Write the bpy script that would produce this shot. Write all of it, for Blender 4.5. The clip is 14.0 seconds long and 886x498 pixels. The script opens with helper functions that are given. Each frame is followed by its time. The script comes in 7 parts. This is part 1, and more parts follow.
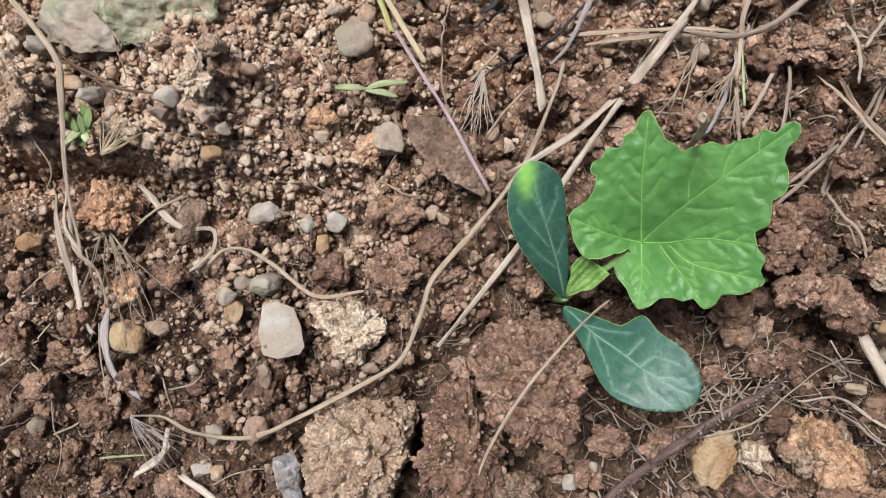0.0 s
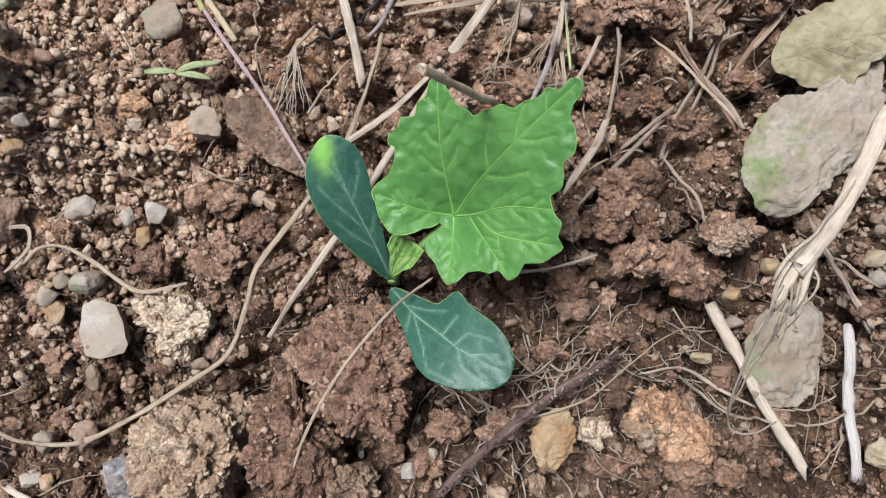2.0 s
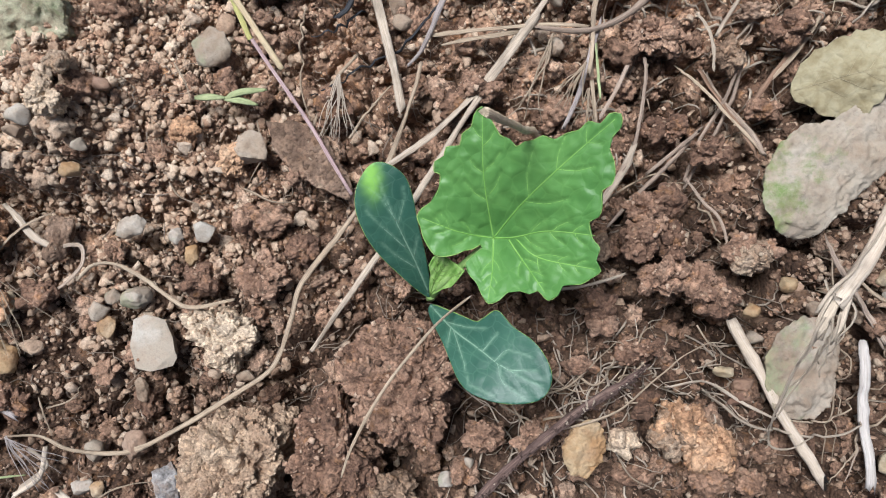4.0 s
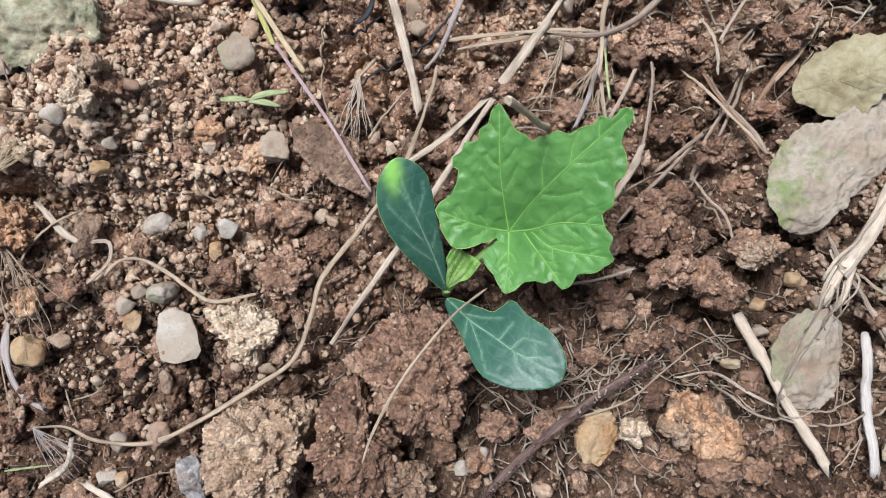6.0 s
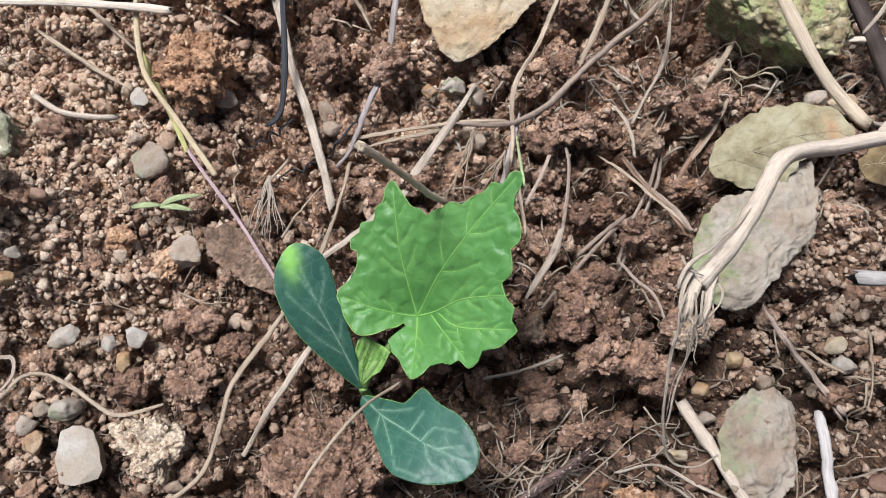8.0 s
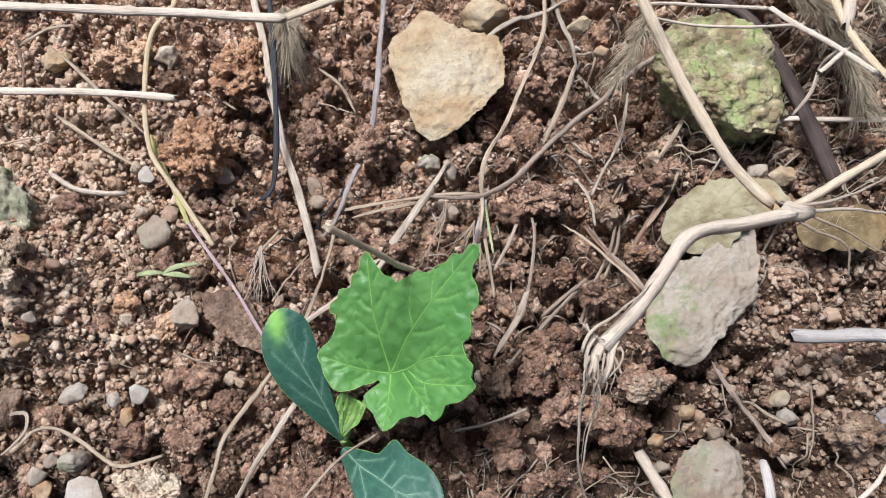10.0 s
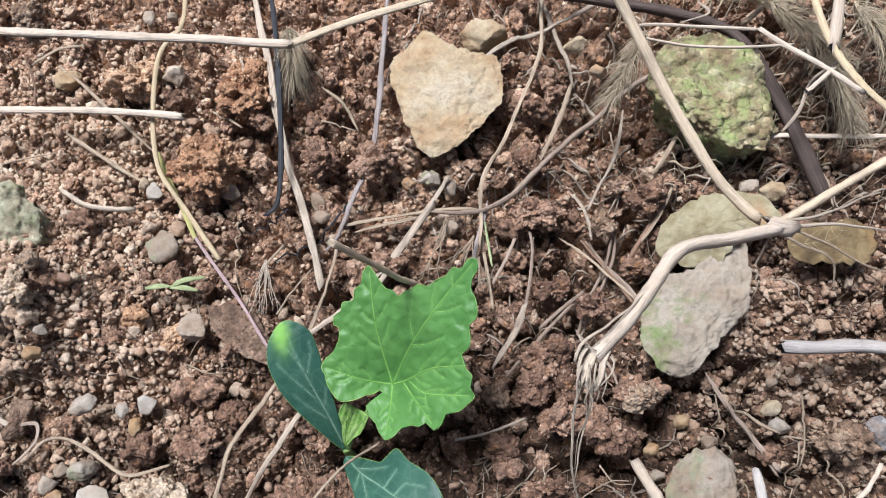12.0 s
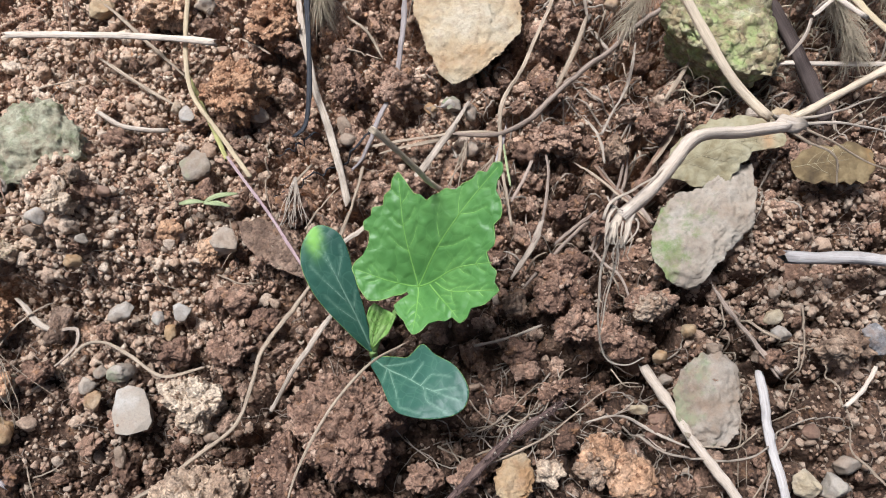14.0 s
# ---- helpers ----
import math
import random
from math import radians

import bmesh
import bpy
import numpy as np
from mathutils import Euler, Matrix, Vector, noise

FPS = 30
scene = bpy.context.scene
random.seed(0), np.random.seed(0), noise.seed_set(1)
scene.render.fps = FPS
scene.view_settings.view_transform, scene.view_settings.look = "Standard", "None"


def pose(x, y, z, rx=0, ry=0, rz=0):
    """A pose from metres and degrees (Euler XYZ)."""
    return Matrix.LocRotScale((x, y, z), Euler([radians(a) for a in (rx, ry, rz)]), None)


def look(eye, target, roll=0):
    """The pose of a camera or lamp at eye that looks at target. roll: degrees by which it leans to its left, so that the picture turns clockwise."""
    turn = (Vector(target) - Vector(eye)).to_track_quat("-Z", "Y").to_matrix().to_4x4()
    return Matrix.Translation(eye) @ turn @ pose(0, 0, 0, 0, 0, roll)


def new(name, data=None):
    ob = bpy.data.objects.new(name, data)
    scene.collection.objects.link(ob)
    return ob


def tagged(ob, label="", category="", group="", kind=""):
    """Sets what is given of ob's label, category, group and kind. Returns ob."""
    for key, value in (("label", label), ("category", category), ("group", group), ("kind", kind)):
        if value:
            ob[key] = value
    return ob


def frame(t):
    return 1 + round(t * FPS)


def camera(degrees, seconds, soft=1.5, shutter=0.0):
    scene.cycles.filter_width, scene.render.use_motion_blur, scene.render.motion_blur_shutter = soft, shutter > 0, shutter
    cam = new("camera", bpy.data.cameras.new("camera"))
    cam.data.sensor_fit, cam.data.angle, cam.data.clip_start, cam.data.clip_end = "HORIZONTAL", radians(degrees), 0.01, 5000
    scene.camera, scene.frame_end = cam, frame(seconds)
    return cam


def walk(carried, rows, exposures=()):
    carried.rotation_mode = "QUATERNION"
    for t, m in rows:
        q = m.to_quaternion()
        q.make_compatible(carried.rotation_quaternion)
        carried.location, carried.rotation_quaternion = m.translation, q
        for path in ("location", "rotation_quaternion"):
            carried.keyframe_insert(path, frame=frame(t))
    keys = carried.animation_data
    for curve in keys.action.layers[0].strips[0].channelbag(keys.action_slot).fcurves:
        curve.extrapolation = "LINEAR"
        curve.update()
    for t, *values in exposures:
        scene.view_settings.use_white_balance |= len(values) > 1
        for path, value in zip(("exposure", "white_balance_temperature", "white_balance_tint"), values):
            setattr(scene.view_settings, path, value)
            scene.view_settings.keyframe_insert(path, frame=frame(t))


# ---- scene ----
from mathutils import geometry

# camera
cam = camera(58.3, 14.0, soft=1.0)
METRES, EYE, TILT, LEAN, TURN = 0.30, 0.26, -89.0, 2.8, 0.0
ROWS = [
    (0.0, 0.0, 0.0, 0.0, 0.0, 0.0, 0.0),
    (0.5, 0.0897, -0.0102, 0.0098, -1.14, -0.02, 1.35),
    (1.0, 0.1593, -0.0442, 0.0195, -1.48, 0.09, 2.2),
    (1.5, 0.1805, -0.0928, 0.0116, -1.29, 0.09, 2.68),
    (2.0, 0.1672, 0.0332, -0.0252, -0.9, 0.11, 2.96),
    (2.5, 0.1856, 0.0363, -0.0204, -1.06, 0.21, 3.02),
    (3.0, 0.1769, 0.0235, -0.0278, -1.08, 0.28, 3.0),
    (3.5, 0.1474, -0.007, -0.0185, -1.19, 0.41, 2.91),
    (3.7, 0.1316, -0.0072, -0.0054, -1.26, 0.25, 2.85),
    (5.8, 0.1070, -0.0273, -0.0201, -1.29, 1.16, 2.62),
    (6.0, 0.1032, -0.0368, -0.0337, -1.34, 1.82, 2.81),
    (6.5, 0.1209, -0.0107, -0.0967, -1.35, 4.87, 3.91),
    (7.0, 0.1437, -0.0073, -0.1062, -1.03, 8.59, 4.96),
    (7.5, 0.2307, -0.001, -0.1359, -0.47, 11.76, 5.45),
    (8.0, 0.2055, 0.0083, -0.1165, 0.19, 13.94, 5.63),
    (8.5, 0.2059, -0.0592, -0.1176, 0.36, 15.47, 5.85),
    (8.7, 0.2148, -0.0657, -0.1209, 0.42, 15.90, 5.90),
    (10.8, 0.2518, -0.0895, -0.1311, 1.67, 18.50, 5.72),
    (11.0, 0.2481, -0.0946, -0.131, 1.71, 18.62, 5.83),
    (11.5, 0.2508, -0.1101, -0.1311, 1.65, 18.91, 5.8),
    (12.0, 0.2518, -0.1009, -0.1374, 1.39, 18.77, 5.83),
    (12.5, 0.2537, -0.0948, -0.1531, 1.48, 18.3, 5.72),
    (13.0, 0.2173, -0.1104, -0.2083, 1.45, 17.96, 5.57),
    (13.5, 0.2133, -0.1239, -0.2249, 1.14, 17.81, 5.44),
    (14.0, 0.2092, -0.1228, -0.2328, 0.84, 17.73, 5.38),
]
walk(cam, [(t, pose(0, 0, EYE, TILT, LEAN, TURN) @ pose(METRES * x, METRES * y, METRES * z, 90 + pitch, roll, yaw)) for t, x, y, z, yaw, pitch, roll in ROWS],
     exposures=[(0.0, 0.82, 6300, 10), (1.0, 0.83, 6200, 9), (3.5, 0.86, 6100, 9), (7.0, 0.92, 6080, 10), (14.0, 0.92, 6020, 11)])

# light: bright overcast sky, a broad veiled sun high up
SUN_EL, SUN_AZ = radians(69), radians(-32)
world = bpy.data.worlds.new("world")
scene.world = world
world.use_nodes = True
wn, wl = world.node_tree.nodes, world.node_tree.links
sky = wn.new("ShaderNodeTexSky")
sky.sky_type, sky.sun_disc = "NISHITA", False
sky.sun_elevation, sky.sun_rotation = SUN_EL, SUN_AZ
sky.air_density, sky.dust_density, sky.ozone_density = 1.0, 5.0, 0.6
wl.new(sky.outputs[0], wn["Background"].inputs[0])
wn["Background"].inputs[1].default_value = 0.043
sun = new("sun", bpy.data.lights.new("sun", "SUN"))
sun.data.energy, sun.data.angle, sun.data.color = 3.5, radians(22), (1.0, 0.985, 0.995)
sun.matrix_world = look((math.sin(SUN_AZ) * math.cos(SUN_EL), math.cos(SUN_AZ) * math.cos(SUN_EL), math.sin(SUN_EL)), (0, 0, 0))


# materials
def nodes_of(name):
    m = bpy.data.materials.new(name)
    m.use_nodes = True
    return m, m.node_tree.nodes, m.node_tree.links, m.node_tree.nodes["Principled BSDF"]


def noise_tex(n, l, vec, scale, detail=6, rough=0.6):
    t = n.new("ShaderNodeTexNoise")
    t.inputs["Scale"].default_value, t.inputs["Detail"].default_value, t.inputs["Roughness"].default_value = scale, detail, rough
    l.new(vec, t.inputs["Vector"])
    return t.outputs["Fac"]


def ramp(n, l, fac, stops):
    r = n.new("ShaderNodeValToRGB")
    e = r.color_ramp.elements
    while len(e) < len(stops):
        e.new(0.5)
    for k, (p, c) in zip(e, stops):
        k.position, k.color = p, (*c, 1)
    l.new(fac, r.inputs[0])
    return r.outputs[0]


def mixed(n, l, fac, a, b, how="MIX"):
    m = n.new("ShaderNodeMix")
    m.data_type, m.blend_type = "RGBA", how
    for sock, v in ((m.inputs[0], fac), (m.inputs[6], a), (m.inputs[7], b)):
        if isinstance(v, (int, float)):
            sock.default_value = v
        elif isinstance(v, tuple):
            sock.default_value = (*v, 1)
        else:
            l.new(v, sock)
    return m.outputs[2]


def bumped(n, l, height, strength, distance, to, base=None):
    b = n.new("ShaderNodeBump")
    b.inputs["Strength"].default_value, b.inputs["Distance"].default_value = strength, distance
    l.new(height, b.inputs["Height"])
    if base is not None:
        l.new(base, b.inputs["Normal"])
    l.new(b.outputs[0], to)
    return b.outputs[0]


def earth_mat(name, stops, big=60, fine=900, rough=0.95, bump=0.7, spots=None, spread=0.35, island=False, spec=0.25, granules=0.0, edge=0.0, painted_gain=0.0, flecks=0.0, grainy=1.0, dirt=0.0):
    """Mineral stuff: patches of several tones, fine grains, its own shade for each piece."""
    m, n, l, p = nodes_of(name)
    vec = n.new("ShaderNodeTexCoord").outputs["Object"]
    info = n.new("ShaderNodeNewGeometry").outputs["Random Per Island"] if island else n.new("ShaderNodeObjectInfo").outputs["Random"]
    shift = n.new("ShaderNodeVectorMath")
    shift.operation = "ADD"
    l.new(vec, shift.inputs[0]), l.new(info, shift.inputs[1])
    vec = shift.outputs[0]
    patch = noise_tex(n, l, vec, big, 4, 0.65)
    grain = noise_tex(n, l, vec, fine, 5, 0.7)
    mix = n.new("ShaderNodeMath")
    mix.operation = "MULTIPLY_ADD"
    l.new(info, mix.inputs[0])
    mix.inputs[1].default_value = spread
    off = n.new("ShaderNodeMath")
    off.operation = "ADD"
    l.new(patch, off.inputs[0])
    off.inputs[1].default_value = -spread / 2
    l.new(off.outputs[0], mix.inputs[2])
    col = ramp(n, l, mix.outputs[0], stops)
    grey = ramp(n, l, grain, [(0.3, (0.66, 0.64, 0.62)), (0.5, (1, 1, 1)), (0.72, (1.24, 1.22, 1.19))])
    col = mixed(n, l, grainy, col, grey, "MULTIPLY")
    if flecks:
        # rusty, dark and pale crumbs baked together
        for k, (scale, lo, hi, shade) in enumerate(((150, 0.56, 0.66, (0.30, 0.155, 0.070)), (190, 0.55, 0.62, (0.050, 0.030, 0.022)), (330, 0.62, 0.68, (0.42, 0.33, 0.235)), (75, 0.54, 0.68, (0.115, 0.066, 0.043)))):
            far = n.new("ShaderNodeVectorMath")
            far.operation = "ADD"
            far.inputs[1].default_value = (3.1 + k, 1.7 * k, 0.9)
            l.new(vec, far.inputs[0])
            col = mixed(n, l, ramp(n, l, noise_tex(n, l, far.outputs[0], scale, 5, 0.65), [(lo, (0, 0, 0)), (hi, (flecks,) * 3)]), col, shade)
    if painted_gain:
        # brightness painted in by position, part light, part drier soil: bank lighter, bed darker
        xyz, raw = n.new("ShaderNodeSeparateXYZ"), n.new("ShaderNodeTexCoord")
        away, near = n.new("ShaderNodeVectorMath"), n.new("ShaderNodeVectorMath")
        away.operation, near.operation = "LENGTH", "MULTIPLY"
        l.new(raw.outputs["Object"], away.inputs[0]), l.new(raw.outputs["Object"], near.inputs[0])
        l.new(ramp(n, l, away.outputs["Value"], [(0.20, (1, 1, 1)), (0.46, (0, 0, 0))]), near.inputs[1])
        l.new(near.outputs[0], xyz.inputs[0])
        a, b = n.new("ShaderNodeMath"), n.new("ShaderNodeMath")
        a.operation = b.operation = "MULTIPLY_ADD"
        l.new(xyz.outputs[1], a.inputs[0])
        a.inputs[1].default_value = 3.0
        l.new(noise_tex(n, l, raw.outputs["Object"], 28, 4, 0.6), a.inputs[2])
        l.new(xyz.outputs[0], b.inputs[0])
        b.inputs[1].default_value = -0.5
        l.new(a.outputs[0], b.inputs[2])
        col = mixed(n, l, 1.0, col, ramp(n, l, b.outputs[0], [(0.24, (0.82, 0.81, 0.80)), (0.48, (1.0, 1.0, 1.0)), (0.78, (painted_gain, painted_gain * 1.01, painted_gain * 1.0))]), "MULTIPLY")
    if granules:
        vo = n.new("ShaderNodeTexVoronoi")
        vo.inputs["Scale"].default_value = granules
        bend = n.new("ShaderNodeVectorMath")
        bend.operation = "MULTIPLY_ADD"
        wob = n.new("ShaderNodeTexNoise")
        wob.inputs["Scale"].default_value = granules * 0.8
        l.new(vec, wob.inputs["Vector"])
        l.new(wob.outputs["Color"], bend.inputs[0])
        bend.inputs[1].default_value = (0.9 / granules,) * 3
        l.new(vec, bend.inputs[2])
        l.new(bend.outputs[0], vo.inputs["Vector"])
        tone = n.new("ShaderNodeSeparateColor")
        l.new(vo.outputs["Color"], tone.inputs[0])
        col = mixed(n, l, 0.9, col, ramp(n, l, tone.outputs[0], [(0.0, (0.68, 0.67, 0.66)), (0.6, (1.0, 1.0, 1.0)), (1.0, (1.34, 1.32, 1.28))]), "MULTIPLY")
    if spots:
        colour, scale, lo, hi = spots
        f = noise_tex(n, l, vec, scale, 5, 0.7)
        if edge:
            xyz, raw = n.new("ShaderNodeSeparateXYZ"), n.new("ShaderNodeTexCoord")
            l.new(raw.outputs["Object"], xyz.inputs[0])
            lean = n.new("ShaderNodeMath")
            lean.operation = "MULTIPLY_ADD"
            l.new(xyz.outputs[0], lean.inputs[0])
            lean.inputs[1].default_value = -edge
            l.new(f, lean.inputs[2])
            f = lean.outputs[0]
        f = ramp(n, l, f, [(lo, (0, 0, 0)), (hi, (1, 1, 1))])
        col = mixed(n, l, f, col, colour)
    if dirt:
        # soil clinging in patches
        far = n.new("ShaderNodeVectorMath")
        far.operation = "ADD"
        far.inputs[1].default_value = (5.3, 2.2, 7.1)
        l.new(vec, far.inputs[0])
        col = mixed(n, l, ramp(n, l, noise_tex(n, l, far.outputs[0], 170, 6, 0.7), [(0.46, (0, 0, 0)), (0.64, (dirt,) * 3)]), col, (0.265, 0.180, 0.122))
        col = mixed(n, l, ramp(n, l, noise_tex(n, l, far.outputs[0], 520, 4, 0.7), [(0.58, (0, 0, 0)), (0.70, (dirt,) * 3)]), col, (0.110, 0.080, 0.062))
    l.new(col, p.inputs["Base Color"])
    p.inputs["Roughness"].default_value = rough
    p.inputs["Specular IOR Level"].default_value = spec
    b = bumped(n, l, noise_tex(n, l, vec, fine * 0.45, 6, 0.75), bump, 0.0012, p.inputs["Normal"])
    b = bumped(n, l, grain, bump * 0.8, 0.0005, p.inputs["Normal"], b)
    if granules:
        flip = n.new("ShaderNodeMath")
        flip.operation = "SUBTRACT"
        flip.inputs[0].default_value = 1.0
        l.new(vo.outputs["Distance"], flip.inputs[1])
        bumped(n, l, flip.outputs[0], 0.9, 0.6 / granules, p.inputs["Normal"], b)
    return m


# sheet toned darker than its crumbs, putting shade into the gaps between them
SOIL = earth_mat("soil", [(0.28, (0.030, 0.018, 0.013)), (0.44, (0.074, 0.044, 0.030)), (0.58, (0.130, 0.080, 0.053)), (0.76, (0.210, 0.140, 0.095))], 90, 1100, bump=1.0, granules=560, painted_gain=2.8, flecks=0.42)
CRUMB_TONES = [(0.12, (0.140, 0.083, 0.056)), (0.36, (0.270, 0.168, 0.115)), (0.56, (0.365, 0.232, 0.160)), (0.74, (0.445, 0.305, 0.218)), (0.92, (0.530, 0.405, 0.306))]
GRIT_TONES = [(0.12, (0.270, 0.168, 0.110)), (0.38, (0.405, 0.284, 0.198)), (0.62, (0.465, 0.346, 0.250)), (0.88, (0.520, 0.420, 0.322))]
CRUMB = earth_mat("soil_crumbs", CRUMB_TONES, 120, 1500, spread=0.6, island=True, bump=1.0, painted_gain=1.5, granules=950, flecks=0.5)
CRUST = earth_mat("clod_crumbs", CRUMB_TONES, 120, 1500, spread=0.7, island=True, bump=0.9)
RUSTCRUST = earth_mat("rusty_crumbs", [(0.15, (0.260, 0.136, 0.076)), (0.5, (0.480, 0.285, 0.165)), (0.85, (0.620, 0.430, 0.290))], 120, 1500, spread=0.8, island=True, bump=0.9)
LUMP = earth_mat("soil_lump", CRUMB_TONES, 110, 1300, spread=0.5, bump=1.0, granules=850, flecks=0.62)
PEBBLE = earth_mat("pebble", GRIT_TONES, 150, 1300, spread=0.7, bump=0.9, dirt=0.5)
GRIT = earth_mat("grit", GRIT_TONES, 150, 1500, spread=0.6, island=True, bump=0.9, painted_gain=1.3)
ROCKS = {
    "white": earth_mat("whitish_stone", [(0.3, (0.285, 0.246, 0.196)), (0.48, (0.345, 0.320, 0.278)), (0.7, (0.395, 0.378, 0.345))], 70, 1600, 0.85, 0.3, grainy=0.45, dirt=0.25),
    "moss": earth_mat("mossy_grey_stone", [(0.3, (0.17, 0.155, 0.105)), (0.45, (0.31, 0.300, 0.205)), (0.58, (0.40, 0.398, 0.285)), (0.7, (0.47, 0.452, 0.365))], 190, 700, 0.95, 1.0, ((0.130, 0.165, 0.078), 130, 0.50, 0.66), grainy=0.45, dirt=0.45),
    "mossy": earth_mat("green_mossy_stone", [(0.3, (0.25, 0.200, 0.110)), (0.45, (0.42, 0.385, 0.235)), (0.58, (0.52, 0.50, 0.335)), (0.7, (0.58, 0.56, 0.45))], 170, 900, 0.95, 1.0, ((0.290, 0.345, 0.135), 120, 0.46, 0.62), granules=330, grainy=0.45, dirt=0.45),
    "lichen": earth_mat("pale_stone_green_edge", [(0.3, (0.20, 0.152, 0.106)), (0.5, (0.285, 0.243, 0.188)), (0.7, (0.345, 0.308, 0.250))], 70, 700, 0.9, 0.7, ((0.150, 0.200, 0.075), 110, 0.56, 0.74), edge=8.0, grainy=0.45, dirt=0.3),
    "pale": earth_mat("pale_stone", [(0.3, (0.210, 0.166, 0.122)), (0.5, (0.290, 0.252, 0.202)), (0.7, (0.350, 0.318, 0.272))], 70, 1300, 0.9, 0.5, ((0.202, 0.230, 0.129), 60, 0.56, 0.74), edge=10.0, grainy=0.45, dirt=0.4),
    "tan": earth_mat("tan_stone", [(0.32, (0.32, 0.19, 0.090)), (0.45, (0.41, 0.30, 0.175)), (0.58, (0.45, 0.365, 0.238)), (0.72, (0.49, 0.425, 0.310))], 55, 1100, 0.9, 0.9, grainy=0.45, dirt=0.35),
    "ochre": earth_mat("ochre_stone", [(0.3, (0.24, 0.135, 0.066)), (0.45, (0.36, 0.245, 0.140)), (0.58, (0.42, 0.335, 0.235)), (0.7, (0.45, 0.395, 0.315))], 75, 1200, 0.9, 0.5, grainy=0.45, dirt=0.6),
    "earth": earth_mat("earthy_stone", [(0.3, (0.20, 0.125, 0.084)), (0.5, (0.31, 0.22, 0.162)), (0.7, (0.38, 0.30, 0.238))], 90, 1000, 0.95, 0.8, grainy=0.45, dirt=0.6),
    "grey": earth_mat("grey_stone", [(0.3, (0.215, 0.158, 0.112)), (0.5, (0.325, 0.258, 0.192)), (0.7, (0.390, 0.330, 0.262))], 120, 1500, 0.9, 0.7, grainy=0.45, dirt=0.6),
    "brown": earth_mat("brown_stone", [(0.3, (0.13, 0.075, 0.052)), (0.5, (0.20, 0.125, 0.086)), (0.7, (0.28, 0.19, 0.140))], 90, 1300, 0.9, 0.5, grainy=0.45, dirt=0.6),
    "green": earth_mat("greenish_stone", [(0.3, (0.18, 0.17, 0.119)), (0.5, (0.28, 0.27, 0.205)), (0.7, (0.36, 0.35, 0.302))], 120, 1300, 0.9, 0.4, grainy=0.45, dirt=0.6),
    "slab": earth_mat("brown_slab", [(0.3, (0.125, 0.082, 0.058)), (0.5, (0.215, 0.146, 0.104)), (0.7, (0.300, 0.218, 0.162))], 110, 900, 0.95, 1.0, granules=700, flecks=0.35, grainy=0.8, dirt=0.5),
    "slate": earth_mat("bluish_slate", [(0.3, (0.10, 0.095, 0.092)), (0.5, (0.22, 0.212, 0.208)), (0.7, (0.42, 0.405, 0.385))], 330, 900, 0.8, 1.0, grainy=1.0, dirt=0.5),
}
CLODS = {
    "brown": earth_mat("brown_clod", [(0.25, (0.112, 0.066, 0.045)), (0.45, (0.208, 0.125, 0.086)), (0.62, (0.298, 0.186, 0.128)), (0.8, (0.395, 0.268, 0.192))], 110, 1000, bump=1.0, granules=900, flecks=0.62),
    "rust": earth_mat("rusty_clod", [(0.25, (0.290, 0.155, 0.088)), (0.5, (0.470, 0.285, 0.168)), (0.7, (0.580, 0.395, 0.258))], 80, 1000, bump=1.0, granules=800, flecks=0.25),
    "tan": earth_mat("tan_clod", [(0.25, (0.158, 0.102, 0.069)), (0.5, (0.306, 0.215, 0.148)), (0.7, (0.422, 0.334, 0.246))], 75, 1000, bump=1.0, granules=900, flecks=0.45),
    "pale": earth_mat("pale_clod", [(0.25, (0.340, 0.235, 0.160)), (0.5, (0.530, 0.405, 0.288)), (0.7, (0.600, 0.490, 0.365))], 75, 1000, bump=1.0, granules=900, flecks=0.2),
}


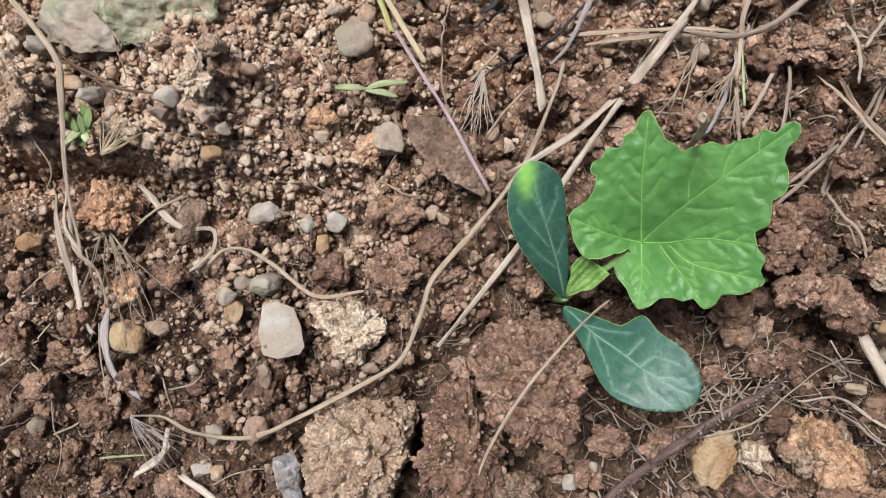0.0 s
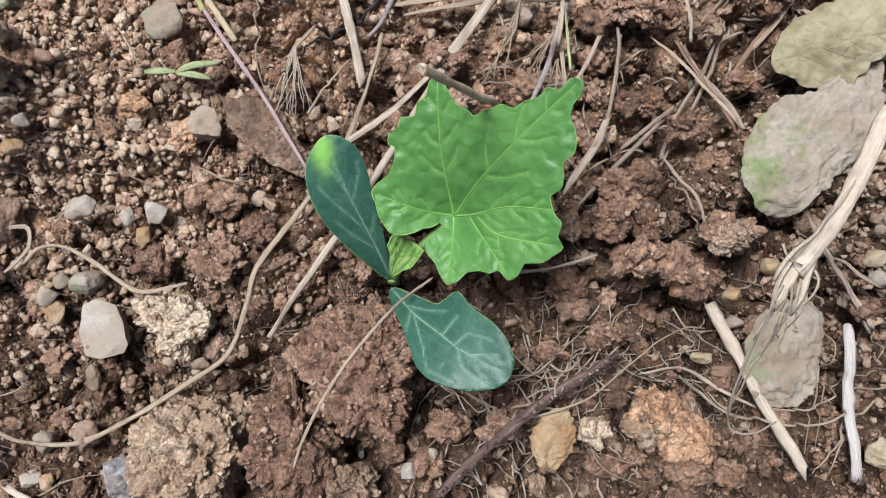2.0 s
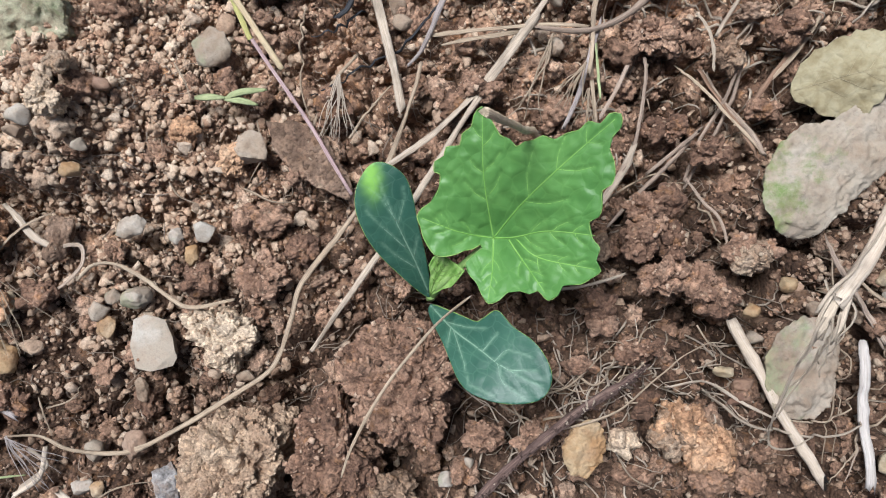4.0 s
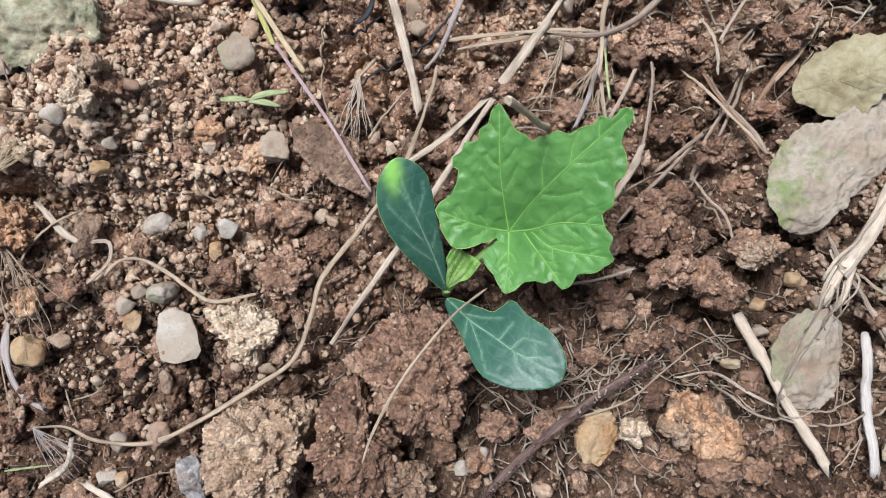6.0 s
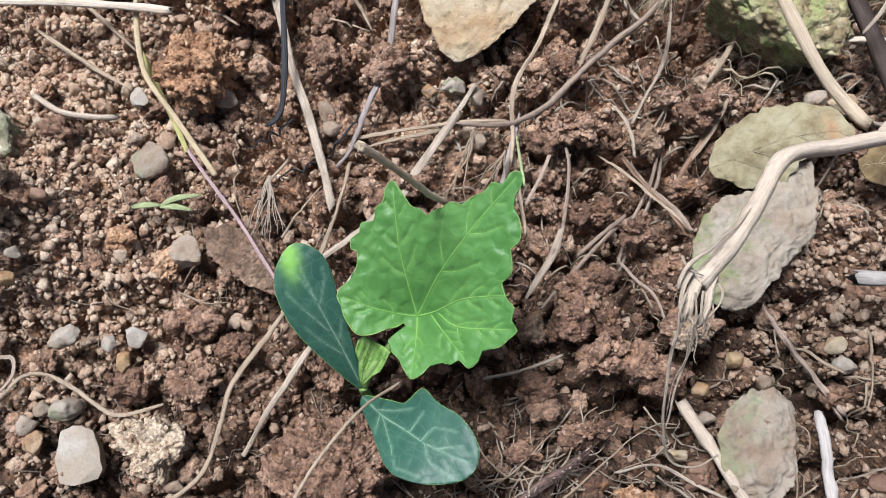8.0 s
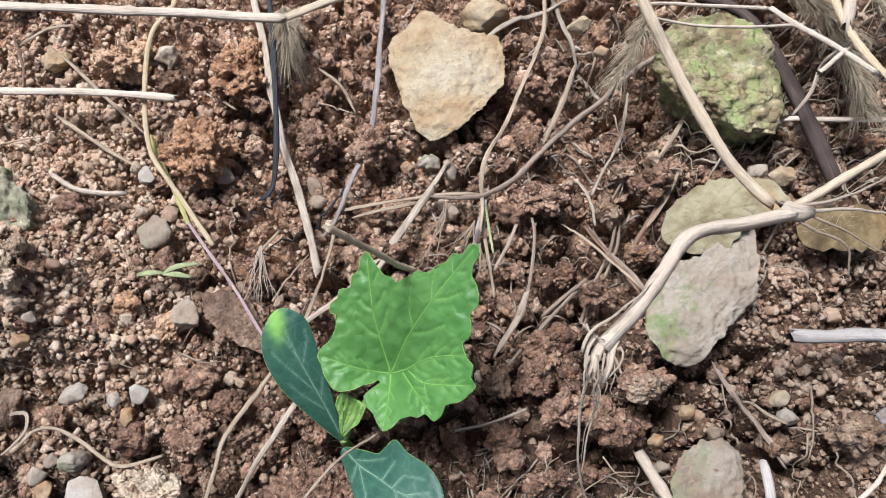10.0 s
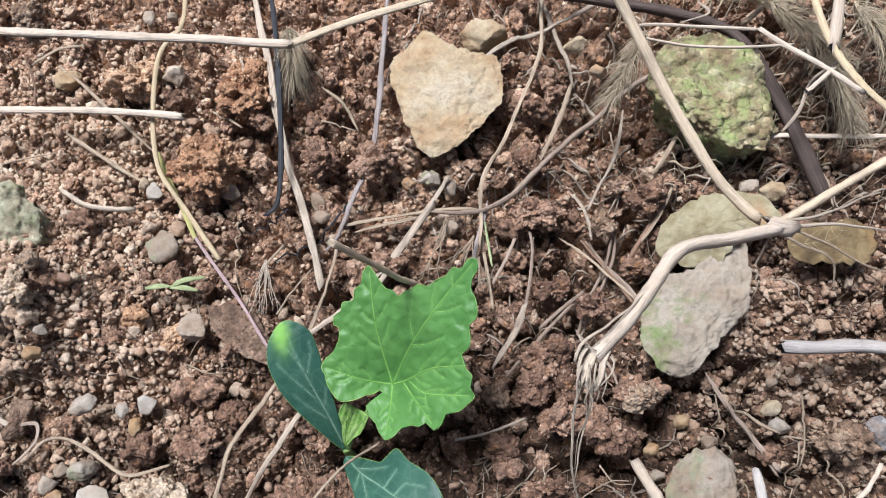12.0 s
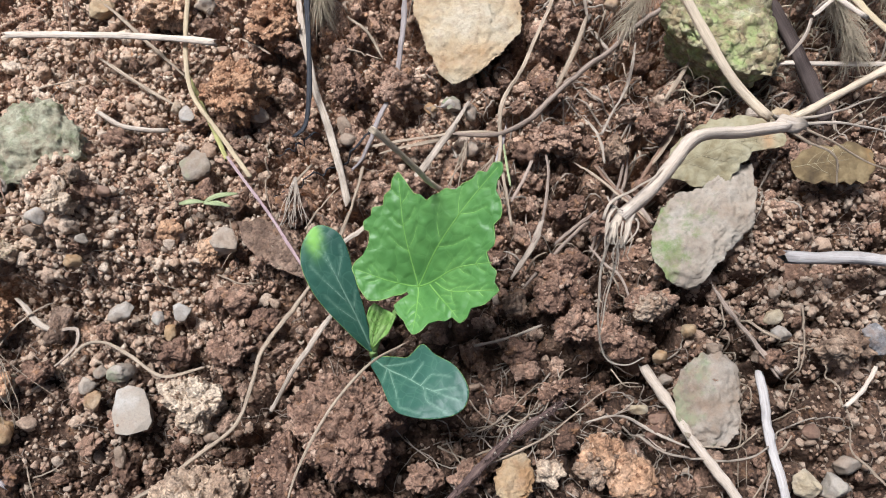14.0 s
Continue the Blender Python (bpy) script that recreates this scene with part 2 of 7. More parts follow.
def straw_mat(name, dark, mid, light, rough=0.75, lucid=0.0):
    """Dry plant fibre, streaked along its length."""
    m, n, l, p = nodes_of(name)
    uv = n.new("ShaderNodeTexCoord").outputs["UV"]
    info = n.new("ShaderNodeObjectInfo").outputs["Random"]
    mp = n.new("ShaderNodeMapping")
    mp.inputs["Scale"].default_value = (4, 13, 1)
    l.new(uv, mp.inputs[0]), l.new(info, mp.inputs["Location"])
    streak = noise_tex(n, l, mp.outputs[0], 1.6, 5, 0.7)
    m2 = n.new("ShaderNodeMapping")
    m2.inputs["Scale"].default_value = (9, 1.0, 1)
    l.new(uv, m2.inputs[0]), l.new(info, m2.inputs["Location"])
    blot = noise_tex(n, l, m2.outputs[0], 1.3, 4, 0.6)
    col = ramp(n, l, streak, [(0.22, dark), (0.5, mid), (0.75, light)])
    col = mixed(n, l, ramp(n, l, blot, [(0.50, (0, 0, 0)), (0.72, (0.75, 0.75, 0.75))]), col, tuple(0.50 * c for c in mid))
    m3 = n.new("ShaderNodeMapping")
    m3.inputs["Scale"].default_value = (26, 30, 1)
    l.new(uv, m3.inputs[0]), l.new(info, m3.inputs["Location"])
    col = mixed(n, l, 1.0, col, ramp(n, l, noise_tex(n, l, m3.outputs[0], 1.2, 4, 0.7), [(0.30, (0.78, 0.75, 0.72)), (0.50, (1, 1, 1)), (0.72, (1.12, 1.11, 1.09))]), "MULTIPLY")
    col = mixed(n, l, 1.0, col, ramp(n, l, info, [(0.0, (0.86, 0.84, 0.82)), (0.6, (1.06, 1.05, 1.04)), (1.0, (1.20, 1.19, 1.18))]), "MULTIPLY")
    l.new(col, p.inputs["Base Color"])
    p.inputs["Roughness"].default_value = rough
    p.inputs["Specular IOR Level"].default_value = 0.3
    bumped(n, l, streak, 0.9, 0.0006, p.inputs["Normal"])
    if lucid:
        tr = n.new("ShaderNodeBsdfTranslucent")
        l.new(col, tr.inputs[0])
        mx = n.new("ShaderNodeMixShader")
        mx.inputs[0].default_value = lucid
        l.new(p.outputs[0], mx.inputs[1]), l.new(tr.outputs[0], mx.inputs[2])
        l.new(mx.outputs[0], n["Material Output"].inputs[0])
    return m


STRAWS = {
    "tan": straw_mat("tan_straw", (0.185, 0.130, 0.088), (0.345, 0.275, 0.198), (0.48, 0.41, 0.315)),
    "pale": straw_mat("pale_straw", (0.213, 0.156, 0.116), (0.328, 0.262, 0.204), (0.426, 0.369, 0.319)),
    "bleached": straw_mat("bleached_straw", (0.194, 0.158, 0.140), (0.318, 0.282, 0.266), (0.419, 0.390, 0.390)),
    "bone": straw_mat("bone_straw", (0.385, 0.312, 0.238), (0.490, 0.418, 0.335), (0.600, 0.540, 0.465)),
    "white": straw_mat("white_straw", (0.270, 0.240, 0.215), (0.375, 0.350, 0.325), (0.455, 0.440, 0.430)),
    "cream": straw_mat("cream_straw", (0.32, 0.24, 0.135), (0.50, 0.41, 0.265), (0.60, 0.52, 0.38)),
    "grey": straw_mat("grey_straw", (0.21, 0.165, 0.125), (0.37, 0.312, 0.245), (0.49, 0.43, 0.36)),
    "paper": straw_mat("papery_sheath", (0.36, 0.29, 0.21), (0.54, 0.46, 0.36), (0.66, 0.59, 0.49), 0.8, 0.1),
    # brighter than bone, making up in colour for light these stalks lack
    "stub": straw_mat("stubble_straw", (0.50, 0.40, 0.27), (0.62, 0.52, 0.38), (0.72, 0.63, 0.49), 0.8),
    "brown": straw_mat("brown_straw", (0.10, 0.058, 0.038), (0.20, 0.125, 0.084), (0.31, 0.22, 0.162)),
    "twig": straw_mat("grey_brown_twig", (0.14, 0.098, 0.075), (0.30, 0.235, 0.185), (0.42, 0.355, 0.295)),
    "pink": straw_mat("pinkish_stem", (0.27, 0.16, 0.165), (0.40, 0.29, 0.295), (0.54, 0.46, 0.45), 0.5),
    "green": straw_mat("green_blade", (0.20, 0.25, 0.11), (0.33, 0.39, 0.20), (0.46, 0.50, 0.31), 0.5),
    "lime": straw_mat("yellowing_blade", (0.30, 0.29, 0.10), (0.46, 0.45, 0.17), (0.58, 0.56, 0.27), 0.6),
    "moss": straw_mat("weed_green", (0.06, 0.09, 0.03), (0.13, 0.19, 0.06), (0.22, 0.29, 0.11), 0.6),
    "dark": straw_mat("blackened_stem", (0.012, 0.014, 0.018), (0.035, 0.038, 0.045), (0.09, 0.095, 0.10), 0.6),
    "bark": straw_mat("dark_bark", (0.030, 0.021, 0.018), (0.065, 0.047, 0.040), (0.12, 0.092, 0.08), 0.7),
    "root": straw_mat("dark_root", (0.045, 0.028, 0.026), (0.115, 0.076, 0.066), (0.30, 0.22, 0.175), 0.9),
}


def leaf_mat(name, dark, mid, light, scale, rough, lucid, tint=None, share=0.6, blotch=None, net=0.0, swell=0.1):
    m, n, l, p = nodes_of(name)
    vec = n.new("ShaderNodeTexCoord").outputs["Object"]
    col = ramp(n, l, noise_tex(n, l, vec, scale, 4, 0.6), [(0.3, dark), (0.5, mid), (0.72, light)])
    if tint:
        a = n.new("ShaderNodeAttribute")
        a.attribute_name = "vein"
        k = n.new("ShaderNodeMath")
        k.operation = "MULTIPLY"
        k.inputs[1].default_value = share
        l.new(a.outputs["Fac"], k.inputs[0])
        col = mixed(n, l, k.outputs[0], col, tint)
    if blotch:
        a = n.new("ShaderNodeAttribute")
        a.attribute_name = "blotch"
        col = mixed(n, l, a.outputs["Fac"], col, blotch)
    if net:
        # net of fine veins with the blade swelling between them
        vo = n.new("ShaderNodeTexVoronoi")
        vo.feature = "DISTANCE_TO_EDGE"
        vo.inputs["Scale"].default_value = net
        flatten, wob, bend = n.new("ShaderNodeVectorMath"), n.new("ShaderNodeTexNoise"), n.new("ShaderNodeVectorMath")
        flatten.operation, bend.operation = "MULTIPLY", "MULTIPLY_ADD"
        flatten.inputs[1].default_value = (1, 1, 0)
        l.new(vec, flatten.inputs[0])
        wob.inputs["Scale"].default_value = net * 0.9
        l.new(flatten.outputs[0], wob.inputs["Vector"])
        l.new(wob.outputs["Color"], bend.inputs[0])
        bend.inputs[1].default_value = (0.6 / net, 0.6 / net, 0)
        l.new(flatten.outputs[0], bend.inputs[2])
        l.new(bend.outputs[0], vo.inputs["Vector"])
        col = mixed(n, l, ramp(n, l, vo.outputs["Distance"], [(0.0, (0.18, 0.18, 0.18)), (0.05, (0, 0, 0))]), col, tint)
    l.new(col, p.inputs["Base Color"])
    p.inputs["Roughness"].default_value = rough
    p.inputs["Specular IOR Level"].default_value = 0.3
    b = bumped(n, l, noise_tex(n, l, vec, 300, 3, 0.5), 0.2, 0.0007, p.inputs["Normal"])
    b = bumped(n, l, noise_tex(n, l, vec, 1100, 5, 0.65), 0.3, 0.0003, p.inputs["Normal"], b)
    if net:
        bumped(n, l, ramp(n, l, vo.outputs["Distance"], [(0.0, (0, 0, 0)), (0.20, (0.7, 0.7, 0.7)), (0.5, (1, 1, 1))]), swell, 0.0009, p.inputs["Normal"], b)
    tr = n.new("ShaderNodeBsdfTranslucent")
    l.new(col, tr.inputs[0])
    mx = n.new("ShaderNodeMixShader")
    mx.inputs[0].default_value = lucid
    l.new(p.outputs[0], mx.inputs[1]), l.new(tr.outputs[0], mx.inputs[2])
    l.new(mx.outputs[0], n["Material Output"].inputs[0])
    return m


LEAF = leaf_mat("fresh_leaf", (0.060, 0.168, 0.040), (0.078, 0.200, 0.049), (0.102, 0.242, 0.062), 60, 0.43, 0.12, (0.150, 0.315, 0.085), 0.42, None, 230, 0.20)
COTY = leaf_mat("seed_leaf", (0.020, 0.066, 0.046), (0.028, 0.086, 0.058), (0.042, 0.112, 0.074), 80, 0.42, 0.05, (0.12, 0.215, 0.15), 0.65, (0.20, 0.42, 0.075), 230, 0.06)
VEIN = leaf_mat("leaf_vein", (0.13, 0.30, 0.060), (0.17, 0.35, 0.078), (0.21, 0.39, 0.10), 200, 0.5, 0.1)
PALEVEIN = leaf_mat("seed_leaf_vein", (0.10, 0.19, 0.13), (0.14, 0.24, 0.17), (0.18, 0.29, 0.21), 300, 0.5, 0.05)
BUD = leaf_mat("young_leaf", (0.17, 0.37, 0.07), (0.27, 0.48, 0.12), (0.40, 0.58, 0.22), 400, 0.6, 0.3)
RIM = leaf_mat("leaf_rim", (0.16, 0.30, 0.07), (0.21, 0.35, 0.09), (0.27, 0.39, 0.12), 300, 0.5, 0.1)
STEM = leaf_mat("green_stem", (0.14, 0.26, 0.07), (0.22, 0.36, 0.11), (0.30, 0.42, 0.16), 300, 0.5, 0.1)
DRYLEAF = leaf_mat("dried_leaf", (0.15, 0.118, 0.060), (0.255, 0.225, 0.138), (0.32, 0.295, 0.20), 130, 0.9, 0.03, (0.17, 0.145, 0.085), 0.45, (0.30, 0.19, 0.10), 300, 0.30)
OCHRELEAF = leaf_mat("ochre_leaf", (0.055, 0.038, 0.020), (0.125, 0.088, 0.042), (0.22, 0.165, 0.085), 150, 0.9, 0.03, (0.15, 0.11, 0.055), 0.45, (0.20, 0.12, 0.05), 300, 0.30)
DRYVEIN = leaf_mat("dried_leaf_vein", (0.22, 0.185, 0.11), (0.28, 0.24, 0.15), (0.33, 0.29, 0.19), 200, 0.8, 0.0)
BRISTLE = straw_mat("dry_bristle", (0.36, 0.285, 0.195), (0.53, 0.445, 0.315), (0.66, 0.575, 0.44))


# mesh helpers
def mesh_of(name, verts, faces, material, smooth=True, uv=None):
    me = bpy.data.meshes.new(name)
    me.from_pydata([tuple(v) for v in verts], [], faces)
    me.materials.append(material)
    if smooth:
        me.polygons.foreach_set("use_smooth", [True] * len(me.polygons))
    if uv is not None:
        layer = me.uv_layers.new(name="uv")
        idx = np.empty(len(me.loops), dtype=np.int32)
        me.loops.foreach_get("vertex_index", idx)
        layer.data.foreach_set("uv", np.asarray(uv, dtype=np.float32)[idx].ravel())
    me.update()
    return me


def thing(name, label, category, at, group=""):
    ob = new(name)
    ob.location = at
    ob.empty_display_size = 0.01
    return tagged(ob, label, category, group)


def part(name, data, parent, label=""):
    """Mesh in world coordinates, made a child of a thing or a part."""
    ob = new(name, data)
    base = parent.location if parent.parent is None else parent.parent.location
    data.transform(Matrix.Translation(-base))
    ob.parent = parent
    return tagged(ob, label)


ICO = {}


def ico(level):
    if level not in ICO:
        bm = bmesh.new()
        bmesh.ops.create_icosphere(bm, subdivisions=level, radius=1.0)
        bm.verts.ensure_lookup_table()
        ICO[level] = (np.array([v.co[:] for v in bm.verts]), [tuple(v.index for v in f.verts) for f in bm.faces])
        bm.free()
    return ICO[level]


def fbm(p, scale, seed, octaves=3):
    o = Vector((seed * 7.31, seed * 3.77, seed * 1.93))
    return np.array([noise.fractal(Vector(q) * scale + o, 0.7, 2.1, octaves) for q in p])


def cells(p, scale, seed):
    o = Vector((seed * 2.7, seed * 5.1, seed * 0.9))
    out = np.empty(len(p))
    for i, q in enumerate(p):
        d = noise.voronoi(Vector(q) * scale + o)[0]
        out[i] = d[0]
    return out


def catmull(pts, step):
    """A smooth line through a few points, in even short steps."""
    p = [Vector(q) for q in pts]
    p = [p[0] * 2 - p[1]] + p + [p[-1] * 2 - p[-2]]
    out = []
    for a, b, c, d in zip(p, p[1:], p[2:], p[3:]):
        k = max(2, int((c - b).length / step))
        for i in range(k):
            t = i / k
            out.append(0.5 * (2 * b + (c - a) * t + (2 * a - 5 * b + 4 * c - d) * t * t + (3 * b - a - 3 * c + d) * t ** 3))
    out.append(p[-2])
    return out


def tube(line, radius, sides=8, flat=1.0, ridge=0.0, taper=None, seed=0, ragged=0.0, twist=0.0):
    """Verts, faces and uv of a round or flattened strand along a line."""
    rnd = random.Random(seed)
    verts, faces, uv, run = [], [], [], 0.0
    n = len(line)
    for i, c in enumerate(line):
        tan = (line[min(i + 1, n - 1)] - line[max(i - 1, 0)]).normalized()
        side = tan.cross(Vector((0, 0, 1)))
        side = side.normalized() if side.length > 1e-4 else Vector((1, 0, 0))
        up = side.cross(tan)
        if twist:
            w = twist * noise.noise(Vector((run * 45, seed * 1.3, 0.5)))
            side, up = side * math.cos(w) + up * math.sin(w), up * math.cos(w) - side * math.sin(w)
        r = radius * (taper(i / (n - 1)) if taper else 1.0)
        if i:
            run += (c - line[i - 1]).length
        for k in range(sides):
            a = 2 * math.pi * k / sides
            rr = r * (1 + ridge * math.cos(3 * a + seed))
            q = c + side * (math.cos(a) * rr) + up * (math.sin(a) * rr * flat)
            if ragged and i in (0, n - 1):
                q = q + tan * rnd.uniform(-ragged, ragged) * radius
            verts.append(q)
            uv.append((run * 8, k / sides))
    for i in range(n - 1):
        for k in range(sides):
            faces.append((i * sides + k, i * sides + (k + 1) % sides, (i + 1) * sides + (k + 1) % sides, (i + 1) * sides + k))
    faces.append(tuple(reversed(range(sides))))
    faces.append(tuple((n - 1) * sides + k for k in range(sides)))
    return verts, faces, uv

# broad shape of the soil: x, y, height, and its reach along x and y, in metres
MOUNDS = [
    (-0.088, 0.060, 0.026, 0.028, 0.032), (-0.150, 0.040, 0.012, 0.030, 0.060), (-0.078, -0.045, -0.006, 0.050, 0.030),
    (0.116, 0.052, -0.012, 0.026, 0.026), (0.128, -0.020, -0.008, 0.024, 0.020), (0.077, -0.050, 0.009, 0.020, 0.016),
    (0.045, -0.012, -0.007, 0.014, 0.010), (-0.005, 0.150, 0.010, 0.060, 0.030), (0.140, 0.105, -0.012, 0.030, 0.014),
    (-0.075, 0.018, -0.004, 0.030, 0.010), (0.060, -0.012, -0.006, 0.016, 0.014), (0.24, 0.13, 0.012, 0.06, 0.05),
]


def macro(x, y):
    z = 0.0 * x
    for a, b, h, u, v in MOUNDS:
        z = z + h * np.exp(-(((x - a) / u) ** 2 + ((y - b) / v) ** 2))
    return z


# soil
def axis(lo, hi, step):
    mid = np.arange(lo, hi + step / 2, step)
    grow = step * 1.35 ** np.arange(1, 41)
    grow = np.cumsum(grow)
    grow = grow[grow < 80]
    return np.concatenate([lo - grow[::-1], mid, hi + grow])


def relief(x, y):
    """Lumps and crumbs of tilled soil, added to its broad shape."""
    p = Vector((x, y, 0.0))
    z = 0.0042 * noise.fractal(p * 38, 0.8, 2.0, 3)
    d = noise.voronoi(p * 75 + Vector((noise.noise(p * 60) * 0.5, noise.noise(p * 60 + Vector((9, 3, 1))) * 0.5, 0)))[0]
    loose = 0.5 + max(0.0, noise.noise(p * 22) + 0.4)
    loose *= 1 + 0.5 / (1 + math.exp((0.06 - x) / 0.015))
    loose *= 1 - 0.75 * math.exp(-((x + 0.085) / 0.05) ** 2 - ((y - 0.075) / 0.05) ** 2)
    z += 0.0075 * (0.45 - d[0]) * loose - 0.0075 * math.exp(-((d[1] - d[0]) / 0.11) ** 2) * loose
    d = noise.voronoi(p * 200 + Vector((noise.noise(p * 150) * 0.4, noise.noise(p * 150 + Vector((5, 1, 2))) * 0.4, 0)))[0]
    z += 0.0024 * (0.5 - d[0]) - 0.0014 * math.exp(-((d[1] - d[0]) / 0.15) ** 2)
    z += 0.0006 * noise.noise(p * 420)
    return z - 0.0020


# clefts between the clods and the hollow under the bank
HOLLOWS = [(-0.022, -0.062, 0.013, 0.006, 0.012), (-0.020, -0.043, 0.009, 0.007, 0.009), (-0.008, -0.0265, 0.009, 0.010, 0.006), (0.036, -0.050, 0.010, 0.007, 0.012), (0.010, -0.068, 0.009, 0.008, 0.008),
           (-0.152, 0.029, 0.016, 0.018, 0.008), (-0.128, 0.030, 0.010, 0.014, 0.006), (-0.108, 0.026, 0.010, 0.016, 0.006), (-0.058, -0.055, 0.006, 0.008, 0.010), (0.030, -0.020, 0.008, 0.012, 0.007), (0.046, -0.060, 0.006, 0.008, 0.010),
           (0.098, 0.006, 0.0048, 0.030, 0.028), (0.112, -0.026, 0.004, 0.022, 0.016), (0.120, 0.048, 0.004, 0.022, 0.018), (-0.060, -0.068, 0.005, 0.006, 0.012), (0.004, -0.022, 0.004, 0.012, 0.006)]


def hollow(x, y):
    return sum(1.7 * h * np.exp(-((x - a) / u) ** 2 - ((y - b) / v) ** 2) for a, b, h, u, v in HOLLOWS)


XS, YS = axis(-0.180, 0.270, 0.0011), axis(-0.110, 0.240, 0.0011)
GX, GY = np.meshgrid(XS, YS)
GZ = macro(GX, GY)
for j, yy in enumerate(YS):
    if -0.6 < yy < 0.8:
        for i, xx in enumerate(XS):
            if -0.7 < xx < 0.8:
                GZ[j, i] += relief(float(xx), float(yy)) - hollow(float(xx), float(yy))


def ground(x, y):
    """Height of the soil at a place or at many."""
    i = np.clip(np.searchsorted(XS, x) - 1, 0, len(XS) - 2)
    j = np.clip(np.searchsorted(YS, y) - 1, 0, len(YS) - 2)
    u, v = (x - XS[i]) / (XS[i + 1] - XS[i]), (y - YS[j]) / (YS[j + 1] - YS[j])
    return (GZ[j, i] * (1 - u) + GZ[j, i + 1] * u) * (1 - v) + (GZ[j + 1, i] * (1 - u) + GZ[j + 1, i + 1] * u) * v


def soil_sheet():
    w, h = len(XS), len(YS)
    me = bpy.data.meshes.new("ground")
    verts = np.stack([GX, GY, GZ], -1).reshape(-1, 3)
    a = (np.arange(h - 1)[:, None] * w + np.arange(w - 1)[None, :]).ravel()
    quads = np.stack([a, a + 1, a + 1 + w, a + w], -1)
    me.vertices.add(len(verts))
    me.vertices.foreach_set("co", verts.ravel())
    me.loops.add(quads.size)
    me.loops.foreach_set("vertex_index", quads.ravel().astype(np.int32))
    me.polygons.add(len(quads))
    me.polygons.foreach_set("loop_start", np.arange(0, quads.size, 4, dtype=np.int32))
    me.polygons.foreach_set("use_smooth", np.ones(len(quads), dtype=bool))
    me.update(calc_edges=True)
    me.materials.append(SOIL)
    return tagged(new("ground", me), "brown crumbly tilled soil with hollows and lumps", "soil", kind="structure")


GROUND = soil_sheet()


HULLS = []


def hulls():
    """Sixteen broken grains: hulls of a few points each."""
    if not HULLS:
        rng = np.random.default_rng(77)
        for k in range(16):
            bm = bmesh.new()
            for q in rng.normal(size=(9 + k % 4, 3)):
                q = q / np.linalg.norm(q) * rng.uniform(0.75, 1.1)
                bm.verts.new(tuple(q))
            bmesh.ops.convex_hull(bm, input=bm.verts)
            bmesh.ops.triangulate(bm, faces=bm.faces)
            bm.verts.index_update()
            HULLS.append((np.array([v.co[:] for v in bm.verts]), np.array([[v.index for v in f.verts] for f in bm.faces])))
            bm.free()
    return HULLS


def turned(rng, count):
    """Random turns as matrices."""
    quat = rng.normal(size=(count, 4))
    quat /= np.linalg.norm(quat, axis=1)[:, None]
    a, b, c, d = quat.T
    return np.stack([1 - 2 * (c * c + d * d), 2 * (b * c - a * d), 2 * (b * d + a * c), 2 * (b * c + a * d), 1 - 2 * (b * b + d * d), 2 * (c * d - a * b), 2 * (b * d - a * c), 2 * (c * d + a * b), 1 - 2 * (b * b + c * c)], -1).reshape(-1, 3, 3)


def crumbly(level, seed, rough):
    """Shape of a crumbled bit of soil: knobs and pits, no flat faces."""
    base, faces = ico(level)
    q = base * (1 + 0.55 * rough * fbm(base, 1.3, seed, 3))[:, None] * np.array((1.0, 0.85, 0.8))
    q = q + base * (0.70 * (0.25 - cells(q, 1.7, seed) ** 2) + 0.30 * (0.25 - cells(q, 3.9, seed + 5) ** 2) + 0.12 * fbm(q, 5.0, seed + 3, 2))[:, None]
    return q / np.abs(q).max() * 1.1, np.array(faces)


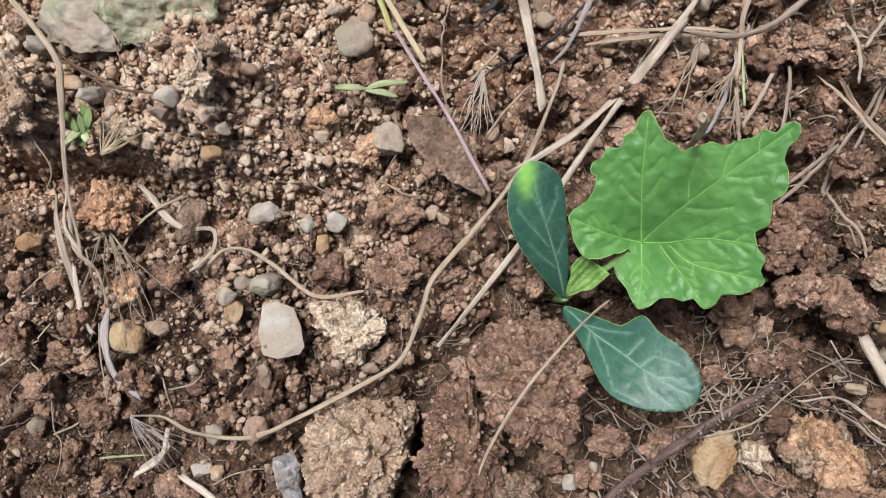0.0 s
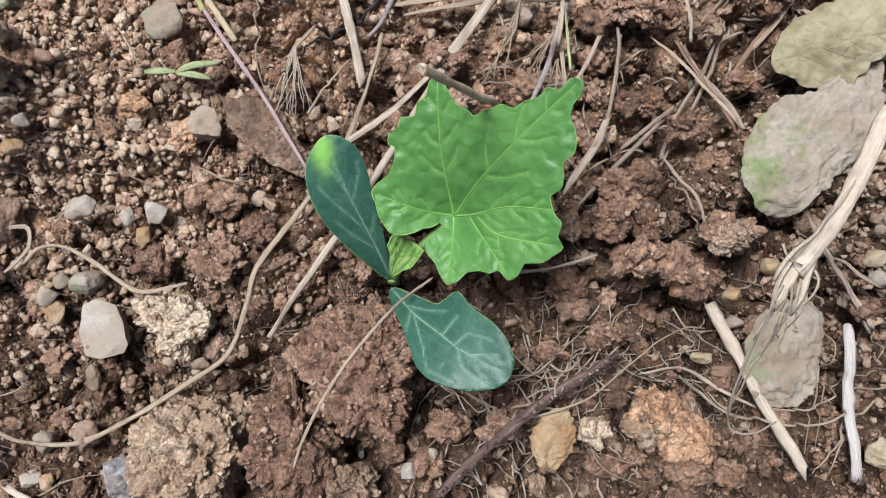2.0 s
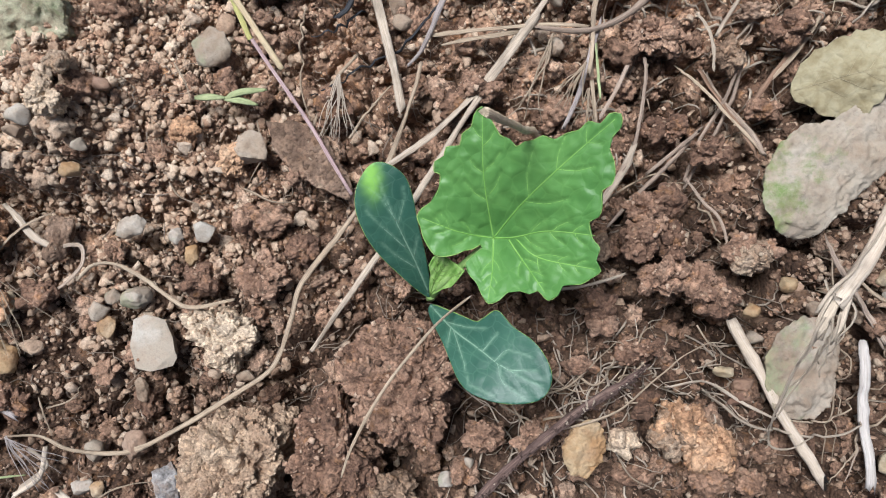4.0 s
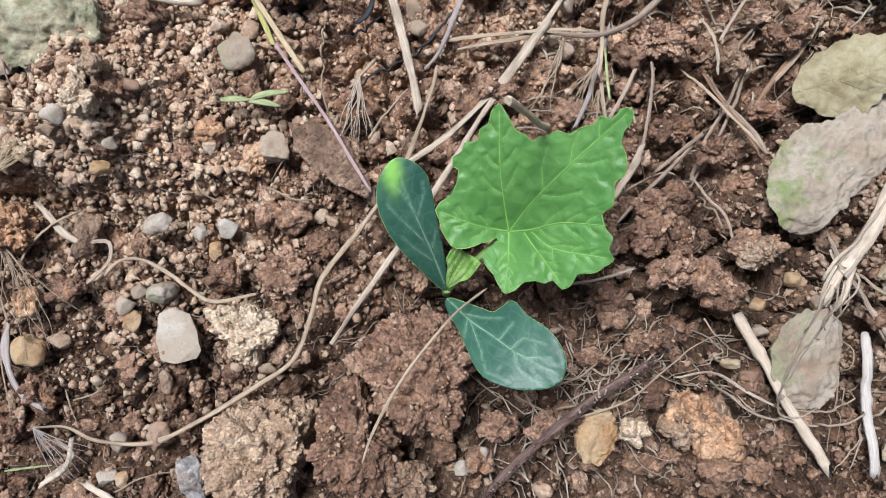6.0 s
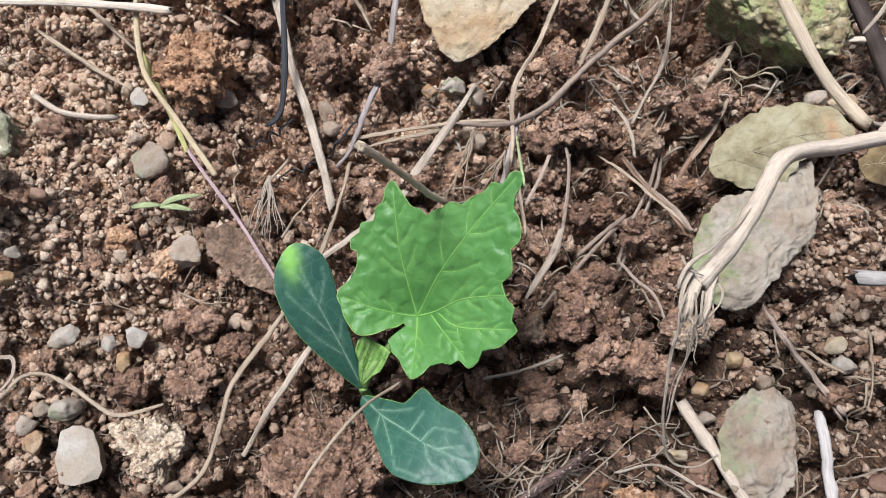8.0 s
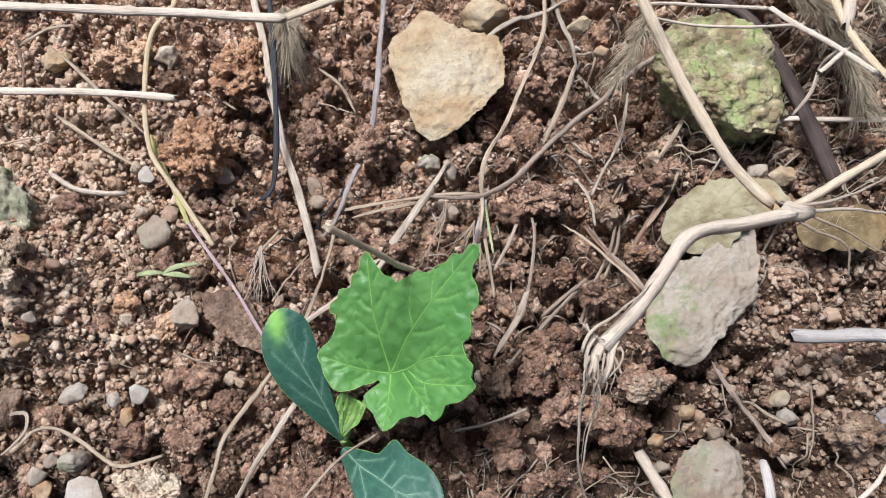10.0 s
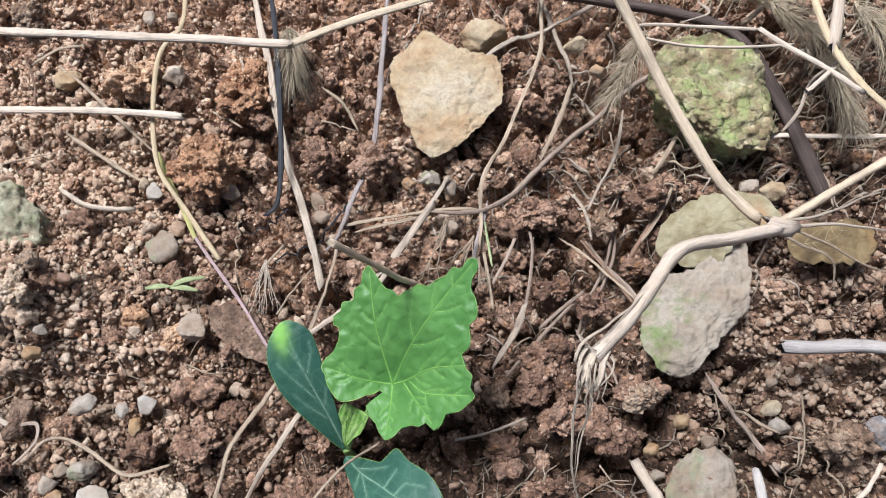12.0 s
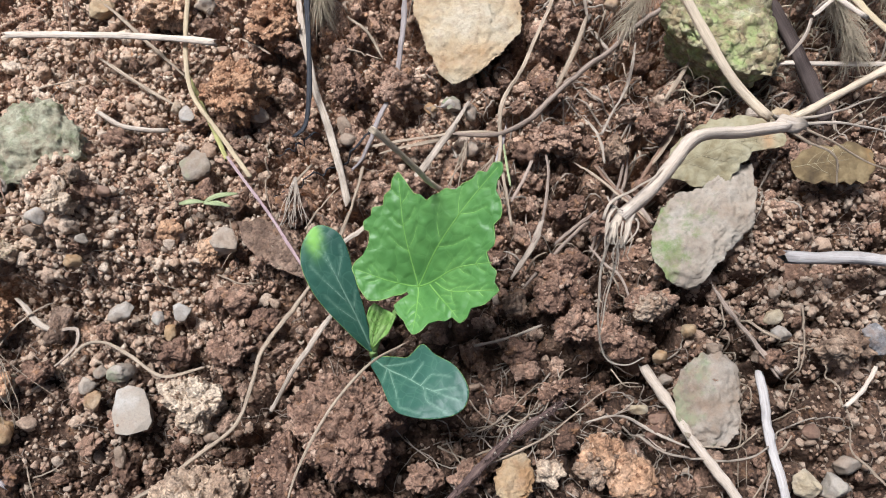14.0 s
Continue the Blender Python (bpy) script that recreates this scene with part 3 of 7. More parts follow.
def scatter(name, label, category, count, lo, hi, power, level, material, where, seed, sink=0.35, rough=0.28, squash=0.75):
    """Many loose grains on the soil, joined into one sheet of stuff."""
    rng = np.random.default_rng(seed)
    kinds = []
    for k in range(16):
        if level < 2:
            kinds = hulls()
            break
        kinds.append(crumbly(level, seed + k, rough))
    x = rng.uniform(-0.175, 0.262, count * 6)
    y = rng.uniform(-0.105, 0.232, count * 6)
    keep = rng.random(count * 6) < where(x, y) * np.clip(1.1 - 45 * hollow(x, y), 0.75, 1)
    x, y = x[keep][:count], y[keep][:count]
    count = len(x)
    r = lo * (hi / lo) ** (rng.random(count) ** power)
    z = ground(x, y) + r * squash * (1 - sink * 2 * rng.random(count))
    rot = turned(rng, count)
    shape = np.stack([np.ones(count), rng.uniform(0.7, 1.0, count), rng.uniform(0.55, 0.95, count)], -1)
    kk = rng.integers(0, len(kinds), count)
    verts, tris, start = [], [], 0
    for k, (base, faces) in enumerate(kinds):
        pick = np.flatnonzero(kk == k)
        local = base[None] * (shape * r[:, None])[pick][:, None, :]
        verts.append((np.einsum("nij,nvj->nvi", rot[pick], local) + np.stack([x, y, z], -1)[pick][:, None, :]).reshape(-1, 3))
        tris.append((faces[None] + (start + np.arange(len(pick)) * len(base))[:, None, None]).reshape(-1))
        start += len(pick) * len(base)
    verts, tri = np.concatenate(verts), np.concatenate(tris)
    me = bpy.data.meshes.new(name)
    me.vertices.add(len(verts))
    me.vertices.foreach_set("co", verts.ravel())
    me.loops.add(len(tri))
    me.loops.foreach_set("vertex_index", tri.astype(np.int32))
    me.polygons.add(len(tri) // 3)
    me.polygons.foreach_set("loop_start", np.arange(0, len(tri), 3, dtype=np.int32))
    if level > 1:
        me.polygons.foreach_set("use_smooth", np.ones(len(tri) // 3, dtype=bool))
    me.update(calc_edges=True)
    me.materials.append(material)
    return tagged(new(name, me), label, category, kind="stuff")


def field(seed, scale, lo, hi):
    """A patchy share of the ground between lo and hi."""
    g = np.array([[noise.noise(Vector((i * 0.01 * scale, j * 0.01 * scale, seed))) for i in range(60)] for j in range(50)])
    return lambda x, y: np.clip(lo + (hi - lo) * (0.5 + 1.3 * g[np.clip(((y + 0.15) * 100).astype(int), 0, 49), np.clip(((x + 0.22) * 100).astype(int), 0, 59)]), 0.02, 1)


def gravelly(x, y):
    s = 0.05 + 1.8 * np.exp(-(((x + 0.09) / 0.055) ** 2 + ((y - 0.06) / 0.055) ** 2)) + 0.32 * np.exp(-(((x + 0.06) / 0.05) ** 2 + ((y + 0.02) / 0.03) ** 2))
    s = s + 0.75 * np.exp(-(((x + 0.085) / 0.060) ** 2 + ((y - 0.135) / 0.045) ** 2))
    return np.clip(s + 0.75 * np.exp(-(((x - 0.19) / 0.045) ** 2 + ((y - 0.0) / 0.060) ** 2)) + 0.4 * np.exp(-(((x - 0.06) / 0.03) ** 2 + ((y - 0.085) / 0.02) ** 2)), 0, 1)


uneven = field(3.3, 35, 0.35, 0.95)


def patchy(x, y):
    return uneven(x, y) * (1 - 0.6 * gravelly(x, y))


scatter("soil_crumbs", "small dark brown crumbs of tilled soil", "soil crumbs", 30000, 0.0004, 0.0018, 1.3, 1, CRUMB, patchy, 11, 0.3, 0.5)
scatter("soil_lumps", "brown crumbly lumps of soil lying loose", "soil lumps", 1800, 0.0013, 0.0036, 1.3, 3, CRUMB, patchy, 12, 0.35, 0.6)
scatter("coarse_lumps", "coarse brown lumps of soil lying loose", "soil lumps", 800, 0.0026, 0.0056, 1.4, 3, CRUMB, patchy, 15, 0.4, 0.6)
scatter("grit", "pale tan grit strewn on the soil", "grit", 19000, 0.0005, 0.0022, 1.3, 1, GRIT, gravelly, 13, 0.2, 0.4)
def dry_bank(x, y):
    return np.clip(1.1 * np.exp(-(((x + 0.10) / 0.055) ** 2 + ((y - 0.125) / 0.055) ** 2)) + 0.7 * np.exp(-(((x + 0.11) / 0.04) ** 2 + ((y - 0.06) / 0.03) ** 2)) + 0.25 * np.exp(-(((x - 0.19) / 0.04) ** 2 + ((y - 0.02) / 0.05) ** 2)), 0, 1)


scatter("pale_lumps", "pale beige dry lumps of soil lying loose", "soil lumps", 420, 0.0018, 0.0048, 1.5, 3, GRIT, dry_bank, 16, 0.3, 0.6)
scatter("gravel", "small tan and grey pebbles strewn on the soil", "gravel", 3600, 0.0012, 0.0031, 1.8, 1, GRIT, gravelly, 14, 0.25, 0.42)


def pieces(name, count, box, lo, hi, level, rough, material, where, seed, sink):
    """Loose pieces that can be told apart, each an object of its own on the soil."""
    rng = np.random.default_rng(seed)
    kinds, mid = [], math.sqrt(lo * hi)
    for k in range(12):
        base, faces = ico(level if k < 6 else level - 1)
        if rough > 0.4:
            q, faces = crumbly(level if k < 6 else level - 1, seed + k, rough)
            kinds.append(mesh_of(name, q * mid, faces.tolist(), material))
            continue
        q = base * (1 + rough * fbm(base, 1.4, seed + k, 3) + 0.25 * rough * fbm(base, 4.0, seed + k + 30, 2))[:, None]
        for _ in range(10):
            nrm = rng.normal(size=3)
            nrm /= np.linalg.norm(nrm)
            q = q - np.maximum(0, q @ nrm - rng.uniform(0.5, 0.85))[:, None] * nrm * 0.95
        kinds.append(mesh_of(name, q * mid, faces, material))
    done = 0
    while done < count:
        x, y = rng.uniform(box[0], box[1]), rng.uniform(box[2], box[3])
        if rng.random() > float(where(np.array([x]), np.array([y]))[0]) or hollow(x, y) > 0.013:
            continue
        r = lo * (hi / lo) ** (rng.random() ** 1.6)
        ob = new(name, kinds[done % 6 + (0 if r > lo * 1.5 else 6)])
        ob.parent = GROUND
        ob.location = (x, y, float(ground(x, y)) + r * (0.7 - sink))
        ob.rotation_euler = tuple(rng.uniform(0, 6.28, 3))
        ob.scale = (r / mid, r / mid * rng.uniform(0.75, 1.0), r / mid * rng.uniform(0.6, 0.9))
        done += 1


pieces("soil_lump", 300, (-0.11, 0.20, -0.08, 0.15), 0.0030, 0.0075, 4, 0.5, LUMP, patchy, 41, 0.2)
pieces("pebble", 300, (-0.13, 0.20, -0.08, 0.15), 0.0018, 0.0038, 3, 0.32, PEBBLE, gravelly, 42, 0.2)



# stones, clods and straws
STONE_WORDS = {"white": "whitish angular stone", "moss": "grey stone grown with green moss", "mossy": "greenish mossy rough stone", "lichen": "pale flat stone with a green edge", "pale": "pale weathered stone", "tan": "tan rough stone", "ochre": "ochre stained stone", "earth": "earthy tan stone crusted with soil", "grey": "small grey pebble", "brown": "brown flat stone", "green": "greenish grey rounded pebble", "slab": "flat brown stone crusted with earth", "slate": "bluish grey slate chip"}
CLOD_WORDS = {"brown": "dark brown crumbly clod of soil", "rust": "rusty red-brown clod of soil", "tan": "tan dry clod of soil", "pale": "pale dry crumbly clod of soil"}
STRAW_WORDS = {"tan": "thin tan dry straw", "pale": "pale flat dry grass blade", "bleached": "bleached dry grass straw", "bone": "pale dry straw", "white": "white broken dry straw", "cream": "yellowish dry straw", "grey": "grey weathered straw", "brown": "brown dry straw", "twig": "grey-brown dry twig", "stub": "upright cream stubble straw", "paper": "pale papery straw", "pink": "pinkish weed stem", "green": "thin green grass blade", "dark": "blackened withered stem", "bark": "thick dark-barked woody stem", "root": "dark hairy root"}


def radius_at(q, poly):
    """How far an outline reaches in the direction of each point."""
    ang = np.arctan2(q[:, 1], q[:, 0])
    dx, dy, reach = np.cos(ang), np.sin(ang), np.zeros(len(q))
    for a, b in zip(poly, poly[1:] + poly[:1]):
        ex, ey = b[0] - a[0], b[1] - a[1]
        den = dx * ey - dy * ex
        den = np.where(np.abs(den) < 1e-9, 1e-9, den)
        r, u = (a[0] * ey - a[1] * ex) / den, (a[0] * dy - a[1] * dx) / den
        reach = np.where((u >= -0.001) & (u <= 1.001) & (r > 0), np.maximum(reach, r), reach)
    return np.where(reach > 0, reach, np.mean([math.hypot(p[0], p[1]) for p in poly]))


def rock(kind, x, y, z, a, b, c, seed, outline=None):
    """A stone with flat broken faces, bedded in the soil; outline: its plan in millimetres."""
    rng = np.random.default_rng(seed)
    size = max(a, b)
    base, faces = ico(6 if outline and size > 0.008 else 5 if size > 0.012 else 4 if size > 0.004 else 3)
    q = base * 1.25
    for k in range(16):
        nrm = rng.normal(size=3)
        nrm /= np.linalg.norm(nrm)
        over = np.maximum(0, q @ nrm - rng.uniform(0.66, 0.98))
        q = q - over[:, None] * nrm * 0.93
    q = q + q * (0.07 * fbm(q, 1.6, seed, 3) + 0.02 * fbm(q, 7, seed + 9, 2))[:, None]
    q = q / np.abs(q).max(axis=0) * np.array((a, b, c))
    if outline:
        ray = radius_at(base, outline) / 1000 * (0.93 if kind == "white" else 1.0)
        flat = np.hypot(base[:, 0], base[:, 1])
        rim = np.minimum(1.0, flat * 1.25) ** 0.8
        q[:, 0], q[:, 1] = base[:, 0] / np.maximum(flat, 1e-6) * ray * rim, base[:, 1] / np.maximum(flat, 1e-6) * ray * rim
        q[:, 2] = c * np.sign(base[:, 2]) * np.minimum(1.0, np.abs(base[:, 2]) * 1.25) ** 0.7
        q[:, :2] *= (1 - 0.42 * np.clip(0.45 - base[:, 2], 0, 1) ** 1.1)[:, None]
        for k in range(9):
            nrm = rng.normal(size=3)
            nrm[2] = abs(nrm[2]) + 1.6
            cut, bite = rng.uniform(0.75, 0.95), 0.8
            if k < 2 and "moss" not in kind:
                # a broad cleaved top
                nrm, cut, bite = np.array((rng.uniform(-0.12, 0.12), rng.uniform(-0.12, 0.12), 1.0)), 0.62 + 0.12 * k, 0.96
            nrm /= np.linalg.norm(nrm)
            far = (q @ nrm).max()
            over = np.maximum(0, q @ nrm - far * cut)
            q = q - over[:, None] * nrm * bite
        q = q + base * ((0.0030 if "moss" in kind else 0.0004 if kind == "white" else 0.0016) * fbm(q, 90, seed + 3, 4) + (0.0001 if kind == "white" else 0.0007) * (0.4 - cells(q, 260, seed)))[:, None]
    if kind != "white":
        q = q + base * (0.0008 * min(1.0, size / 0.012) * fbm(q, 420, seed + 2, 3) + (0.0 if outline else 0.0012) * min(1.0, size / 0.010) * fbm(q, 160, seed + 6, 2))[:, None]
    ob = new("stone" if size > 0.005 else "pebble", mesh_of("stone", q, faces, ROCKS[kind]))
    ob.location = (x, y, z)
    return tagged(ob, STONE_WORDS[kind] + " bedded in the soil", "stone" if size > 0.005 else "pebble", "stones on the soil")


def clod(kind, x, y, z, a, b, c, seed, outline=None):
    """A crumbling lump of earth; outline: its plan in millimetres."""
    rng = np.random.default_rng(seed)
    size = max(a, b)
    base, faces = ico(7 if size > 0.0178 else 6 if size > 0.0105 else 5 if size > 0.0055 else 4)
    q = base.copy()
    for k in range(7):
        nrm = rng.normal(size=3)
        nrm /= np.linalg.norm(nrm)
        over = np.maximum(0, q @ nrm - rng.uniform(0.7, 0.95))
        q = q - over[:, None] * nrm * 0.8
    q = q * (1 + 0.22 * fbm(base, 1.7, seed, 3))[:, None]
    q = q / np.abs(q).max(axis=0) * np.array((a, b, c))
    if outline:
        flat = np.hypot(base[:, 0], base[:, 1])
        ray = radius_at(base, outline) / 1000 * np.minimum(1.0, flat * 1.2) ** 0.8 / np.maximum(flat, 1e-6) * 0.915
        q = np.column_stack([base[:, 0] * ray, base[:, 1] * ray, q[:, 2]])
    if outline:
        # a crumbling body with rounded shoulders
        q[:, 2] = c * np.sign(base[:, 2]) * np.minimum(1.0, np.abs(base[:, 2]) * 1.15) ** 0.8
    pits = np.clip((fbm(q, 200, seed + 12, 2) - 0.10) / 0.55, 0, 1)
    lump = 0.0026 * fbm(q, 75, seed + 8, 2) + 0.0070 * (0.28 - cells(q, 150, seed) ** 2) + 0.0022 * (0.28 - cells(q, 340, seed + 4) ** 2) + 0.0010 * (0.28 - cells(q, 800, seed + 6) ** 2) + 0.0005 * fbm(q, 300, seed, 3) - 0.0034 * pits + 0.0003 * fbm(q, 900, seed + 2, 2)
    q = q + base * (lump * min(1.0, size / 0.010))[:, None]
    ob = new("soil_clod", mesh_of("soil_clod", q, faces, CLODS[kind]))
    ob.location = (x, y, z)
    if size > 0.007:
        top = np.flatnonzero(base[:, 2] > -0.15)
        count = int(min(420, 30 * (size / 0.006) ** 2))
        at = rng.choice(top, count)
        r = 0.00034 * (4.2 ** (rng.random(count) ** 2.2)) * min(1.2, 0.6 + size / 0.02)
        rot, kk = turned(rng, count), rng.integers(0, 16, count)
        gv, gf, start = [], [], 0
        for k, (grain, faces2) in enumerate(hulls()):
            pick = np.flatnonzero(kk == k)
            gv.append((np.einsum("nij,vj->nvi", rot[pick], grain) * r[pick][:, None, None] + (q[at] + base[at] * (r * 0.2)[:, None])[pick][:, None, :]).reshape(-1, 3))
            gf.append((faces2[None] + (start + np.arange(len(pick)) * len(grain))[:, None, None]).reshape(-1, 3))
            start += len(pick) * len(grain)
        crust = new("crumb_crust", mesh_of("crumb_crust", np.concatenate(gv), np.concatenate(gf).tolist(), {"brown": CRUST, "rust": RUSTCRUST}.get(kind, CLODS[kind])))
        crust.parent = ob
        tagged(crust, kind="stuff")
    return tagged(ob, CLOD_WORDS[kind] + " lying on the ground", "clod", "clods of soil")


STRAW_COUNT = [0]


def straw(kind, pts, r, parent=None, name="", label=""):
    """A dry stalk, blade, twig or rootlet through a few points."""
    STRAW_COUNT[0] += 1
    seed = STRAW_COUNT[0]
    line = catmull(pts, max(0.0012, r * 1.5))
    o = Vector((seed * 1.7, seed * 0.6, 0))
    amp, wave = (0.0007, 120) if r < 0.0006 else (0.0006, 45)
    line = [p + Vector((noise.noise(p * wave + o), noise.noise(p * wave + o * 2), 0.6 * noise.noise(p * wave + o * 3))) * amp for p in line]
    low = max(p.z for p in line) < 0.014 and parent is None
    if min(p.z for p in line) < 0.03:
        gap = 0.0010 if r < 0.0006 else 0.0050
        z = []
        for p in line:
            g = float(ground(p.x, p.y))
            z.append(p.z if p.z >= 0.03 else max(min(p.z, g + 0.013) if low else p.z, g + gap + 0.35 * r))
        z = np.array(z)
        if r >= 0.0006:
            k = max(1, int(0.006 / max(0.0012, r * 1.5)))
            pad = np.concatenate([np.full(k, z[0]), z, np.full(k, z[-1])])
            top = np.array([pad[i:i + 2 * k + 1].max() for i in range(len(z))])
            for _ in range(3):
                pad = np.concatenate([np.full(k, top[0]), top, np.full(k, top[-1])])
                top = np.array([pad[i:i + 2 * k + 1].mean() for i in range(len(z))])
            z = np.maximum(z * 0.2 + top * 0.8, top - 0.001)
        for p, h in zip(line, z):
            p.z = h
    thin = r < 0.0006
    rnd = random.Random(seed + 500)
    solid_stem = kind in ("bark", "root", "white", "twig", "bone", "stub", "cream", "dark") or thin
    flat = 0.9 if solid_stem else rnd.uniform(0.34, 0.55)
    r *= rnd.uniform(0.80, 0.96) * (0.78 if kind == "twig" else 1.0)
    end_a, end_b = (1.0, 1.0) if parent is not None or kind in ("white", "bone", "stub", "bark") else (rnd.uniform(0.35, 1.0), rnd.uniform(0.45, 1.0))
    if name in ("sheath", "strip"):
        kind, flat, r = "paper", 0.12, r * (1.15 if name == "sheath" else 0.95)
    knots = [random.Random(seed).uniform(0.15, 0.9) for _ in range(2)]

    def taper(t):
        w = 0.80 + 0.42 * (0.5 + 0.5 * noise.noise(Vector((t * 7, seed, 0)))) + 0.16 * noise.noise(Vector((t * 31, seed, 2))) + 0.08 * noise.noise(Vector((t * 90, seed, 4)))
        w *= min(1.0, end_a + (1 - end_a) * t * 5) * min(1.0, end_b + (1 - end_b) * (1 - t) * 5)
        if kind == "root":
            return min(1.0, (1 - t) * 7 + 0.1) * min(1.0, t * 7 + 0.3) * (0.75 + 0.7 * abs(noise.noise(Vector((t * 45, seed, 0)))) + 0.3 * noise.noise(Vector((t * 130, seed, 3))))
        if thin:
            return w * (1.1 - 0.6 * t)
        for k in knots:
            w += 0.12 * math.exp(-((t - k) / 0.012) ** 2)
        return w

    v, f, uv = tube(line, r, 6 if thin else 10, flat, 0.0 if thin else 0.14, taper, seed, 0.0 if thin or kind == "paper" else 1.0 if parent is not None else 1.8, 0.0 if solid_stem or kind == "paper" else 1.4)
    me = mesh_of(name or "straw", v, f, STRAWS[kind], True, uv)
    if parent is not None:
        return part(name, me, parent, label)
    base = Vector(pts[0])
    me.transform(Matrix.Translation(-base))
    names = {"twig": "twig", "bark": "woody_stem", "root": "root", "green": "grass_blade", "pink": "weed_stem", "dark": "withered_stem"}
    ob = new(names.get(kind, "rootlet" if thin and kind in ("tan", "brown") else "dry_straw"), me)
    ob.location = base
    words = "fine tan rootlet" if ob.name.startswith("rootlet") else STRAW_WORDS[kind]
    return tagged(ob, words + " lying on the soil", "rootlet" if "rootlet" in words else "straw", "straws and rootlets on the soil")


# seedling
def inside(p, poly):
    hit = False
    for (x0, y0), (x1, y1) in zip(poly, poly[1:] + poly[:1]):
        if (y0 > p[1]) != (y1 > p[1]) and p[0] < (x1 - x0) * (p[1] - y0) / (y1 - y0) + x0:
            hit = not hit
    return hit


def rounded(poly, per=5):
    """A closed outline, smoothed through its corners."""
    n, out = len(poly), []
    for i in range(n):
        a, b, c, d = (Vector(poly[(i + k) % n]) for k in (-1, 0, 1, 2))
        for j in range(per):
            t = j / per
            q = 0.5 * (2 * b + (c - a) * t + (2 * a - 5 * b + 4 * c - d) * t * t + (3 * b - a - 3 * c + d) * t ** 3)
            out.append((q.x, q.y))
    return out


def toothed(poly, depth, seed, step=2.2):
    """Small uneven teeth along a straight-edged outline."""
    rnd, out = random.Random(seed), []
    for i, a in enumerate(poly):
        b = poly[(i + 1) % len(poly)]
        e = Vector((b[0] - a[0], b[1] - a[1]))
        k = max(1, int(e.length / step))
        nrm = Vector((-e.y, e.x)).normalized() if e.length > 0 else Vector((0, 0))
        for j in range(k):
            t = j / k
            w = 0 if j == 0 else rnd.uniform(0.1, 1.0) * depth * (1 if j % 2 else -0.5)
            out.append((a[0] + e.x * t + nrm.x * w, a[1] + e.y * t + nrm.y * w))
    return out


def seg_dist(p, lines):
    """Least distance from many points to some bent lines."""
    best = np.full(len(p), 1e9)
    for ln in lines:
        for a, b in zip(ln, ln[1:]):
            a, b = np.array(a), np.array(b)
            ab = b - a
            t = np.clip(((p - a) @ ab) / max(1e-9, ab @ ab), 0, 1)
            best = np.minimum(best, np.linalg.norm(p - (a + t[:, None] * ab), axis=1))
    return best


def side_veins(mains, poly, seed, shares=(0.3, 0.48, 0.66, 0.82), reach=0.33):
    rnd, out = random.Random(seed), []
    for ln in mains:
        total = sum((Vector(b) - Vector(a)).length for a, b in zip(ln, ln[1:]))
        for s in shares:
            for sign in (1, -1):
                at, go = s * total + rnd.uniform(-0.04, 0.04) * total, None
                for a, b in zip(ln, ln[1:]):
                    a, b = Vector(a), Vector(b)
                    if at <= (b - a).length:
                        p, go = a + (b - a).normalized() * at, (b - a).normalized()
                        break
                    at -= (b - a).length
                if go is None:
                    continue
                ang = radians(sign * rnd.uniform(40, 58))
                long = total * reach * rnd.uniform(0.7, 1.1) * (1.15 - s)
                d1 = Vector((go.x * math.cos(ang) - go.y * math.sin(ang), go.x * math.sin(ang) + go.y * math.cos(ang)))
                q = p + d1 * long * 0.55
                r = q + (d1 * 0.75 + go * 0.45) * long * 0.5
                keep = [tuple(v) for v in (p, q, r) if inside(v, poly)]
                if len(keep) > 1:
                    out.append(keep)
    return out


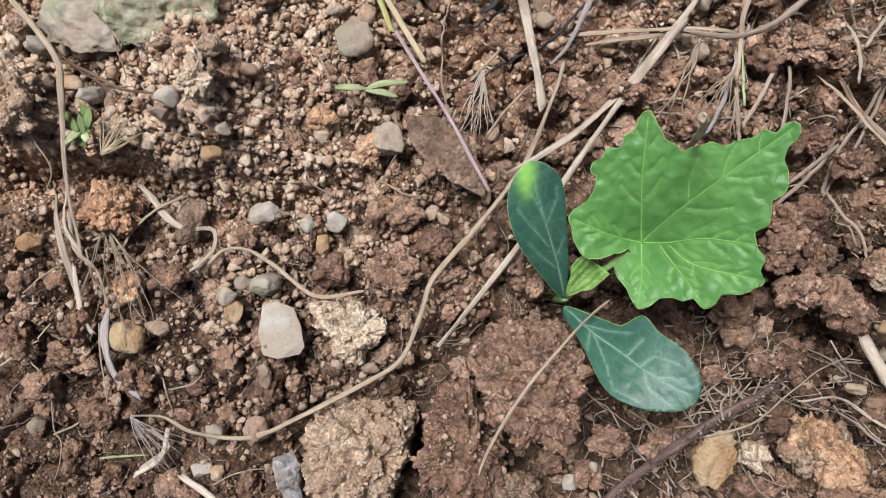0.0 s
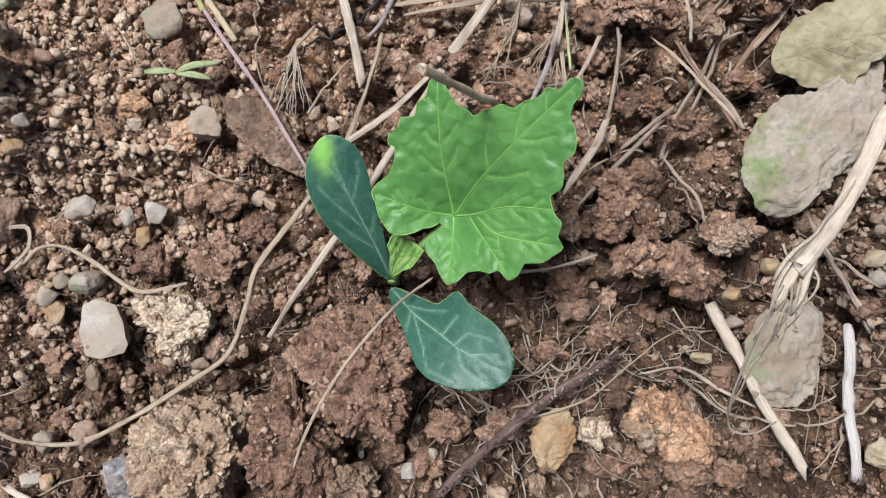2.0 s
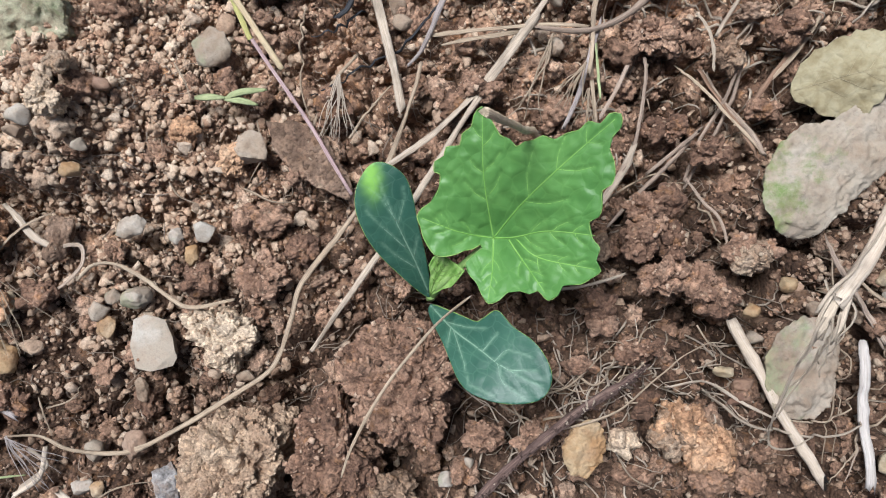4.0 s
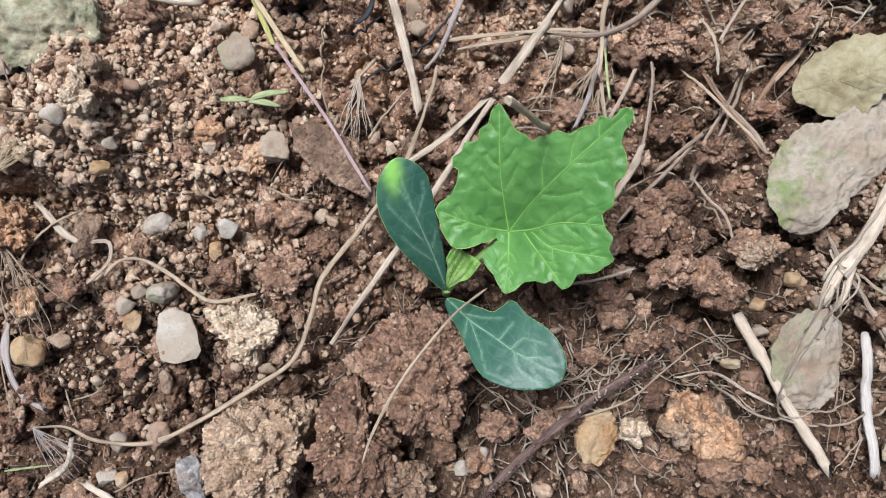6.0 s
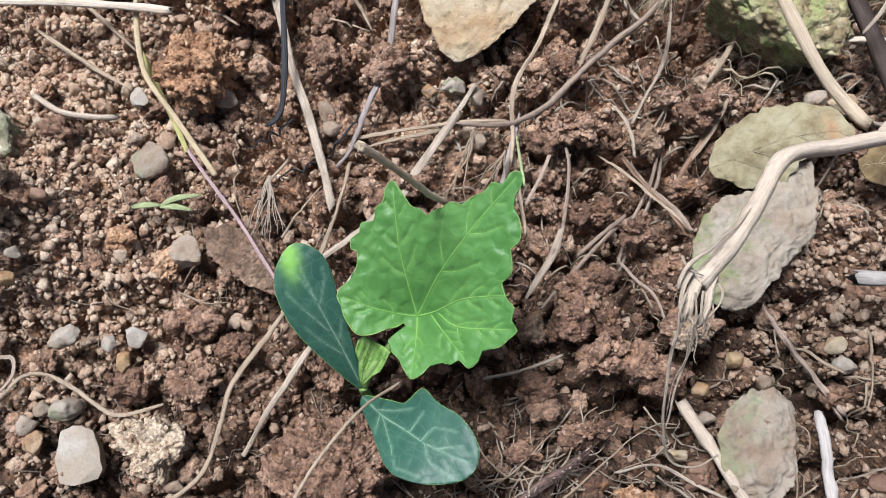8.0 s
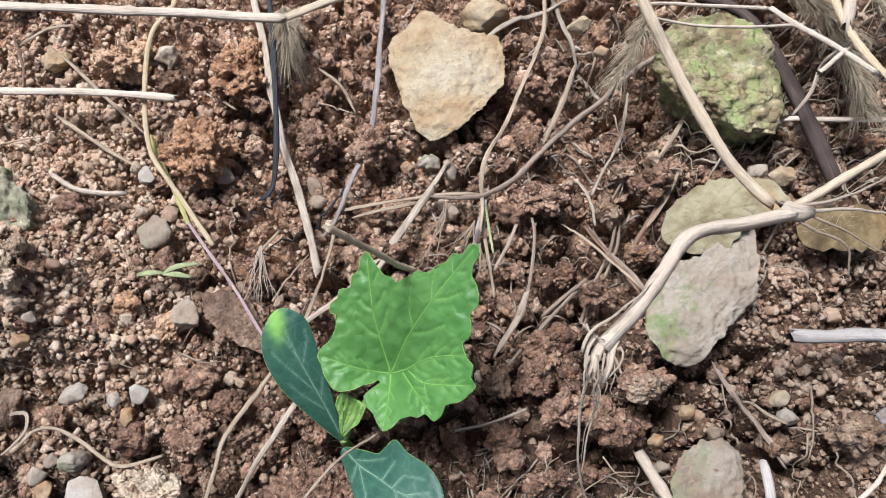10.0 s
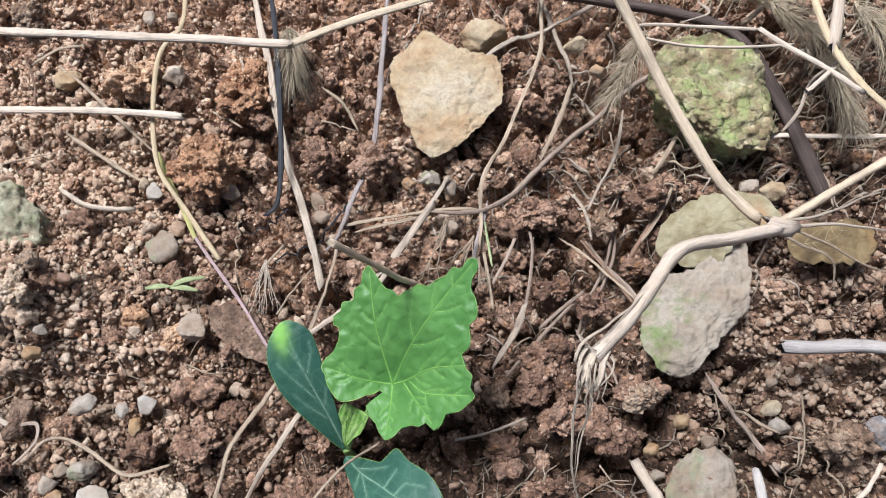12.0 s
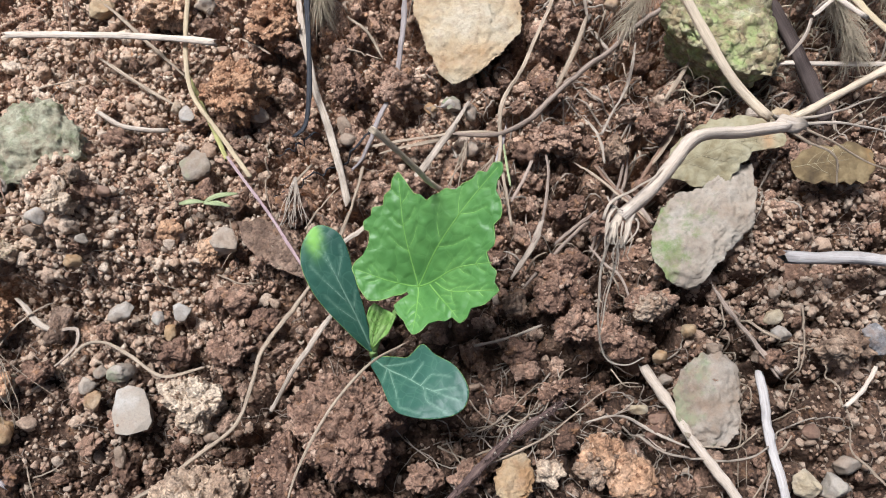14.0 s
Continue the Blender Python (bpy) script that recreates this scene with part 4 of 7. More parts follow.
def blade(poly, at, height, veins, cell, material, groove, thick, lump=0.0, seed=0, blotch=None):
    """A leaf blade over an outline in millimetres; height gives its shape in metres from plan offsets in metres."""
    xs, ys = [p[0] for p in poly], [p[1] for p in poly]
    pts = [Vector(p) for p in poly]
    rnd = random.Random(seed)
    y = min(ys)
    while y < max(ys):
        x = min(xs)
        while x < max(xs):
            q = (x + rnd.uniform(-0.2, 0.2) * cell, y + rnd.uniform(-0.2, 0.2) * cell)
            if inside(q, poly):
                pts.append(Vector(q))
            x += cell
        y += cell * 0.87
    n = len(poly)
    v2, _, tris, *_ = geometry.delaunay_2d_cdt(pts, [(i, (i + 1) % n) for i in range(n)], [], 0, 1e-4)
    arr = np.array([tuple(v) for v in v2])
    good = []
    for t in tris:
        c = arr[list(t)].mean(axis=0)
        if inside(c, poly):
            good.append(tuple(t))
    d = seg_dist(arr, veins) if veins else np.full(len(arr), 9.0)
    z = np.array([height(p[0] / 1000, p[1] / 1000) for p in arr])
    z = z - groove * np.exp(-(d / 0.7) ** 2) + lump * np.array([noise.noise(Vector((p[0] * 0.32, p[1] * 0.32, seed))) for p in arr]) * np.clip(d / 2.0, 0, 1)
    verts = np.column_stack([arr[:, 0] / 1000, arr[:, 1] / 1000, z]) + np.array((at[0], at[1], 0.0))
    me = mesh_of("blade", verts, good, material)
    att = me.attributes.new("vein", "FLOAT", "POINT")
    att.data.foreach_set("value", np.exp(-(d / 0.36) ** 2).astype(np.float32))
    if blotch:
        spot = (np.hypot((arr[:, 0] - blotch[0]) * 1.25, (arr[:, 1] - blotch[1]) * 0.62) + 0.9 * np.array([noise.noise(Vector((p[0] * 0.5, p[1] * 0.5, 4))) for p in arr])) / 3.4
        att = me.attributes.new("blotch", "FLOAT", "POINT")
        att.data.foreach_set("value", (0.95 * np.exp(-spot ** 2.2)).astype(np.float32))
    return me


def laid(lines, at, height, radius, material, lift=0.0, flat=0.5, name="vein"):
    """Thin strands that follow a blade's surface, joined."""
    verts, faces, uvs = [], [], []
    for ln in lines:
        line = []
        for q in catmull([(p[0], p[1], 0) for p in ln], 1.0):
            line.append(Vector((at[0] + q.x / 1000, at[1] + q.y / 1000, height(q.x / 1000, q.y / 1000) + lift)))
        v, f, uv = tube(line, radius, 5, flat, taper=lambda t: 1.1 - 0.75 * t)
        faces += [tuple(i + len(verts) for i in k) for k in f]
        verts += v
        uvs += uv
    return mesh_of(name, verts, faces, material, True, uvs)


def solid(ob, thick):
    m = ob.modifiers.new("thickness", "SOLIDIFY")
    m.thickness, m.offset = thick, -1
    return ob


LEAF_EDGE = [(-4.0, -1.7), (-10.8, -4.1), (-17.1, -4.1), (-19.2, -1.0), (-21.6, 6.9), (-17.4, 10.7), (-14.9, 14.4), (-14.4, 18.1), (-15.9, 18.8),
    (-12.2, 25.1), (-8.5, 25.2), (-2.1, 34.4), (0.2, 30.7), (2.4, 26.7), (6.5, 23.4), (13.3, 25.3), (16.2, 24.0), (22.3, 25.7),
    (31.9, 28.3), (29.2, 20.1), (30.4, 13.5), (27.4, 9.9), (27.3, 5.7), (24.2, 2.2), (24.9, -2.1), (26.6, -10.7), (21.5, -14.0),
    (17.2, -14.2), (13.2, -18.1), (10.8, -15.4), (6.2, -15.3), (2.8, -15.6), (-2.7, -18.5), (-5.7, -12.7), (-8.5, -6.8), (-3.4, -2.7)]
LEAF_VEINS = [[(0.0, 0.0), (-2.3, 16.3), (-2.1, 32.7)], [(0.0, 0.0), (7.5, 8.4), (17.9, 17.4), (30.6, 27.2)], [(0.0, 0.0), (5.9, -0.2),
    (14.1, 0.7), (25.5, -1.4)], [(4.2, -0.8), (6.8, -5.7), (12.7, -16.1)], [(0.0, 0.0), (-10.1, 2.2), (-20.1, 6.4)], [(0.0, 0.0),
    (-1.0, -9.6), (-2.7, -17.3)], [(6.2, -0.9), (11.7, -6.4), (25.1, -10.2)]]
SEED_LEAF_A = [(-0.6, -0.3), (-7.5, 6.5), (-14.7, 15.6), (-18.1, 24.3), (-17.9, 31.2), (-15.1, 36.5), (-12.0, 38.8), (-8.1, 38.1), (-4.1, 34.8),
    (-2.2, 29.0), (-1.3, 21.3), (0.1, 11.6), (0.5, 2.9)]
SEED_LEAF_B = [(0.7, 0.4), (8.7, -2.3), (13.6, -4.2), (16.0, -3.2), (19.9, -1.1), (23.9, -5.6), (29.4, -9.9), (32.7, -15.1), (33.6, -20.4),
    (31.0, -25.0), (25.8, -26.6), (18.5, -26.2), (11.2, -23.6), (7.8, -20.1), (5.9, -15.8), (3.5, -10.0), (-0.4, -2.4)]
VEINS_A = [[(-0.1, 1.1), (-3.4, 11.6), (-6.5, 19.7), (-10.3, 30.5), (-11.5, 35)], [(-5.4, 14.9), (-11.6, 21.2), (-15.7, 25.8)], [(-3.5, 12.4),
    (-1.8, 18.1)], [(-7.5, 22.8), (-11.0, 29.0), (-14.2, 32.0)], [(-7.0, 22.1), (-4.6, 29.0), (-4.8, 32.0)], [(-3, 9), (-8, 12.6),
    (-12.3, 16.6)]]
VEINS_B = [[(0.7, -0.5), (7.0, -6.8), (13.8, -11.6), (19.2, -15.8), (27.5, -20.6), (31, -22)], [(19.2, -15.8), (20.3, -20.9),
    (25.9, -25.4)], [(18.5, -15.1), (22.3, -12.1), (28.5, -13.8)], [(7.0, -6.8), (9.7, -15.6), (10.7, -21.4),
    (17.5, -24.5)], [(6.3, -6.0), (4.9, -11.5)], [(15.1, -12.6), (19.7, -7.4)], [(21.9, -17.6), (29.8, -17.8)], [(5, -4.6), (11, -5.9),
    (16.5, -6.2)]]
CROWN = Vector((0.0256, -0.0115, 0.010))


def seedling():
    base = (CROWN.x, CROWN.y, float(ground(CROWN.x, CROWN.y)) - 0.004)
    plant = thing("squash_seedling", "young green squash seedling growing from the soil", "seedling", base)
    at = (0.0459, 0.0058)

    def leaf_h(x, y):
        return 0.0475 + 0.36 * x + 0.15 * y - 0.0175 * math.exp((0.004 - math.hypot(x, y, 0.004)) / 0.014)

    edge = toothed(LEAF_EDGE, 1.25, 4, 2.3)
    fine = side_veins(LEAF_VEINS, edge, 3, (0.34, 0.58, 0.78))
    leaf = solid(part("leaf", blade(edge, at, leaf_h, LEAF_VEINS + fine, 0.55, LEAF, 0.0006, 0.0004, 0.0007, 2), plant, "fresh green lobed leaf with toothed edge"), 0.0004)
    for ln in LEAF_VEINS:
        part("vein", laid([ln], at, leaf_h, 0.00026, VEIN, -0.00050), leaf)
    for ln in fine:
        part("vein", laid([ln], at, leaf_h, 0.00010, VEIN, -0.00055), leaf)
    part("leaf_rim", laid([edge + edge[:1]], at, leaf_h, 0.00016, RIM, -0.0001, 0.9), leaf, "pale yellow-green leaf rim")

    def seed_leaf(poly, veins, origin, rise, power, seed, tip=None):
        def h(x, y):
            s = min(1.0, math.hypot(x, y) / 0.045)
            return 0.010 + rise * (1 - (1 - s) ** power) + 0.0008 * noise.noise(Vector((x * 60, y * 60, seed)))

        ring = rounded(poly)
        ob = solid(part("seed_leaf", blade(ring, origin, h, veins, 0.7, COTY, 0.0001, 0.0008, 0.0003, seed, tip), plant, "dark blue-green seed leaf with pale veins"), 0.0007)
        for k, ln in enumerate(veins):
            part("vein", laid([ln], origin, h, 0.00022 if k else 0.00036, PALEVEIN, -0.00016, 0.4), ob)
        part("leaf_rim", laid([ring + ring[:1]], origin, h, 0.00016, RIM, -0.00025, 0.9), ob)
        return ob

    # lit pale underside of the folded tip, painted onto the blade as a blotch
    seed_leaf(SEED_LEAF_A, VEINS_A, (0.0256, -0.0107), 0.031, 1.7, 5, (-13.4, 35.0))
    seed_leaf(SEED_LEAF_B, VEINS_B, (0.0259, -0.0140), 0.031, 2.2, 6)

    def bud_h(x, y):
        s = min(1.0, math.hypot(x, y) / 0.014)
        across = (x * 0.8 - y * 0.6) * 1000
        return 0.012 + 0.016 * s + 0.0005 * math.cos(across * 3.6) * s

    bud = toothed([(0.1, 0.1), (1.1, 6.5), (2.4, 11.6), (4.3, 12.9), (7.2, 10.6), (11.3, 7.3), (8.9, 4.4), (4.6, 2.1)], 1.0, 8)
    bud_veins = [[(0.2, 0.4), (2.5, 6), (4.0, 12)], [(0.2, 0.4), (5, 4.5), (10.4, 7.0)], [(1.6, 4), (4.4, 7.5), (6.6, 10.2)]]
    young = solid(part("young_leaf", blade(bud, (0.0256, -0.0107), bud_h, bud_veins, 0.5, BUD, 0.0003, 0.0004, 0.0004, 9), plant, "small pleated pale green young leaf"), 0.0004)
    for ln in bud_veins + side_veins(bud_veins, bud, 2, (0.35, 0.6, 0.8)):
        part("vein", laid([ln], (0.0256, -0.0107), bud_h, 0.00016, RIM, 0.0), young)
    stalk = catmull([(CROWN.x + 0.001, CROWN.y + 0.001, 0.010), (0.031, -0.006, 0.0195), (0.039, 0.0005, 0.0260), (0.0464, 0.0058, 0.0286)], 0.001)
    v, f, uv = tube(stalk, 0.0011, 8, 0.9, 0.06)
    part("petiole", mesh_of("petiole", v, f, STEM, True, uv), plant, "pale green leaf stalk")
    v, f, uv = tube(catmull([(CROWN.x - 0.001, CROWN.y - 0.001, base[2] - 0.004), (CROWN.x, CROWN.y, 0.004), (CROWN.x + 0.0005, CROWN.y + 0.001, 0.0098)], 0.001), 0.0015, 10, 1.0, 0.05)
    part("stem", mesh_of("stem", v, f, STEM, True, uv), plant, "short pale green stem")


seedling()


# withered leaves, grass heads and fine litter
def dried_leaf(poly, at, slope, dome, seed, label, material):
    def h(x, y):
        return at[2] + slope[0] * x + slope[1] * y + dome * math.exp(-(x * x / 0.016 ** 2 + y * y / 0.011 ** 2)) + 0.0012 * noise.noise(Vector((x * 90, y * 90, seed)))

    edge = toothed(poly, 1.3, seed)
    mid = [[(poly[0][0] * 0.95, poly[0][1] * 0.9), (0, 0), (poly[len(poly) // 2 - 1][0] * 0.95, poly[len(poly) // 2 - 1][1] * 0.9)]]
    fine = side_veins(mid, edge, seed, (0.15, 0.3, 0.45, 0.6, 0.75, 0.9), 0.42)
    ob = thing("dried_leaf", label, "leaf", (at[0], at[1], at[2]))
    b = solid(part("blade", blade(edge, at, h, mid + fine, 0.9, material, 0.0003, 0.0004, 0.0012, seed, (15, 1)), ob), 0.0004)
    for ln in mid + fine:
        part("vein", laid([ln], at, h, 0.00009, DRYVEIN, -0.00012), b)
    return ob


dried_leaf([(-22.1, -3.8), (-20.1, 1.8), (-16.1, 6.9), (-9.1, 11.2), (-0.5, 13.2), (9.5, 12.5), (18.4, 7.8), (21.8, 0.9), (20.0, -3.3), (14.1, -3.5), (8.2, -3.9), (3.5, -7.5), (-0.5, -13.0), (-5.8, -14.6), (-12.4, -12.6), (-17.8, -8.4)],
           (0.1661, 0.0525, 0.0083), (0.25, 0.0), 0.006, 21, "withered olive-tan leaf with net veins draped on a stone", DRYLEAF)

dried_leaf([(-14.7, 0.2), (-10.7, 5.6), (-4.7, 8.4), (1.1, 6.0), (7.9, 8.0), (15.2, 3.5), (15.1, -3.5), (10.9, -9.2), (-0.6, -9.0), (-10.4, -6.6), (-14.0, -3.9)],
           (0.2040, 0.0422, 0.0085), (0.05, -0.05), 0.004, 22, "curled ochre withered leaf lying on the soil", OCHRELEAF)


def seed_head(pts, count, long, seed, label):
    """A dry foxtail: a thin axis with a brush of bristles."""
    rnd = random.Random(seed)
    axis_line = catmull(pts, 0.001)
    ob = thing("foxtail_head", label, "grass head", tuple(pts[0]), "dry foxtail heads")
    v, f, uv = tube(axis_line, 0.0005, 6)
    part("axis", mesh_of("axis", v, f, BRISTLE, True, uv), ob)
    verts, faces, uvs = [], [], []
    for k in range(int(1.5 * count)):
        i = rnd.randrange(len(axis_line) - 1)
        p = axis_line[i]
        go = (axis_line[i + 1] - p).normalized()
        out = Vector((rnd.gauss(0, 1), rnd.gauss(0, 1), rnd.gauss(0, 1)))
        out = (out - go * out.dot(go)).normalized()
        ln = long * rnd.uniform(0.6, 1.2)
        q = p + (go * 0.75 + out * 0.65) * ln * 0.5
        r = q + (go * 0.9 + out * 0.35 + Vector((0, 0, -0.1))) * ln * 0.5
        v, f, uv = tube([p, (p + q) / 2 + out * ln * 0.04, q, r], 0.00018, 3, taper=lambda t: 1.3 - t)
        faces += [tuple(j + len(verts) for j in fc) for fc in f]
        verts += v
        uvs += uv
    part("bristles", mesh_of("bristles", verts, faces, BRISTLE, True, uvs), ob)


seed_head([(0.0142, 0.155, 0.020), (0.0150, 0.145, 0.020), (0.0138, 0.133, 0.015)], 280, 0.015, 1, "dry beige foxtail grass head drooping to the soil")
seed_head([(0.150, 0.124, 0.032), (0.143, 0.113, 0.031), (0.133, 0.100, 0.026)], 170, 0.012, 2, "dry grey foxtail grass head beside a mossy stone")
seed_head([(0.196, 0.128, 0.034), (0.206, 0.118, 0.032), (0.216, 0.104, 0.028)], 200, 0.013, 3, "dry beige foxtail grass head in straw litter")
seed_head([(0.212, 0.106, 0.028), (0.217, 0.094, 0.024), (0.218, 0.080, 0.020)], 200, 0.013, 4, "dry beige foxtail grass head in straw litter")
seed_head([(0.175, 0.140, 0.030), (0.190, 0.137, 0.032), (0.203, 0.130, 0.030)], 180, 0.013, 5, "dry beige foxtail grass head in straw litter")
seed_head([(0.226, 0.125, 0.032), (0.233, 0.112, 0.030), (0.236, 0.098, 0.026)], 180, 0.013, 6, "dry beige foxtail grass head in straw litter")


def threads(name, label, category, count, box, long, radius, material, seed, curl, lift):
    """Fine loose strands strewn on the soil, joined into one sheet of stuff."""
    rnd = random.Random(seed)
    verts, faces, uvs = [], [], []
    for k in range(count):
        x, y = rnd.uniform(box[0], box[1]), rnd.uniform(box[2], box[3])
        a, ln = rnd.uniform(0, 6.28), long * rnd.uniform(0.4, 1.3)
        steps = 10
        line, up = [], rnd.uniform(0.2, 1.0) * lift
        for i in range(steps + 1):
            line.append(Vector((x, y, float(ground(x, y)) + 0.0006 + up * math.sin(math.pi * i / steps))))
            a += rnd.gauss(0, curl)
            x, y = x + math.cos(a) * ln / steps, y + math.sin(a) * ln / steps
        v, f, uv = tube(line, radius * rnd.uniform(0.6, 1.5), 4, 0.8, taper=lambda t: 1.2 - 0.7 * t)
        faces += [tuple(j + len(verts) for j in fc) for fc in f]
        verts += v
        uvs += uv
    return tagged(new(name, mesh_of(name, verts, faces, material, True, uvs)), label, category, kind="stuff")


threads("fine_rootlets", "fine curling tan rootlets in the soil", "rootlets", 900, (-0.16, 0.22, -0.09, 0.2), 0.020, 0.00017, STRAWS["pale"], 5, 0.45, 0.004)
threads("root_tangle", "tangle of curling pale rootlets round a dark root", "rootlets", 75, (0.045, 0.135, -0.075, -0.018), 0.026, 0.00027, STRAWS["bone"], 9, 0.35, 0.007)
threads("straw_litter", "short bits of dry grass littering the soil", "straw litter", 260, (0.06, 0.25, 0.035, 0.17), 0.024, 0.00038, STRAWS["grey"], 6, 0.12, 0.005)
threads("dead_grass", "grey-brown dead grass fibres", "dead grass", 160, (0.15, 0.26, 0.07, 0.18), 0.03, 0.0003, BRISTLE, 7, 0.16, 0.012)


def tuft(x, y, z, turn, spread, count, long, seed, kind="pale"):
    """A little bunch of dead grass roots."""
    rnd = random.Random(seed)
    ob = thing("root_tuft", "bunch of thin dead grass roots on the soil", "roots", (x, y, z), "dead root tufts")
    for k in range(count):
        a = radians(turn + rnd.uniform(-spread, spread))
        p, pts = Vector((x, y, z)), []
        for i in range(5):
            pts.append(tuple(p))
            a += rnd.gauss(0, 0.16)
            p = p + Vector((math.cos(a), math.sin(a), -0.15)) * long * rnd.uniform(0.8, 1.1) / 4
            p.z = max(p.z, float(ground(p.x, p.y)) + 0.001)
        straw(kind, pts, 0.00022, ob, "strand")


tuft(0.0004, 0.060, 0.012, -95, 22, 16, 0.021, 31, "bone")
tuft(-0.1165, 0.0335, 0.0225, 55, 38, 13, 0.014, 32, "cream")
tuft(0.078, 0.060, 0.012, -125, 16, 9, 0.017, 33, "tan")
tuft(0.079, 0.052, 0.010, -95, 14, 6, 0.014, 34, "tan")
tuft(-0.120, 0.012, 0.012, -80, 20, 12, 0.040, 35, "tan")
tuft(-0.114, -0.050, 0.006, -60, 50, 9, 0.022, 36, "bleached")


def weed(pts_list, width, at, label):
    """A small green weed of a few narrow blades."""
    ob = thing("weed", label, "weed", at)
    for pts in pts_list:
        line = catmull(pts, 0.001)
        v, f, uv = tube(line, width, 8, 0.28, taper=lambda t: 0.35 + 1.3 * math.sin(math.pi * min(1, 0.1 + t * 0.9)) ** 0.8)
        part("blade", mesh_of("blade", v, f, STRAWS["green"], True, uv), ob)


weed([[(-0.047, 0.0564, 0.008), (-0.041, 0.056, 0.0095), (-0.0365, 0.0558, 0.008)], [(-0.0375, 0.0558, 0.008), (-0.031, 0.057, 0.010), (-0.0232, 0.0575, 0.009)], [(-0.0375, 0.0556, 0.008), (-0.032, 0.0545, 0.009), (-0.0268, 0.0532, 0.007)]], 0.0007, (-0.0372, 0.0558, 0.004), "tiny green grass seedling lying on the soil")


def leafy_weed(x, y, z, seed):
    """A tiny crumpled weed with a few short leaves on a pale shoot."""
    rnd = random.Random(seed)
    ob = thing("weed", "small crumpled green weed with pale thread-like roots", "weed", (x, y, z))
    for k in range(9):
        a, ln = rnd.uniform(1.2, 4.6), rnd.uniform(0.0035, 0.0075)
        p = Vector((x + rnd.uniform(-0.003, 0.002), y + rnd.uniform(-0.002, 0.006), z + rnd.uniform(0.001, 0.005)))
        d = Vector((math.cos(a), math.sin(a), rnd.uniform(-0.2, 0.5)))
        s = Vector((-d.y, d.x, 0)) * rnd.uniform(-0.4, 0.4)
        line = catmull([tuple(p), tuple(p + d * ln * 0.5 + s * ln * 0.4), tuple(p + d * ln + s * ln)], 0.0007)
        v, f, uv = tube(line, 0.0012, 8, 0.2, taper=lambda t: 0.25 + 0.9 * math.sin(math.pi * min(1, 0.12 + t * 0.86)))
        part("leaf", mesh_of("leaf", v, f, STRAWS["moss"] if k % 3 else STRAWS["green"], True, uv), ob)


leafy_weed(-0.1205, 0.0385, 0.0205, 7)


def root_hairs(line, count, long, parent, seed):
    rnd = random.Random(seed)
    verts, faces, uvs = [], [], []
    fine = catmull(line, 0.001)
    for k in range(count):
        p = rnd.choice(fine)
        d = Vector((rnd.gauss(0, 1), rnd.gauss(0, 1), abs(rnd.gauss(0.2, 0.5)))).normalized()
        q = p + d * long * rnd.uniform(0.3, 1)
        r = q + (d + Vector((rnd.gauss(0, 0.6), rnd.gauss(0, 0.6), -0.6))).normalized() * long * rnd.uniform(0.2, 0.7)
        v, f, uv = tube([p, (p + q) / 2 + Vector((0, 0, long * 0.06)), q, r], 0.00013, 3, taper=lambda t: 1.2 - 0.8 * t)
        faces += [tuple(j + len(verts) for j in fc) for fc in f]
        verts += v
        uvs += uv
    part("root_hairs", mesh_of("root_hairs", verts, faces, STRAWS["root"], True, uvs), parent)


straw("tan", [(-0.1535, 0.0915, 0.024), (-0.1432, 0.0802, 0.026), (-0.1279, 0.063, 0.03), (-0.1258, 0.0517, 0.029), (-0.1295, 0.0241, 0.016), (-0.1288, 0.0038, 0.008)], 0.00107)
straw("pale", [(-0.137, 0.0218, 0.0123), (-0.1359, 0.0119, 0.0108), (-0.1343, 0.0019, 0.009), (-0.1298, -0.0138, 0.0057)], 0.00128)
straw("pale", [(-0.1331, 0.0174, 0.0108), (-0.1313, 0.0047, 0.0087), (-0.1249, -0.0027, 0.0064), (-0.122, -0.0138, 0.0043)], 0.00083)
straw("bleached", [(-0.1221, -0.0147, 0.0052), (-0.1239, -0.025, 0.0041), (-0.1209, -0.0373, 0.0022), (-0.1126, -0.0449, 0.0006)], 0.00158)
straw("tan", [(-0.0953, 0.0219, 0.0091), (-0.1057, 0.0171, 0.0076), (-0.113, 0.0106, 0.0076), (-0.1168, 0.0047, 0.0076)], 0.00064)
straw("tan", [(-0.0884, 0.0001, 0.0052), (-0.0832, 0.0041, 0.0053), (-0.0758, 0.0038, 0.005), (-0.0666, -0.0017, 0.0046), (-0.0538, -0.0109, 0.0037), (-0.038, -0.009, 0.0043)], 0.00073)
straw("tan", [(-0.1153, -0.0507, 0.003), (-0.1048, -0.0508, 0.0018), (-0.0946, -0.056, 0.0013), (-0.0767, -0.0575, 0.001), (-0.058, -0.0499, 0.001), (-0.039, -0.0394, 0.0028), (-0.026, -0.0309, 0.0044), (-0.0195, -0.0171, 0.0054), (-0.015, -0.0044, 0.0058), (-0.0023, 0.0109, 0.006), (0.0085, 0.0245, 0.006), (0.0157, 0.0356, 0.006), (0.0239, 0.0551, 0.006), (0.0266, 0.0641, 0.006)], 0.00097)
straw("grey", [(-0.0141, -0.0273, 0.0072), (-0.0027, -0.0131, 0.0078), (0.0085, 0.0019, 0.008), (0.0216, 0.0195, 0.008), (0.031, 0.0329, 0.008), (0.0441, 0.0513, 0.008), (0.0534, 0.0629, 0.008), (0.0645, 0.0762, 0.0079)], 0.00107)
